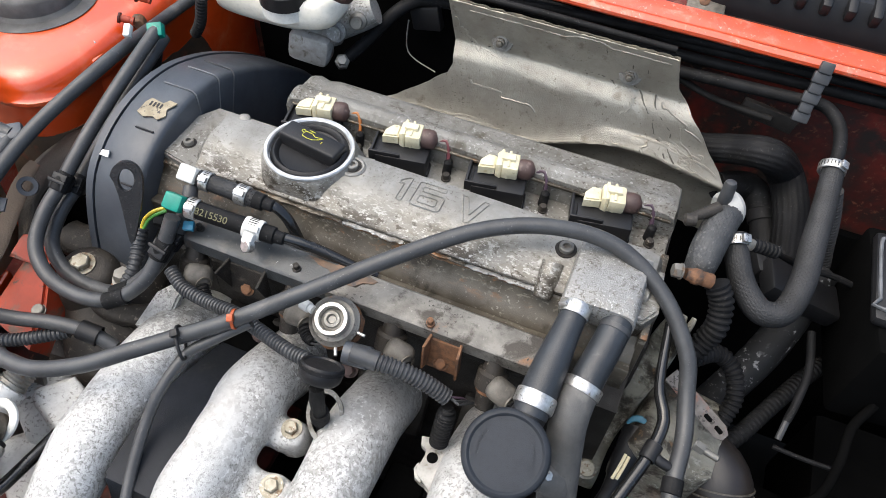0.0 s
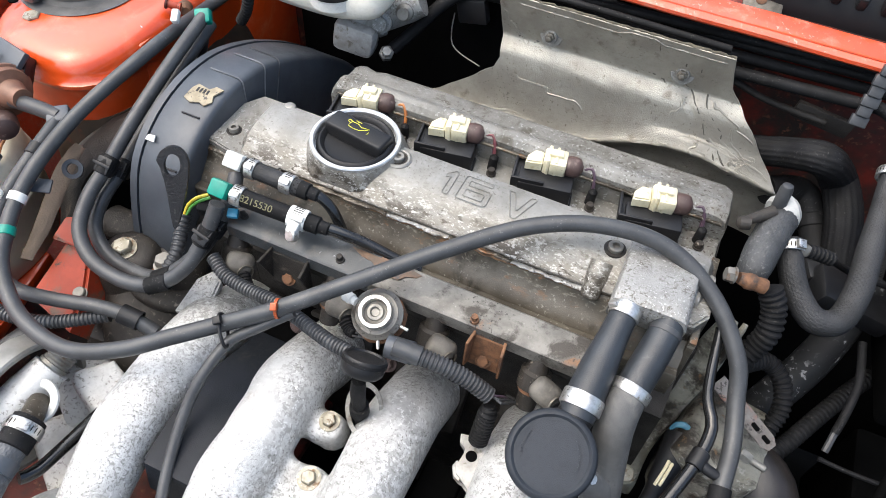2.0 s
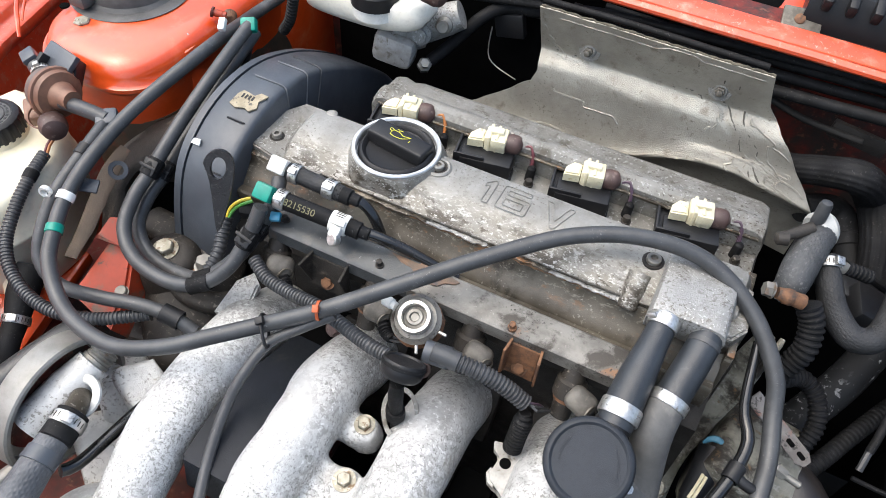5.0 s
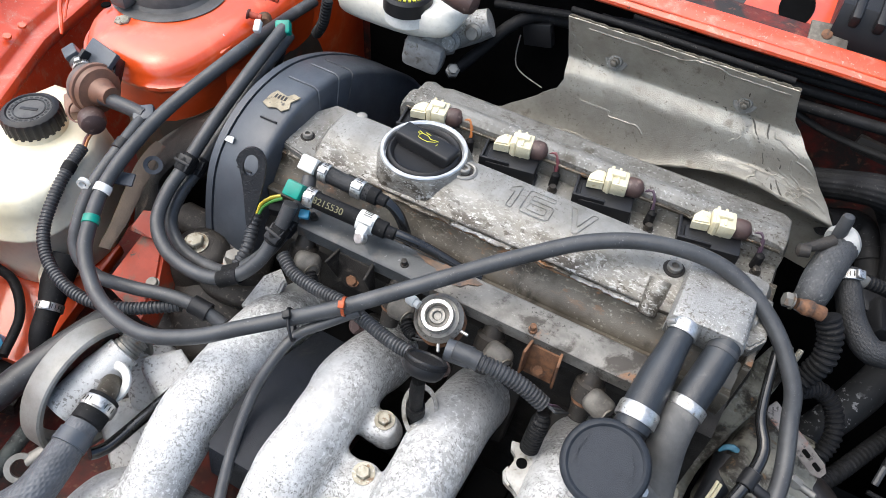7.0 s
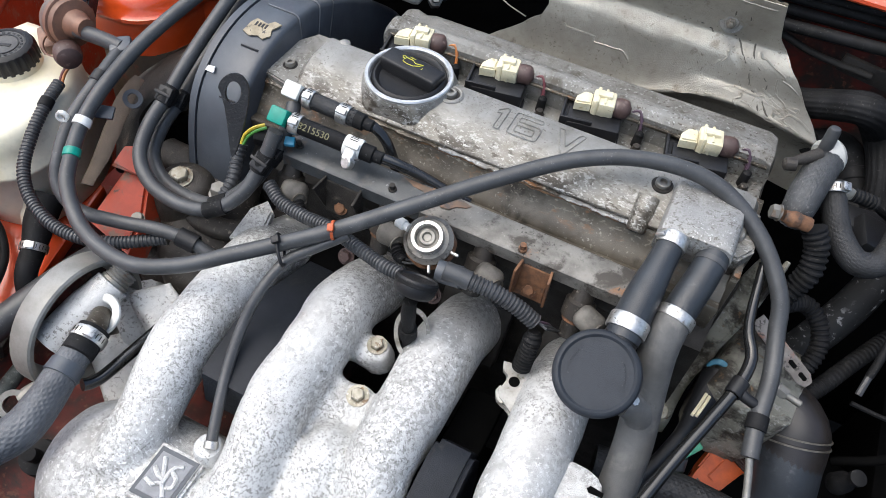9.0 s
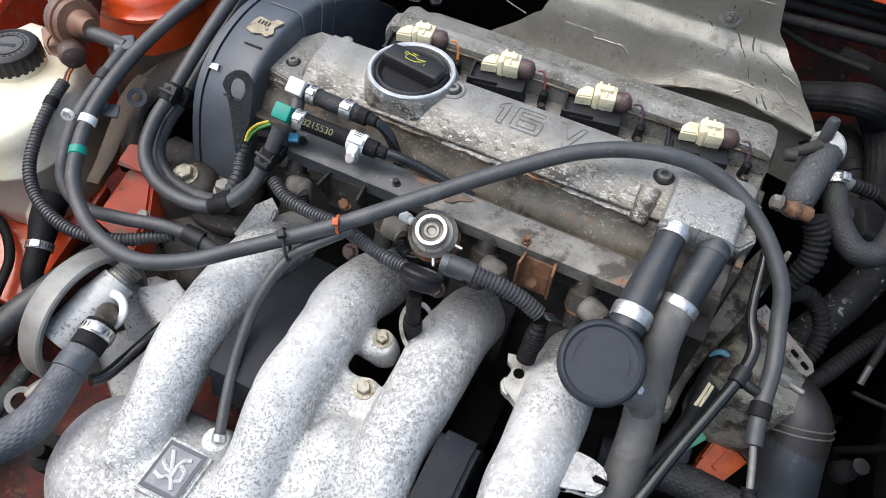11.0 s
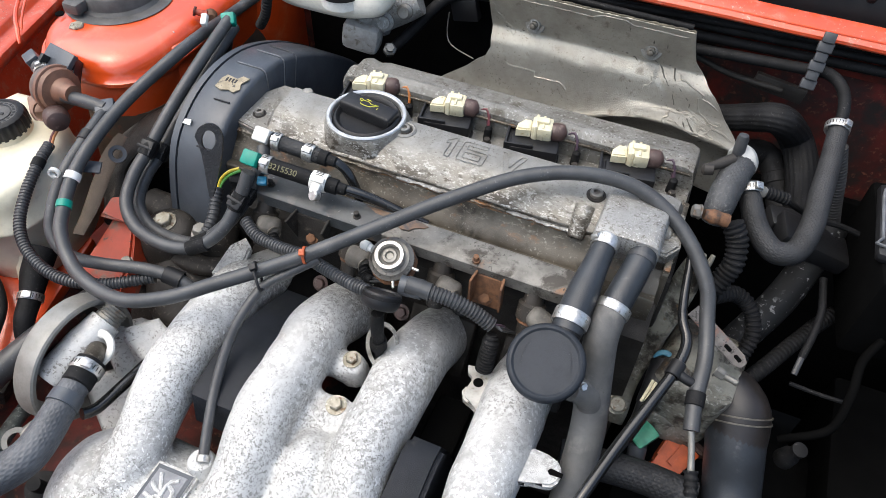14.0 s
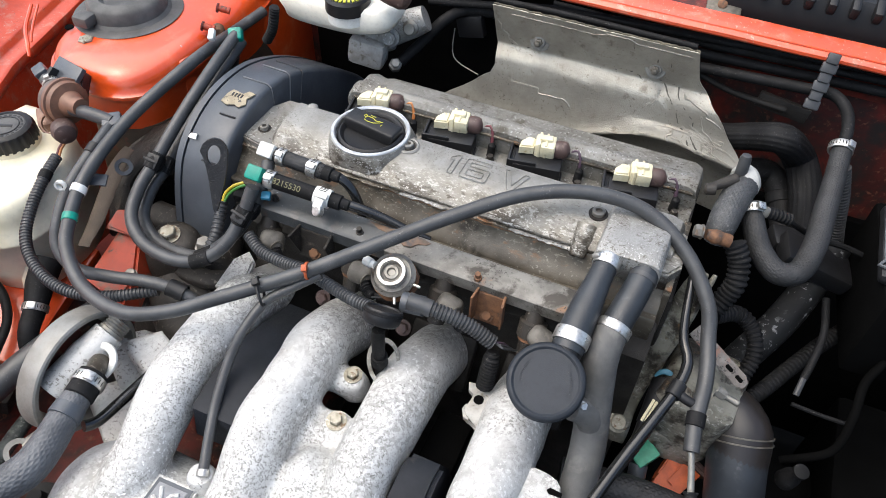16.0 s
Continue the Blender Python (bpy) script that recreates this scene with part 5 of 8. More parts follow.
def conduits():
    pts = [(-0.3115, -0.1783, -0.0580), (-0.3053, -0.2028, -0.0620), (-0.2967, -0.2335, -0.0720), (-0.2830, -0.2631, -0.0840), (-0.2614, -0.2818, -0.0940), (-0.2294, -0.2923, -0.1000), (-0.1982, -0.2918, -0.1020), (-0.1658, -0.2804, -0.1020), (-0.1284, -0.2561, -0.1000)]
    e = hose("cable_conduit", pts, 0.0060, RUBBER_LOOM, "black corrugated cable conduit beside the header tank", "conduit", corr=0.0034, n=14)
    collar(e, pts, 1, 0.0066, 0.010, RUBBER_DARK, "tape")
    pts = [(-0.2568, -0.1378, -0.0220), (-0.2483, -0.1777, -0.0260), (-0.2466, -0.2186, -0.0400), (-0.2412, -0.2471, -0.0560), (-0.2331, -0.2671, -0.0740), (-0.2102, -0.2744, -0.0880), (-0.1736, -0.2678, -0.0900), (-0.1371, -0.2575, -0.0900), (-0.1075, -0.2523, -0.0940), (-0.0853, -0.2514, -0.1040)]
    e = thing("purge_hose", "dark grey rubber purge hose with a squared elbow", "hose", pts[-1])
    part("tube", tube(pts, 0.0062, n=16), RUBBER, e)
    part("elbow", box(pts[0], (0.020, 0.018, 0.014), (15, 0, 40), bevel=0.003), PLASTIC_GREY, e)
    part("outlet", tube([(-0.3043, -0.1432, -0.0160), (-0.2753, -0.1402, -0.0180), (-0.2558, -0.1385, -0.0210)], 0.0072, n=18), RUBBER, e)
    collar(e, pts, 1, 0.0074, 0.012, PLASTIC, "clip")
    collar(e, pts, 8, 0.0086, 0.018, PLASTIC, "clip")
    pts = [(-0.0577, -0.1918, -0.0520), (-0.0397, -0.2007, -0.0560), (-0.0134, -0.2047, -0.0560), (0.0144, -0.2073, -0.0520), (0.0379, -0.2134, -0.0500), (0.0703, -0.2225, -0.0460), (0.0915, -0.2253, -0.0440)]
    hose("loom_conduit", pts, 0.0060, RUBBER_LOOM, "black corrugated injector loom conduit", "conduit", corr=0.0030, n=14)
    pts = [(0.1303, -0.2076, -0.0400), (0.1463, -0.2061, -0.0420), (0.1627, -0.2040, -0.0460), (0.1798, -0.2023, -0.0540), (0.1965, -0.2019, -0.0640)]
    e = hose("loom_conduit", pts, 0.0070, RUBBER_LOOM, "grey corrugated loom conduit over the runner", "conduit", corr=0.0032, n=16)
    collar(e, pts, 0, 0.0078, 0.022, RUBBER_LOOM, "sleeve")
    part("drop", tube([(0.1990, -0.2060, -0.0700), (0.1995, -0.2090, -0.0760), (0.1990, -0.2150, -0.0920), (0.1987, -0.2199, -0.1069)], [0.0050, 0.0078, 0.0080, 0.0080], n=14, corr=0.0030), RUBBER_DARK, e, "black ribbed plug boot")
    for k in range(3):
        part("wire", tube([(0.1940 + 0.003 * k, -0.2015, -0.0640), (0.2010 + 0.003 * k, -0.2010 - 0.002 * k, -0.0620), (0.2060 + 0.002 * k, -0.1960 - 0.002 * k, -0.0680), (0.2090 + 0.003 * k, -0.1900, -0.0800)], 0.0011, n=6, step=0.003), RUBBER_LOOM if k else WIRE_VIOLET, e)
    # conduit with earth wires beside the belt cover
    pts = [(-0.1074, -0.1639, -0.0520), (-0.1061, -0.1744, -0.0620), (-0.1021, -0.1898, -0.0720), (-0.1034, -0.2042, -0.0820)]
    e = thing("earth_lead", "black corrugated conduit with a yellow and green earth wire", "cable", pts[-1])
    part("conduit", tube(pts, 0.0062, n=14, corr=0.0042), RUBBER_LOOM, e)
    part("wire", tube([pts[0], (-0.1057, -0.1585, -0.0440), (-0.0979, -0.1537, -0.0360), (-0.0901, -0.1479, -0.0340)], 0.0017, n=8), WIRE_YELLOW, e, "yellow wire")
    part("wire", tube([Vector(pts[0]) + Vector((0.002, 0, 0)), (-0.1025, -0.1587, -0.0450), (-0.0943, -0.1553, -0.0370), (-0.0867, -0.1499, -0.0340)], 0.0015, n=8), WIRE_GREEN, e, "green wire")
    part("plug", box((-0.0916, -0.1526, -0.0460), (0.015, 0.014, 0.016), (20, 10, 20), bevel=0.004), RUBBER_DARK, e)


def header_tank():
    e = thing("expansion_tank", "yellowed translucent plastic coolant expansion tank", "tank", (-0.40, -0.22, -0.20))
    outline = [(-0.434, -0.104), (-0.400, -0.104), (-0.338, -0.128), (-0.306, -0.172), (-0.300, -0.225), (-0.312, -0.262), (-0.352, -0.280), (-0.400, -0.275), (-0.432, -0.235), (-0.448, -0.16)]
    bm = bmesh.new()
    c = Vector((-0.37, -0.21, 0))
    rings = []
    dense = [q.xy for q, s in spline([(x, y, 0) for x, y in outline + outline[:1]], 0.012)][:-1]
    for z, k in ((-0.200, 0.80), (-0.190, 0.92), (-0.160, 0.98), (-0.118, 1.0), (-0.116, 1.03), (-0.112, 1.03), (-0.110, 1.0), (-0.085, 0.98), (-0.072, 0.93), (-0.067, 0.84), (-0.066, 0.60)):
        rings.append([Vector((c.x + (p.x - c.x) * k, c.y + (p.y - c.y) * k, z)) for p in dense])
    skin(bm, rings)
    part("body", bm, TANK, e, sharp=60)
    cc = Vector((-0.382, -0.174, -0.068))
    part("neck", lathe(cc, (0, 0, 1), [(0, 0.030), (0.008, 0.029)], 32), TANK, e)
    bm = bmesh.new()
    rings = []
    for z, r, g in ((0.006, 0.033, 0.0), (0.007, 0.0345, 0.0012), (0.020, 0.0345, 0.0012), (0.024, 0.0325, 0.0004), (0.026, 0.029, 0), (0.0265, 0.026, 0), (0.0250, 0.0245, 0), (0.0250, 0.002, 0)):
        rings.append([cc + Vector((math.cos(2 * math.pi * k / 96), math.sin(2 * math.pi * k / 96), 0)) * (r * 0.86 - (g if k % 4 < 2 else 0)) + Vector((0, 0, z)) for k in range(96)])
    skin(bm, rings)
    cap = part("cap", bm, PLASTIC, e, "black ribbed pressure cap", sharp=25)
    part("ring", lathe(cc + Vector((0, 0, 0.025)), (0, 0, 1), [(0, 0.0159), (0.0009, 0.0159), (0.0009, 0.0146), (0, 0.0146)], 40), PLASTIC, cap)
    for k in range(22):
        a = 2 * math.pi * k / 22
        bm = box(cc + Vector((0.0183 * math.cos(a), 0.0183 * math.sin(a), 0.0252)), (0.0030, 0.0022, 0.0008), (0, 0, math.degrees(a) + 90), bevel=0)
        part("bar", bm, PLASTIC, cap)
    part("face", lathe(cc + Vector((0, 0, 0.0248)), (0, 0, 1), [(0, 0.0209), (0.0004, 0.0209), (0.00041, 0.001)], 40), MOUNT, cap, "grey embossed cap face")
    part("arrow", box(cc + Vector((0, 0, 0.0252)), (0.018, 0.004, 0.0012), (0, 0, 20), bevel=0.0002), PLASTIC, cap)
    part("foot", tube([(-0.3261, -0.2476, -0.1500), (-0.3234, -0.2577, -0.1700), (-0.3193, -0.2721, -0.1900)], [0.020, 0.013, 0.009], n=14), TANK, e)
    pts = [(-0.3028, -0.2469, -0.1500), (-0.2951, -0.2715, -0.1600), (-0.2848, -0.2938, -0.1700), (-0.2769, -0.3166, -0.1800), (-0.2712, -0.3289, -0.2000)]
    h = hose("tank_hose", pts, [0.016, 0.015, 0.0115, 0.0105, 0.0105], RUBBER_DARK, "black coolant hose below the expansion tank")
    band(pts[2], Vector(pts[3]) - Vector(pts[1]), 0.0117, 0.008, h, STEEL)


def tower_studs():
    for at in ((-0.2384, 0.0535, 0.0120), (-0.2448, 0.0290, 0.0000)):
        e = thing("wing_stud", "short reddish threaded stud on the inner wing", "stud", at, "studs on the inner wing")
        d = Vector((-0.85, -0.35, 0.25))
        part("stud", lathe(at, d, [(0, 0.0042), (0.002, 0.0042), (0.003, 0.0036), (0.005, 0.0042), (0.007, 0.0036), (0.009, 0.0042), (0.011, 0.0036), (0.014, 0.0040), (0.016, 0.002)], 16), RED_WORN, e)
        # darker disc stands in for the dark hole at this end of the stud
        part("washer", lathe(Vector(at) + d.normalized() * 0.014, d, [(-0.001, 0.0055), (0.001, 0.0055), (0.0012, 0.003)], 20), RED_DUSTY_SHADED, e)


def purge_valve():
    e = thing("purge_valve", "brown and grey canister purge valve on the strut tower", "valve", (-0.3365, -0.1159, -0.0350))
    c = Vector((-0.3194, -0.1371, -0.0160))
    d = Vector((0.86, -0.12, 0.10)).normalized()
    part("body", lathe(c - d * 0.018, d, [(-0.004, 0.010), (0, 0.016), (0.006, 0.022), (0.012, 0.0235), (0.016, 0.0235)], 36), mat("grey brown plastic", (0.11, 0.09, 0.08), rough=0.45, scale=60), e)
    part("rim", lathe(c - d * 0.001, d, [(0, 0.0255), (0.004, 0.0255), (0.005, 0.024)], 36), VALVE_BROWN, e)
    part("nose", lathe(c + d * 0.004, d, [(0, 0.0235), (0.005, 0.022), (0.007, 0.014), (0.012, 0.0125), (0.015, 0.010), (0.024, 0.0092)], 36), VALVE_BROWN, e)
    part("inlet", tube([c - d * 0.018, (-0.3387, -0.1278, -0.0100), (-0.3532, -0.1238, -0.0060)], 0.0078, n=16), RUBBER, e)
    bm = box((-0.3614, -0.1201, -0.0020), (0.018, 0.014, 0.012), (20, 0, -30), bevel=0.002)
    part("spigot", bm, PLASTIC_GREY, e)
    band((-0.3438, -0.1261, -0.0090), Vector((0.8, -0.6, 0)), 0.0080, 0.006, e, STEEL)
    # slotted holder and plug
    bm = box((-0.3332, -0.1099, -0.0000), (0.042, 0.022, 0.006), (35, 0, -12), bevel=0.001)
    h = part("holder", bm, PLASTIC_GREY, e, "black slotted bracket")
    part("arm", box((-0.3185, -0.1093, -0.0120), (0.008, 0.026, 0.016), (35, 0, 20), bevel=0.001), PLASTIC, h)
    part("arm", box((-0.3460, -0.1191, -0.0060), (0.005, 0.020, 0.020), (35, 0, -12), bevel=0.001), PLASTIC, h)
    q = part("plug", box((-0.3347, -0.1519, -0.0340), (0.022, 0.024, 0.016), (20, 0, 45), bevel=0.003), VALVE_BROWN, e, "brown electrical plug")
    part("latch", lathe((-0.3190, -0.1612, -0.0280), (0.3, -0.6, 0.7), [(0, 0.010), (0.0, 0.0115), (0.003, 0.0115), (0.003, 0.010)], 24), VALVE_BROWN, q)
    part("boot", lathe((-0.3155, -0.1542, -0.0340), (0.80, -0.55, 0.05), [(0, 0.009), (0.006, 0.0125), (0.014, 0.0130), (0.020, 0.0110), (0.023, 0.006)], 28), BROWN, q)
    for m, o in ((WIRE_RED, 0.0), (WIRE_ORANGE, 0.003)):
        part("wire", tube([Vector((-0.3106, -0.1604, -0.0460)) + Vector((o, 0, 0)), Vector((-0.3126, -0.1704, -0.0520)) + Vector((o, 0, 0)), Vector((-0.3103, -0.1795, -0.0580)) + Vector((o, 0, 0))], 0.0014, n=8), m, e)


def left_floor():
    bm = tube([(-0.1977, -0.0616, -0.0450), (-0.2276, -0.0690, -0.0580), (-0.2601, -0.0847, -0.0750), (-0.2837, -0.1116, -0.0920), (-0.2903, -0.1362, -0.1100)], [0.008, 0.010, 0.011, 0.010, 0.008], n=14, flat=0.4)
    solo("arch_flange", bm, GRIME, "dusty brown curved flange below the tower", "flange")
    # near-black panel added to darken the gap beside the belt cover
    solo("dark_gap_panel", box((-0.25, -0.135, -0.24), (0.10, 0.012, 0.24), (-10, 0, 20), bevel=0.004), SHADOW_BLACK, "near-black panel in the gap beside the belt cover", "panel", kind="structure")
    # dark strap, mount casting and the red bracket beside it
    pts = [(-0.2486, -0.1362, -0.0550), (-0.2508, -0.1550, -0.0640), (-0.2489, -0.1790, -0.0780), (-0.2431, -0.2089, -0.0920), (-0.2382, -0.2402, -0.1040)]
    e = thing("hose_bracket", "dirty brown steel strap holding the hoses", "bracket", pts[-1])
    part("strap", rough_up(tube(pts, [0.007, 0.010, 0.011, 0.010, 0.007], n=12, flat=0.22), 0.0012, 90), SKIRT, e, "dirt-caked brown steel strap")
    part("loop", lathe((-0.2339, -0.1623, -0.0560), (0.5, -0.5, 0.7), [(0, 0.005), (0, 0.009), (0.004, 0.009), (0.004, 0.005)], 24), PLASTIC_GREY, e)
    part("plate", box((-0.2362, -0.2011, -0.0420), (0.030, 0.013, 0.003), (20, 8, 25), bevel=0.001), PLASTIC_GREY, e)
    pts = [(-0.1975, -0.0741, -0.0400), (-0.2328, -0.0859, -0.0620), (-0.2620, -0.1116, -0.0850), (-0.2754, -0.1412, -0.1150), (-0.2552, -0.1782, -0.1400)]
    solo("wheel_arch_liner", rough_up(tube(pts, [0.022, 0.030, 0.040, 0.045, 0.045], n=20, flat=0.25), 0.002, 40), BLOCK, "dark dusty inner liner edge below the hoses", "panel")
    e = thing("engine_mount", "dark cast engine mount with a zinc bolt", "mount", (-0.16, -0.18, -0.3))
    part("pad", lathe((-0.161, -0.195, -0.14), (0.05, -0.05, 1), [(0, 0.034), (0.030, 0.030), (0.040, 0.026), (0.045, 0.021), (0.046, 0.014)], 36), MOUNT_IRON, e)
    bm = tube([(-0.165, -0.10, -0.10), (-0.150, -0.145, -0.118), (-0.145, -0.19, -0.135), (-0.115, -0.24, -0.150), (-0.09, -0.27, -0.19)], [0.030, 0.040, 0.046, 0.040, 0.036], n=22, flat=0.55)
    part("casting", rough_up(bm, 0.003, 45), MOUNT_IRON, e)
    bm = tube([(-0.20, -0.17, -0.15), (-0.155, -0.205, -0.125), (-0.11, -0.215, -0.118), (-0.08, -0.20, -0.12)], [0.014, 0.013, 0.012, 0.012], n=14, flat=0.7)
    part("ridge", rough_up(bm, 0.0015, 60), MOUNT_IRON, e)
    part("lower", box((-0.15, -0.19, -0.24), (0.12, 0.14, 0.16), (0, 0, 12), bevel=0.03), MOUNT_IRON, e)
    part("earth_tag", box((-0.1253, -0.2007, -0.1080), (0.03, 0.016, 0.004), (10, 5, 30), bevel=0.0015), RUST, e)
    bolt(e, (-0.161, -0.197, -0.093), (0.1, -0.1, 1), 0.0085, 0.008, BRASS, 1.4)
    bolt(e, (-0.1178, -0.1941, -0.0950), (0, 0, 1), 0.008, 0.01, STEEL_DULL, 1.3)
    part("arm", tube([(-0.2168, -0.1631, -0.1150), (-0.1712, -0.1663, -0.1200), (-0.1202, -0.1890, -0.1350)], [0.018, 0.020, 0.018], n=16, flat=0.6), MOUNT_IRON, e)
    e = thing("chassis_bracket", "red painted folded steel bracket with a zinc bolt", "bracket", (-0.2766, -0.1966, -0.2000))
    m = plane_of((-0.2044, -0.2402, -0.1150), (0.9, -0.3, 0), (-0.15, -0.35, 0.9))
    part("plate", slab([(-0.030, 0.028), (-0.008, 0.046), (0.030, 0.010), (0.048, -0.024), (-0.016, -0.030)], m @ Matrix.Translation((0, 0, -0.03)), 0.03, 0.003), RED_WORN, e)
    part("flange", slab([(-0.040, 0.044), (-0.012, 0.062), (0.012, 0.040), (0.000, 0.034), (-0.034, 0.022)], m @ Matrix.Translation((0, 0, 0.004)), 0.008, 0.003), RED_WORN, e)
    bolt(e, (-0.1775, -0.2439, -0.1150), (0, -0.2, 1), 0.0055, 0.005, STEEL_DULL, 1.2, hexa=False)
    bm = box((-0.3614, -0.2752, -0.2000), (0.14, 0.16, 0.02), (8, 10, 10), bevel=0.004)
    solo("wing_shelf", bm, RED, "red painted inner wing shelf below the tank", "panel", kind="structure")


def steering_pump():
    e = thing("power_steering_pump", "pale cast aluminium power steering pump with a grey pulley", "pump", (-0.13, -0.33, -0.25))
    c = Vector((-0.1720, -0.3440, -0.1372))
    part("pulley", lathe(c, (1, 0, 0), [(0, 0.048), (0, 0.060), (0.002, 0.0615), (0.0205, 0.0615), (0.022, 0.060), (0.022, 0.0565), (0.004, 0.055), (0.003, 0.048)], 64), mat("grey pulley paint", (0.27, 0.262, 0.240), (0.20, 0.193, 0.175), rough=0.45, metal=0.3, scale=40), e, "worn grey belt pulley")
    part("hub", lathe(c, (1, 0, 0), [(-0.004, 0.020), (-0.004, 0.050), (0.001, 0.050), (0.002, 0.020)], 40), RED_DUSTY_SHADED, e)
    a, b = Vector((-0.1549, -0.3801, -0.1226)), Vector((-0.1372, -0.3029, -0.1024))
    d = (b - a).normalized()
    L = (b - a).length
    part("body", lathe(a, d, [(0, 0.010), (0.001, 0.0150), (0.006, 0.0168), (L * 0.55, 0.0175), (L * 0.62, 0.0165), (L * 0.85, 0.0150), (L * 0.86, 0.011)], 32), PUMP, e)
    part("union", lathe(a + d * L * 0.86, d, [(0, 0.0125), (0.003, 0.0125), (0.0035, 0.0112), (0.005, 0.0118), (0.0065, 0.0106), (0.008, 0.0118), (0.0095, 0.0106), (0.011, 0.0118), (0.0125, 0.0106), (0.014, 0.0116), (0.015, 0.008)], 24), STEEL_DULL, e, "threaded steel union")
    bm = box((-0.1449, -0.3002, -0.1800), (0.060, 0.050, 0.05), (-10, 10, -35), bevel=0.010)
    part("bracket", rough_up(rough_up(bm, 0.005, 40), 0.002, 110), PUMP, e)
    bm = box((-0.1218, -0.3494, -0.1900), (0.075, 0.055, 0.03), (-10, 5, -35), bevel=0.008)
    part("bracket", rough_up(rough_up(bm, 0.005, 40), 0.002, 110), PUMP, e)
    bm = box((-0.1114, -0.3000, -0.1500), (0.050, 0.040, 0.03), (-10, 10, -25), bevel=0.009, seg=4)
    part("lug", rough_up(rough_up(bm, 0.006, 45), 0.002, 120), PUMP, e)
    q = Vector((-0.1269, -0.3416, -0.1066))
    ax = Vector((-0.05, -0.45, 0.9)).normalized()
    part("seal_ring", lathe(q, ax, [(0, 0.0105), (0, 0.0180), (0.0025, 0.0180), (0.0035, 0.0166), (0.0030, 0.0120), (0.0015, 0.0105)], 36), WHITE_PLASTIC, e, "white outlet seal ring")
    pts = [q, (-0.1172, -0.3555, -0.0984), (-0.1128, -0.3652, -0.0952), (-0.1114, -0.3939, -0.0995), (-0.1128, -0.4198, -0.1106), (-0.1150, -0.4430, -0.1165), (-0.1280, -0.4638, -0.1220), (-0.1499, -0.4854, -0.1300)]
    h = thing("steering_hose", "braided grey power steering hose with a steel clamp", "hose", pts[-1])
    part("spout", tube(pts[:3], [0.0085, 0.0090, 0.0095], n=20), CAST_DIRTY, h)
    part("tube", tube(pts[2:], [0.0112, 0.0124, 0.0140, 0.0150, 0.0155, 0.0155], braid=34), BRAID_GREY, h)
    dd = Vector(pts[3]) - Vector(pts[1])
    part("cuff", lathe(Vector(pts[2]) - dd.normalized() * 0.008, dd, [(0, 0.0110), (0.001, 0.0128), (0.024, 0.0130), (0.025, 0.011)], 28), RUBBER_DARK, h)
    band(Vector(pts[2]) + dd.normalized() * 0.001, dd, 0.0128, 0.009, h, STEEL)
    part("patch", lathe(Vector(pts[3]) - dd.normalized() * 0.004, dd, [(0, 0.0125), (0.0, 0.0136), (0.011, 0.0140), (0.011, 0.0127)], 28), PLASTIC_GREY, h)
    pts = [(-0.0913, -0.2779, -0.1400), (-0.0948, -0.3144, -0.1350), (-0.0973, -0.3527, -0.1300), (-0.1020, -0.3820, -0.1290), (-0.1065, -0.3930, -0.1240)]
    hose("oil_pipe", pts, 0.0052, GLOSS_BLACK, "oily black rubber pipe beside the pump", "pipe", n=14)
    pts = [(-0.2734, -0.3897, -0.2000), (-0.2599, -0.3443, -0.1900), (-0.2405, -0.2949, -0.1800), (-0.2320, -0.2661, -0.1800)]
    hose("radiator_hose", pts, 0.014, RUBBER, "dusty black coolant hose passing behind the pulley")
    hose("low_pipe", [(-0.2714, -0.3665, -0.27), (-0.269, -0.3896, -0.27), (-0.263, -0.4199, -0.27), (-0.2588, -0.4401, -0.27), (-0.2494, -0.4686, -0.27)], 0.0085, mat("green-grey dusty rubber", (0.085, 0.10, 0.092), (0.035, 0.038, 0.036), rough=0.6, scale=60, bump=0.5, spots=(((0.20, 0.21, 0.19), 220, 0.55, 0.62, 30),)), "dusty green-grey pipe below the pump hose", "pipe", n=16)
    e = thing("rubber_mount", "worn black rubber bush with steel washers", "mount", (-0.1400, -0.4466, -0.2300))
    part("bush", lathe((-0.1446, -0.4394, -0.2250), (0.2, -0.2, 1), [(0, 0.010), (0.002, 0.017), (0.010, 0.017), (0.012, 0.010), (0.020, 0.010), (0.022, 0.016), (0.030, 0.015), (0.032, 0.006), (0.05, 0.006)], 28), RUBBER_DARK, e)
    e = thing("steel_bracket", "small looped steel bracket beside the pump", "bracket", (-0.1902, -0.4145, -0.2000))
    part("loop", lathe((-0.1885, -0.4204, -0.1900), (0.5, -0.3, 0.8), [(0, 0.008), (0, 0.013), (0.005, 0.013), (0.005, 0.008)], 24), STEEL_DULL, e)
    part("arm", tube([(-0.1871, -0.4145, -0.1860), (-0.1771, -0.4001, -0.1800), (-0.1603, -0.3879, -0.1750)], 0.006, n=10, flat=0.5), STEEL_DULL, e)
    bm = box((-0.3253, -0.3399, -0.2400), (0.06, 0.10, 0.03), (0, 20, 20), bevel=0.004)
    solo("pump_bracket", bm, BLOCK, "dark steel bracket below the pulley", "bracket")
    pts = [(-0.3752, -0.2846, -0.1700), (-0.3449, -0.2879, -0.1750), (-0.3149, -0.3114, -0.1850), (-0.2954, -0.3505, -0.1900)]
    hose("thin_cable", pts, 0.005, RUBBER_DARK, "thin black cable along the wing", "cable", n=10)
    solo("blue_cap", lathe((-0.3270, -0.3430, -0.2100), (0.3, -0.4, 0.8), [(0, 0.014), (0.014, 0.014), (0.016, 0.011)], 24), BLUE, "small blue plastic cap beside the wing", "cap")


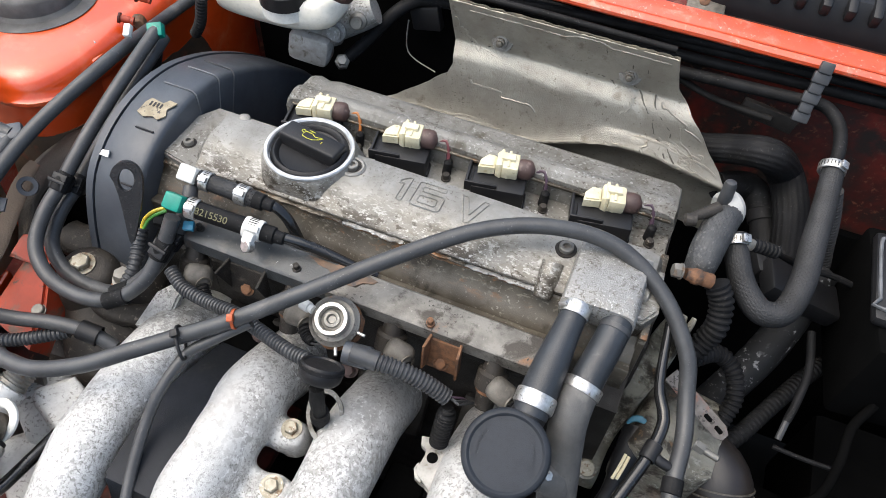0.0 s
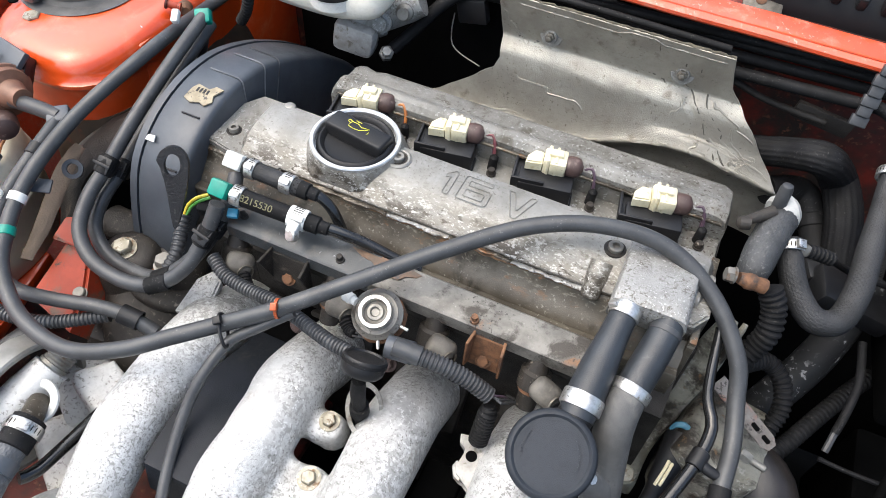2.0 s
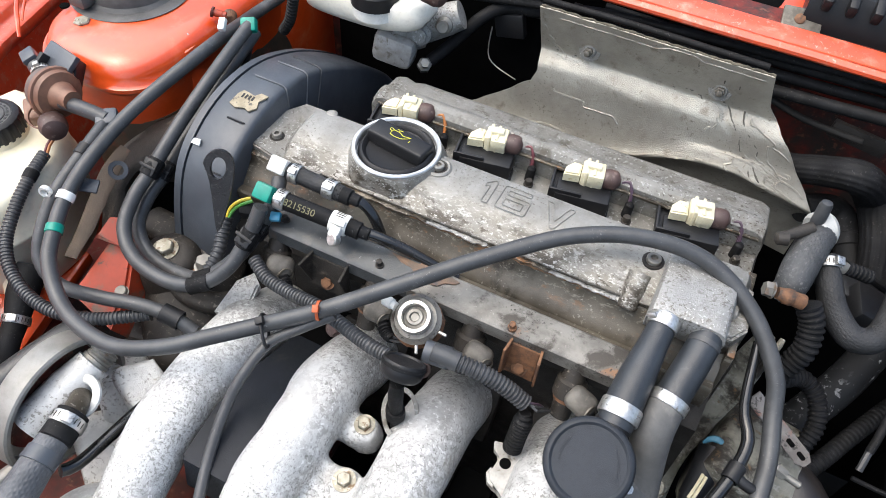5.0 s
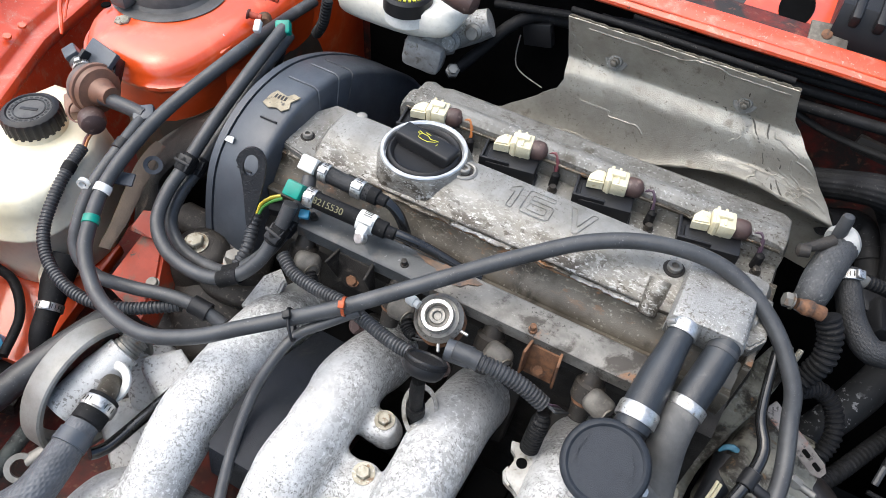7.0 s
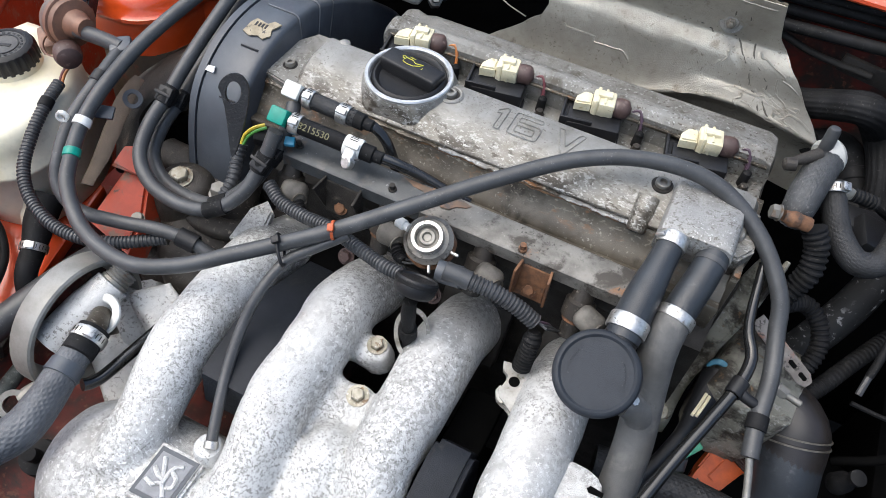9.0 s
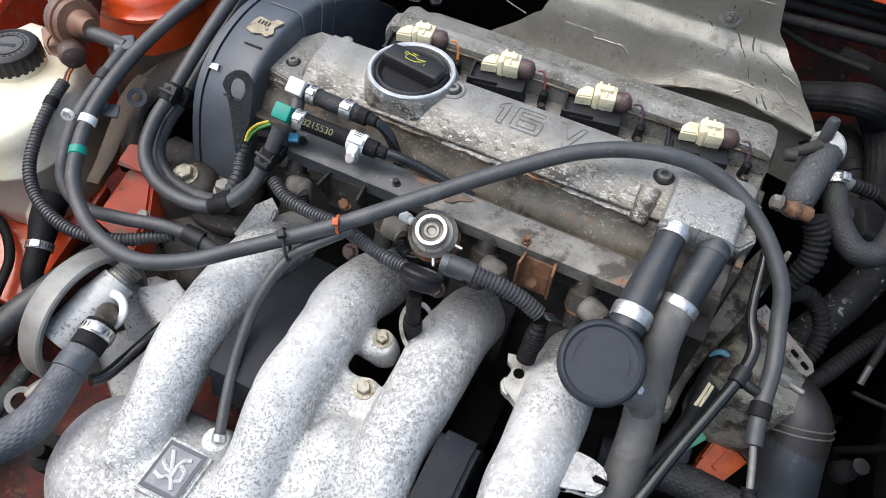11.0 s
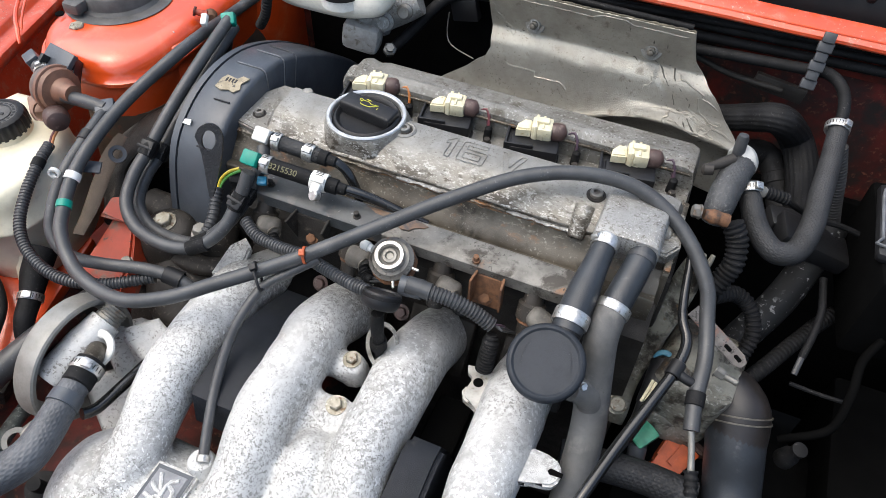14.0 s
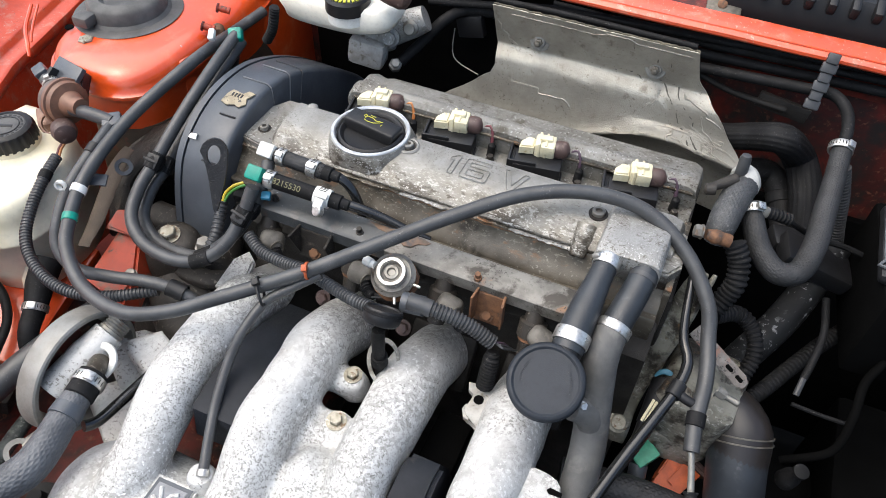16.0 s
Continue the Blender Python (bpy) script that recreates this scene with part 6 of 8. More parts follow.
def brake_unit():
    e = thing("brake_master_cylinder", "grey cast brake master cylinder", "master cylinder", (-0.0826, 0.1500, -0.0491))
    a, b = Vector((-0.1070, 0.1200, -0.0321)), Vector((-0.0304, 0.1500, 0.0056))
    d = b - a
    part("body", lathe(a, d, [(0, 0.010), (0.002, 0.016), (0.012, 0.019), (0.032, 0.020), (0.034, 0.0215), (0.040, 0.0215), (0.042, 0.018), (0.075, 0.017), (0.09, 0.015)], 32), CAST, e)
    part("port", lathe((-0.0640, 0.1250, -0.0137), (0.2, -0.8, 0.3), [(0, 0.012), (0.010, 0.011), (0.012, 0.007), (0.018, 0.007)], 20), CAST, e)
    part("port", lathe((-0.0426, 0.1350, -0.0010), (0.2, -0.8, 0.3), [(0, 0.010), (0.010, 0.009), (0.012, 0.006), (0.018, 0.006)], 20), STEEL_DULL, e)
    part("neck", box((-0.0900, 0.1120, -0.0316), (0.046, 0.03, 0.036), (0, 10, 10), bevel=0.008), CAST_PALE, e)
    part("union", lathe((-0.0589, 0.1200, -0.0513), (0.3, -0.5, 0.6), [(0, 0.008), (0.012, 0.008), (0.014, 0.005), (0.02, 0.005)], 6), STEEL_DULL, e)
    part("pipe", tube([(-0.0570, 0.1300, -0.0505), (-0.0402, 0.1500, -0.0334), (-0.0151, 0.1700, -0.0031), (0.0055, 0.1900, 0.0039), (0.0415, 0.2000, 0.0041)], 0.007, n=12), RUBBER_DARK, e)
    e = thing("brake_fluid_reservoir", "white plastic brake fluid reservoir with a black cap", "reservoir", (-0.1278, 0.1000, -0.0017))
    c = Vector((-0.1306, 0.1050, 0.0204))
    bm = bmesh.new()
    rings = []
    for z, sx, sy in ((-0.018, 0.046, 0.018), (-0.015, 0.058, 0.026), (-0.006, 0.070, 0.032), (0.004, 0.076, 0.034), (0.018, 0.076, 0.034), (0.022, 0.070, 0.030)):
        rings.append([c + Vector((sx * math.copysign(abs(math.cos(a)) ** 0.6, math.cos(a)) + (0.012 if z > -0.01 else 0), sy * math.copysign(abs(math.sin(a)) ** 0.6, math.sin(a)), z)) for a in [2 * math.pi * k / 40 for k in range(40)]])
    skin(bm, rings)
    part("body", bm, RESERVOIR, e, sharp=60)
    q = Vector((-0.0966, 0.0850, 0.0350))
    part("neck", lathe(q + Vector((0, 0, -0.012)), (0, 0, 1), [(0, 0.024), (0.012, 0.024)], 32), WHITE_PLASTIC, e)
    cap = part("cap", lathe(q, (0, 0, 1), [(0, 0.0255), (0.014, 0.0255), (0.017, 0.023), (0.018, 0.001)], 40), PLASTIC, e, "black screw cap")
    for k in range(26):
        a = 2 * math.pi * k / 26
        part("bar", box(q + Vector((0.0195 * math.cos(a), 0.0195 * math.sin(a), 0.0178)), (0.0028, 0.0036, 0.0012), (0, 0, math.degrees(a) + 90), bevel=0), YELLOW, cap)
    q = Vector((-0.0345, 0.0850, 0.0644))
    s = part("sensor", lathe(q - Vector((0.020, 0, -0.004)), (1, -0.1, -0.15), [(0, 0.009), (0.002, 0.012), (0.016, 0.013), (0.028, 0.0125), (0.034, 0.010), (0.037, 0.004)], 24), BROWN, e, "brown fluid level plug")
    part("clip", box(tuple(q + Vector((-0.024, -0.006, 0.004))), (0.012, 0.014, 0.014), (20, 0, 5), bevel=0.002), VALVE_BROWN, s)
    # near-black panel added to darken the bulkhead behind the reservoir
    solo("dark_bulkhead_panel", box((-0.03, 0.222, -0.08), (0.40, 0.02, 0.26), bevel=0.004), SHADOW_BLACK, "near-black panel darkening the bulkhead", "panel", kind="structure")
    pts = [(-0.0063, 0.1800, -0.0179), (-0.0066, 0.1750, -0.0386), (-0.0025, 0.1700, -0.0506), (0.0098, 0.1650, -0.0555), (0.0349, 0.1600, -0.0599)]
    solo("thin_wire", tube(pts, 0.0008, n=8), STEEL_DULL, "thin bent steel wire by the heat shield", "wire")
    bm = box((0.0110, 0.1900, -0.0148), (0.034, 0.012, 0.028), (0, -12, 0), bevel=0.002)
    solo("sensor_plug", bm, PLASTIC, "grey sensor plug with a pale label", "plug")
    pts = [(-0.1987, 0.0618, -0.0200), (-0.1857, 0.0587, 0.0000), (-0.1765, 0.0576, 0.0300)]
    hose("brake_hose", pts, 0.006, RUBBER_DARK, "black corrugated hose beside the tower", "hose", corr=0.004)
    e = thing("hose_valve", "black and steel hose valve beneath the teal connector", "valve", (-0.2224, 0.0044, -0.0500))
    part("body", tube([(-0.2041, -0.0001, -0.0050), (-0.2114, -0.0036, -0.0300), (-0.2199, -0.0039, -0.0550)], 0.011, n=16), PLASTIC, e)
    band((-0.2104, -0.0019, -0.0250), (0.1, 0.3, 1), 0.0112, 0.006, e, STEEL)
    part("lug", lathe((-0.2531, 0.0429, -0.0100), (0.5, -0.5, 0.2), [(0, 0.007), (0.002, 0.008), (0.010, 0.006), (0.016, 0.004)], 14), RUST, e)


big_hose()
fuel_lines()
rail_hoses()
conduits()
header_tank()
tower_studs()
purge_valve()
left_floor()
steering_pump()
brake_unit()


# ---------------------------------------------------------------- ignition, fuel rail and breather
def coil_pack(at, wires):
    """A plug coil with its cream connector and brown boot; at: where the boot begins."""
    e = thing("ignition_coil", "black ignition coil with a cream connector and brown boot", "ignition coil", at, "coils in the plug valley")
    o = Vector(at)
    d = Vector((0.955, 0.17, 0.02)).normalized()
    s = Vector((-d.y, d.x, 0))

    def put(bm, m):
        bmesh.ops.transform(bm, matrix=m, verts=bm.verts)
        return bm
    m = plane_of(o, d, (0, 0, 1)) @ Matrix.Diagonal((0.84, 0.86, 0.9, 1))
    part("body", put(box((-0.018, -0.017, -0.018), (0.056, 0.026, 0.024), bevel=0.002), m), PLASTIC, e)
    t = part("tray", put(slab([(-0.052, -0.026), (-0.022, -0.026), (-0.022, 0.014), (-0.052, 0.014)], Matrix.Translation((0, 0, -0.016)), 0.006, 0.0010), m), PLASTIC, e, "open black plastic tray")
    for at3, sz in (((-0.0515, -0.006, -0.0095), (0.003, 0.042, 0.009)), ((-0.036, 0.0140, -0.008), (0.030, 0.003, 0.012)), ((-0.036, -0.0275, -0.008), (0.034, 0.003, 0.012)), ((-0.036, -0.006, -0.0105), (0.002, 0.036, 0.004))):
        part("rim", put(box(at3, sz, bevel=0.0008), m), PLASTIC, t)
    part("base", put(box((-0.018, -0.018, -0.028), (0.060, 0.020, 0.010), bevel=0.002), m), PLASTIC, e)
    m = m @ Matrix.Diagonal((1.14, 1.10, 1.08, 1))
    c = part("connector", put(box((-0.011, 0.0, 0.0005), (0.021, 0.0195, 0.0175), bevel=0.0022), m), CREAM, e, "cream plastic plug")
    part("rib", put(box((-0.017, 0.0, 0.001), (0.003, 0.0215, 0.0195), bevel=0.0008), m), CREAM, c)
    part("rib", put(box((-0.010, 0.0, 0.001), (0.0025, 0.021, 0.019), bevel=0.0008), m), CREAM, c)
    part("tongue", put(slab([(-0.037, -0.010), (-0.022, -0.0085), (-0.022, 0.0075), (-0.030, 0.008), (-0.036, 0.000)], Matrix.Translation((0, 0, -0.006)), 0.011, 0.0015), m), CREAM, c)
    part("latch", put(box((-0.008, -0.0095, 0.004), (0.014, 0.005, 0.010), bevel=0.0008), m), CREAM, c)
    part("latch", put(box((-0.011, 0.001, 0.0105), (0.013, 0.008, 0.004), bevel=0.0008), m), CREAM, c)
    part("boot", lathe(o - d * 0.001, d, [(0, 0.0072), (0.0005, 0.0085), (0.005, 0.0092), (0.010, 0.0088), (0.0125, 0.0074), (0.014, 0.0042), (0.015, 0.003)], 28), BROWN, e, "brown rubber boot")
    for k, w in enumerate(wires):
        a = o + d * 0.0155 + s * (0.0015 * (k - 0.5))
        pts = [a, a + Vector((0.006, 0.001 + 0.001 * k, 0.0025 - 0.001 * k)), a + Vector((0.011 - 0.001 * k, -0.004, -0.006)), a + Vector((0.012, -0.012 + 0.002 * k, -0.024))]
        part("wire", tube(pts, 0.0016, n=7, step=0.003), w, e)
    a = o + d * 0.0155 + Vector((0.012, -0.012, -0.024))
    part("sleeve", lathe(a + Vector((0, 0, -0.008)), (0.05, 0.1, 1), [(0, 0.0045), (0.020, 0.004), (0.022, 0.002)], 12), RUBBER_DARK, e)
    bolt(e, tuple(o + Vector((0.030, -0.016, -0.024))), (0, 0, 1), 0.0035, 0.006, MOUNT_IRON, 1.3, hexa=False)
    return e


for x, w in zip((-0.0005, 0.0880, 0.1800, 0.2750), ((WIRE_ORANGE, WIRE_VIOLET), (WIRE_RED, WIRE_VIOLET, WIRE_RED), (WIRE_VIOLET, BLOCK), (WIRE_VIOLET, WIRE_VIOLET))):
    coil_pack((x, 0.0, -0.0065), w)


RAIL_STAIN = mat("rust stain", (0.17, 0.10, 0.06), (0.10, 0.075, 0.055), rough=0.6, scale=90, bump=0.4, spots=(((0.07, 0.06, 0.055), 60, 0.5, 0.62),))


def fuel_rail():
    e = thing("fuel_rail", "worn grey steel fuel rail with rust stains", "fuel rail", (0.1, -0.155, -0.05))
    prof = [(-0.1405, -0.040), (-0.1400, -0.034), (-0.142, -0.032), (-0.165, -0.0335), (-0.168, -0.036), (-0.1685, -0.048), (-0.1665, -0.048), (-0.1660, -0.038), (-0.143, -0.040)]
    part("channel", extrude_x(prof, -0.058, 0.075, steps=6), RAIL, e)
    prof2 = [(y, z - 0.0005) for y, z in prof]
    part("channel", extrude_x(prof2, 0.0752, 0.262, steps=6), RAIL_RUSTY, e, "rust-stained grey steel channel")
    part("stain", slab([(0.047, -0.1435), (0.055, -0.1425), (0.075, -0.1420), (0.100, -0.1422), (0.112, -0.145), (0.109, -0.149), (0.101, -0.151), (0.097, -0.157), (0.090, -0.158), (0.084, -0.155), (0.078, -0.156), (0.070, -0.150), (0.060, -0.149)], Matrix.Translation((0, 0, -0.0328)), 0.0007, 0.0003), RAIL_STAIN, e, "rusty patch")
    for x, y in ((-0.048, -0.1555), (0.046, -0.1595), (0.1655, -0.164)):
        part("stud", lathe((x, y, -0.034), (0, -0.1, 1), [(0, 0.0038), (0.0022, 0.0036), (0.0024, 0.0024), (0.003, 0.0026), (0.0040, 0.0023), (0.005, 0.0026), (0.0060, 0.0023), (0.007, 0.0025), (0.0075, 0.0012)], 12), BLOCK if x < 0.1 else RUST, e)
    # shelf behind the rail
    part("shelf", slab([(0.10, -0.130), (0.27, -0.130), (0.27, -0.141), (0.10, -0.141)], Matrix.Translation((0, 0, -0.058)), 0.006, 0.001), RAIL_RUSTY, e)
    for x, mm, hw in ((0.002, BLOCK, 0.017), (0.180, RUST, 0.0125)):
        b = part("bracket", slab([(-hw, 0), (hw, 0), (hw, -0.034), (-hw, -0.034)], plane_of((x, -0.168, -0.044), (1, 0, 0), (0, -1, 0.15)), 0.002, 0.0004), mm, e, "rusty steel bracket" if mm is RUST else "black steel bracket")
        for sx in (-1, 1):
            out = [(0, 0), (0.013, 0.001), (0.015, 0.030), (0.0, 0.036)] if mm is RUST else [(0, 0), (0.018, 0.001), (0.012, 0.018), (0.004, 0.040), (0, 0.040)]
            part("gusset", slab(out, plane_of((x + sx * hw, -0.168, -0.040), (0.12 * sx, -1, 0), (1, 0.12 * sx, 0)), 0.0022, 0.0004), mm, b)
        bolt(e, (x, -0.173, -0.068), (0, -0.8, 0.6), 0.0050, 0.004, RUST, 1.3)


def regulator():
    e = thing("pressure_regulator", "dull steel fuel pressure regulator with a bright domed top", "regulator", (0.097, -0.19, -0.06))
    ax = Vector((0.05, -0.42, 0.9)).normalized()
    c = Vector((0.097, -0.197, -0.022)) - ax * 0.006
    part("can", lathe(c - ax * 0.022, ax, [(0, 0.012), (0.003, 0.0165), (0.010, 0.0180), (0.0105, 0.0200), (0.0135, 0.0202), (0.015, 0.018), (0.017, 0.0165)], 40), RAIL_RUSTY, e)
    part("rim", lathe(c - ax * 0.006, ax, [(0, 0.0134), (0.008, 0.0134), (0.0092, 0.0126), (0.0092, 0.0100), (0.0075, 0.0092), (0.0, 0.0092)], 40), STEEL, e, "bright steel rim")
    part("dome", lathe(c - ax * 0.006, ax, [(0, 0.0092), (0.004, 0.0090), (0.0050, 0.0070), (0.0070, 0.0062), (0.0072, 0.0040), (0.0050, 0.0030), (0.0050, 0.0005)], 32), STEEL_DULL, e)
    part("nozzle", lathe(c - ax * 0.004 + Vector((-0.018, 0.002, 0)), (-1, 0.25, -0.1), [(0, 0.0035), (0.004, 0.0035), (0.0045, 0.0045), (0.012, 0.0045), (0.013, 0.003)], 14), WHITE_PLASTIC, e, "white vacuum nozzle")
    for v in ((1, -0.1, 0), (0.45, -0.85, -0.3)):
        v = Vector(v).normalized()
        part("tab", lathe(c - ax * 0.010 + v * 0.021, v, [(0, 0.0014), (0.006, 0.0013), (0.0065, 0.0008)], 8), STEEL, e)
    part("gasket", rough_up(lathe(c - ax * 0.024, ax, [(0, 0.012), (0.002, 0.021), (0.005, 0.019)], 30), 0.002, 120), RUST, e)
    part("stem", tube([tuple(c - ax * 0.020), tuple(c - ax * 0.050)], 0.010, n=16), BLOCK, e)


def injectors():
    for k, x in enumerate((-0.052, 0.045, 0.135, 0.222)):
        e = thing("fuel_injector", "grimy fuel injector between the rail and the head", "injector", (x, -0.175, -0.10), "injectors below the rail")
        a = Vector((x, -0.162, -0.050))
        d = Vector((0.0, -0.5, -0.86))
        part("body", lathe(a, d, [(0, 0.008), (0.010, 0.0095), (0.012, 0.0125), (0.026, 0.0125), (0.028, 0.009), (0.045, 0.008)], 20), MOUNT_IRON, e)
        part("plug", box(tuple(a + Vector((0.012, -0.020, -0.012))), (0.024, 0.020, 0.018), (25, 10, 20 - 12 * k), bevel=0.007, seg=4), mat("dusty grey plug", (0.135, 0.125, 0.108), (0.060, 0.055, 0.048), rough=0.6, scale=60, bump=0.5, spots=(((0.17, 0.15, 0.12), 130, 0.57, 0.66, 30),)) if k == 0 else bpy.data.materials["dusty grey plug"], e)
        part("clip", lathe(a + Vector((0.021, -0.026, -0.012)), (0.8, -0.4, 0.2), [(0, 0.0062), (0, 0.0074), (0.0014, 0.0074), (0.0014, 0.0062)], 16), RUST_GREY, e)
        b = a + Vector((0.020, -0.028, -0.014))
        part("boot", tube([b, b + Vector((0.008, -0.006, -0.002)), b + Vector((0.015, -0.010, 0.001))], [0.0062, 0.0055, 0.0040], n=12, corr=0.0028), RUBBER_DARK, e)
        for o in (-0.0016, 0.0016):
            part("wire", tube([b + Vector((0.014, -0.010 + o, 0.001)), b + Vector((0.021, -0.011 + o, 0.005)), b + Vector((0.028, -0.012, 0.009))], 0.0010, n=6, step=0.003), RUBBER_LOOM, e)
        part("seal", lathe(a + d * 0.027, d, [(0, 0.0088), (0.0008, 0.0102), (0.0030, 0.0104), (0.0038, 0.0088)], 20), RUST, e, "rusty seal ring")


def loom_cap():
    e = thing("loom_connector", "round black plastic loom connector cap", "connector", (0.116, -0.23, -0.09))
    ax = Vector((-0.03, 0.70, 0.71)).normalized()
    c = Vector((0.1070, -0.229, -0.034))
    part("cap", lathe(c - ax * 0.010, ax, [(-0.004, 0.006), (-0.003, 0.0135), (0, 0.0160), (0.004, 0.0166), (0.010, 0.0168), (0.0112, 0.0160), (0.0112, 0.0146), (0.0098, 0.0138), (0.0094, 0.001)], 40), PLASTIC, e)
    part("strap", lathe(c - ax * 0.004, ax, [(0, 0.0168), (0.0005, 0.0172), (0.003, 0.0172), (0.0035, 0.0168)], 40), RUBBER_DARK, e)
    part("stem", tube([tuple(c - ax * 0.018), tuple(c - ax * 0.022 + Vector((0, 0, -0.012))), tuple(c - ax * 0.022 + Vector((0, 0, -0.03))), tuple(c - ax * 0.022 + Vector((0, 0, -0.06)))], [0.0055, 0.0060, 0.0055, 0.0045], n=16), RUBBER_DARK, e)
    part("tee", tube([(0.1129, -0.2079, -0.0440), (0.1232, -0.2066, -0.0440), (0.1338, -0.2064, -0.0420)], 0.0090, n=16), PLASTIC_GREY, e)
    part("clip", lathe(c - ax * 0.022 + Vector((0, 0, -0.042)), (0, 0, 1), [(0, 0.0055), (0, 0.0078), (0.010, 0.0074), (0.010, 0.0055)], 20), RUBBER_DARK, e)
    # slotted stay below it
    m = plane_of((0.1085, -0.238, -0.098), (0.8, 0.5, 0), (0, -0.3, 1))
    ring = bmesh.new()
    outer = [(0.015 * math.cos(2 * math.pi * k / 32), 0.021 * math.sin(2 * math.pi * k / 32) * (1.2 if math.sin(2 * math.pi * k / 32) < 0 else 1)) for k in range(32)]
    inner = [(x * 0.78, y * 0.80) for x, y in outer]
    skin(ring, [[m @ Vector((*p, z)) for p in cc] for cc, z in ((inner, 0), (outer, 0), (outer, 0.004), (inner, 0.004), (inner, 0))], caps=False)
    part("stay", ring, REAR_CAST, e, "slotted cast stay")


PLASTIC_BOX = mat("satin black cover", (0.017, 0.019, 0.024), (0.012, 0.014, 0.017), rough=0.45, scale=25, bump=0.3, bscale=1500, spec=0.16, spots=(((0.035, 0.034, 0.033), 50, 0.58, 0.75),))


def black_covers():
    for left, wide in (([(-0.030, -0.200, -0.128), (-0.030, -0.262, -0.100), (-0.0230, -0.300, -0.093), (-0.018, -0.347, -0.1015), (-0.018, -0.354, -0.135)], 0.050),
                       ([(0.162, -0.285, -0.150), (0.166, -0.306, -0.1010), (0.1668, -0.322, -0.0965), (0.1662, -0.372, -0.108), (0.1685, -0.385, -0.160)], 0.032)):
        e = thing("plastic_cover", "black plastic box cover between the intake runners", "cover", left[-1], "covers between the runners")
        lo = [Vector(q) for q in left]
        x0 = lo[2].x
        m = Matrix(((0, 0, 1, x0), (1, 0, 0, 0), (0, 1, 0, 0), (0, 0, 0, 1)))
        side = [(q.y, q.z) for q in lo] + [(lo[-1].y + 0.02, lo[-1].z - 0.05), (lo[0].y, lo[0].z - 0.09)]
        part("shell", slab(side, m, wide, 0.004), PLASTIC_BOX, e, sharp=50)
        part("flange", box(tuple(lo[0] + Vector((wide / 2, 0.03, -0.02))), (wide * 1.1, 0.06, 0.014), bevel=0.004), SHADOW_BLACK, e)
    pts = [(0.0412, -0.2202, -0.0300), (0.0179, -0.2396, -0.0420), (0.0026, -0.2546, -0.0500), (-0.0041, -0.2807, -0.0620), (-0.0068, -0.3025, -0.0780), (-0.0030, -0.3310, -0.0940), (0.0056, -0.3585, -0.1060), (0.0165, -0.3865, -0.1180)]
    e = thing("vacuum_pipe", "thin grey rubber vacuum pipe to the plenum", "pipe", pts[-1])
    part("tube", tube(pts, 0.0044, n=14), RUBBER, e)
    collar(e, pts, 7, 0.0054, 0.006, STEEL, "clip", "small steel clip")


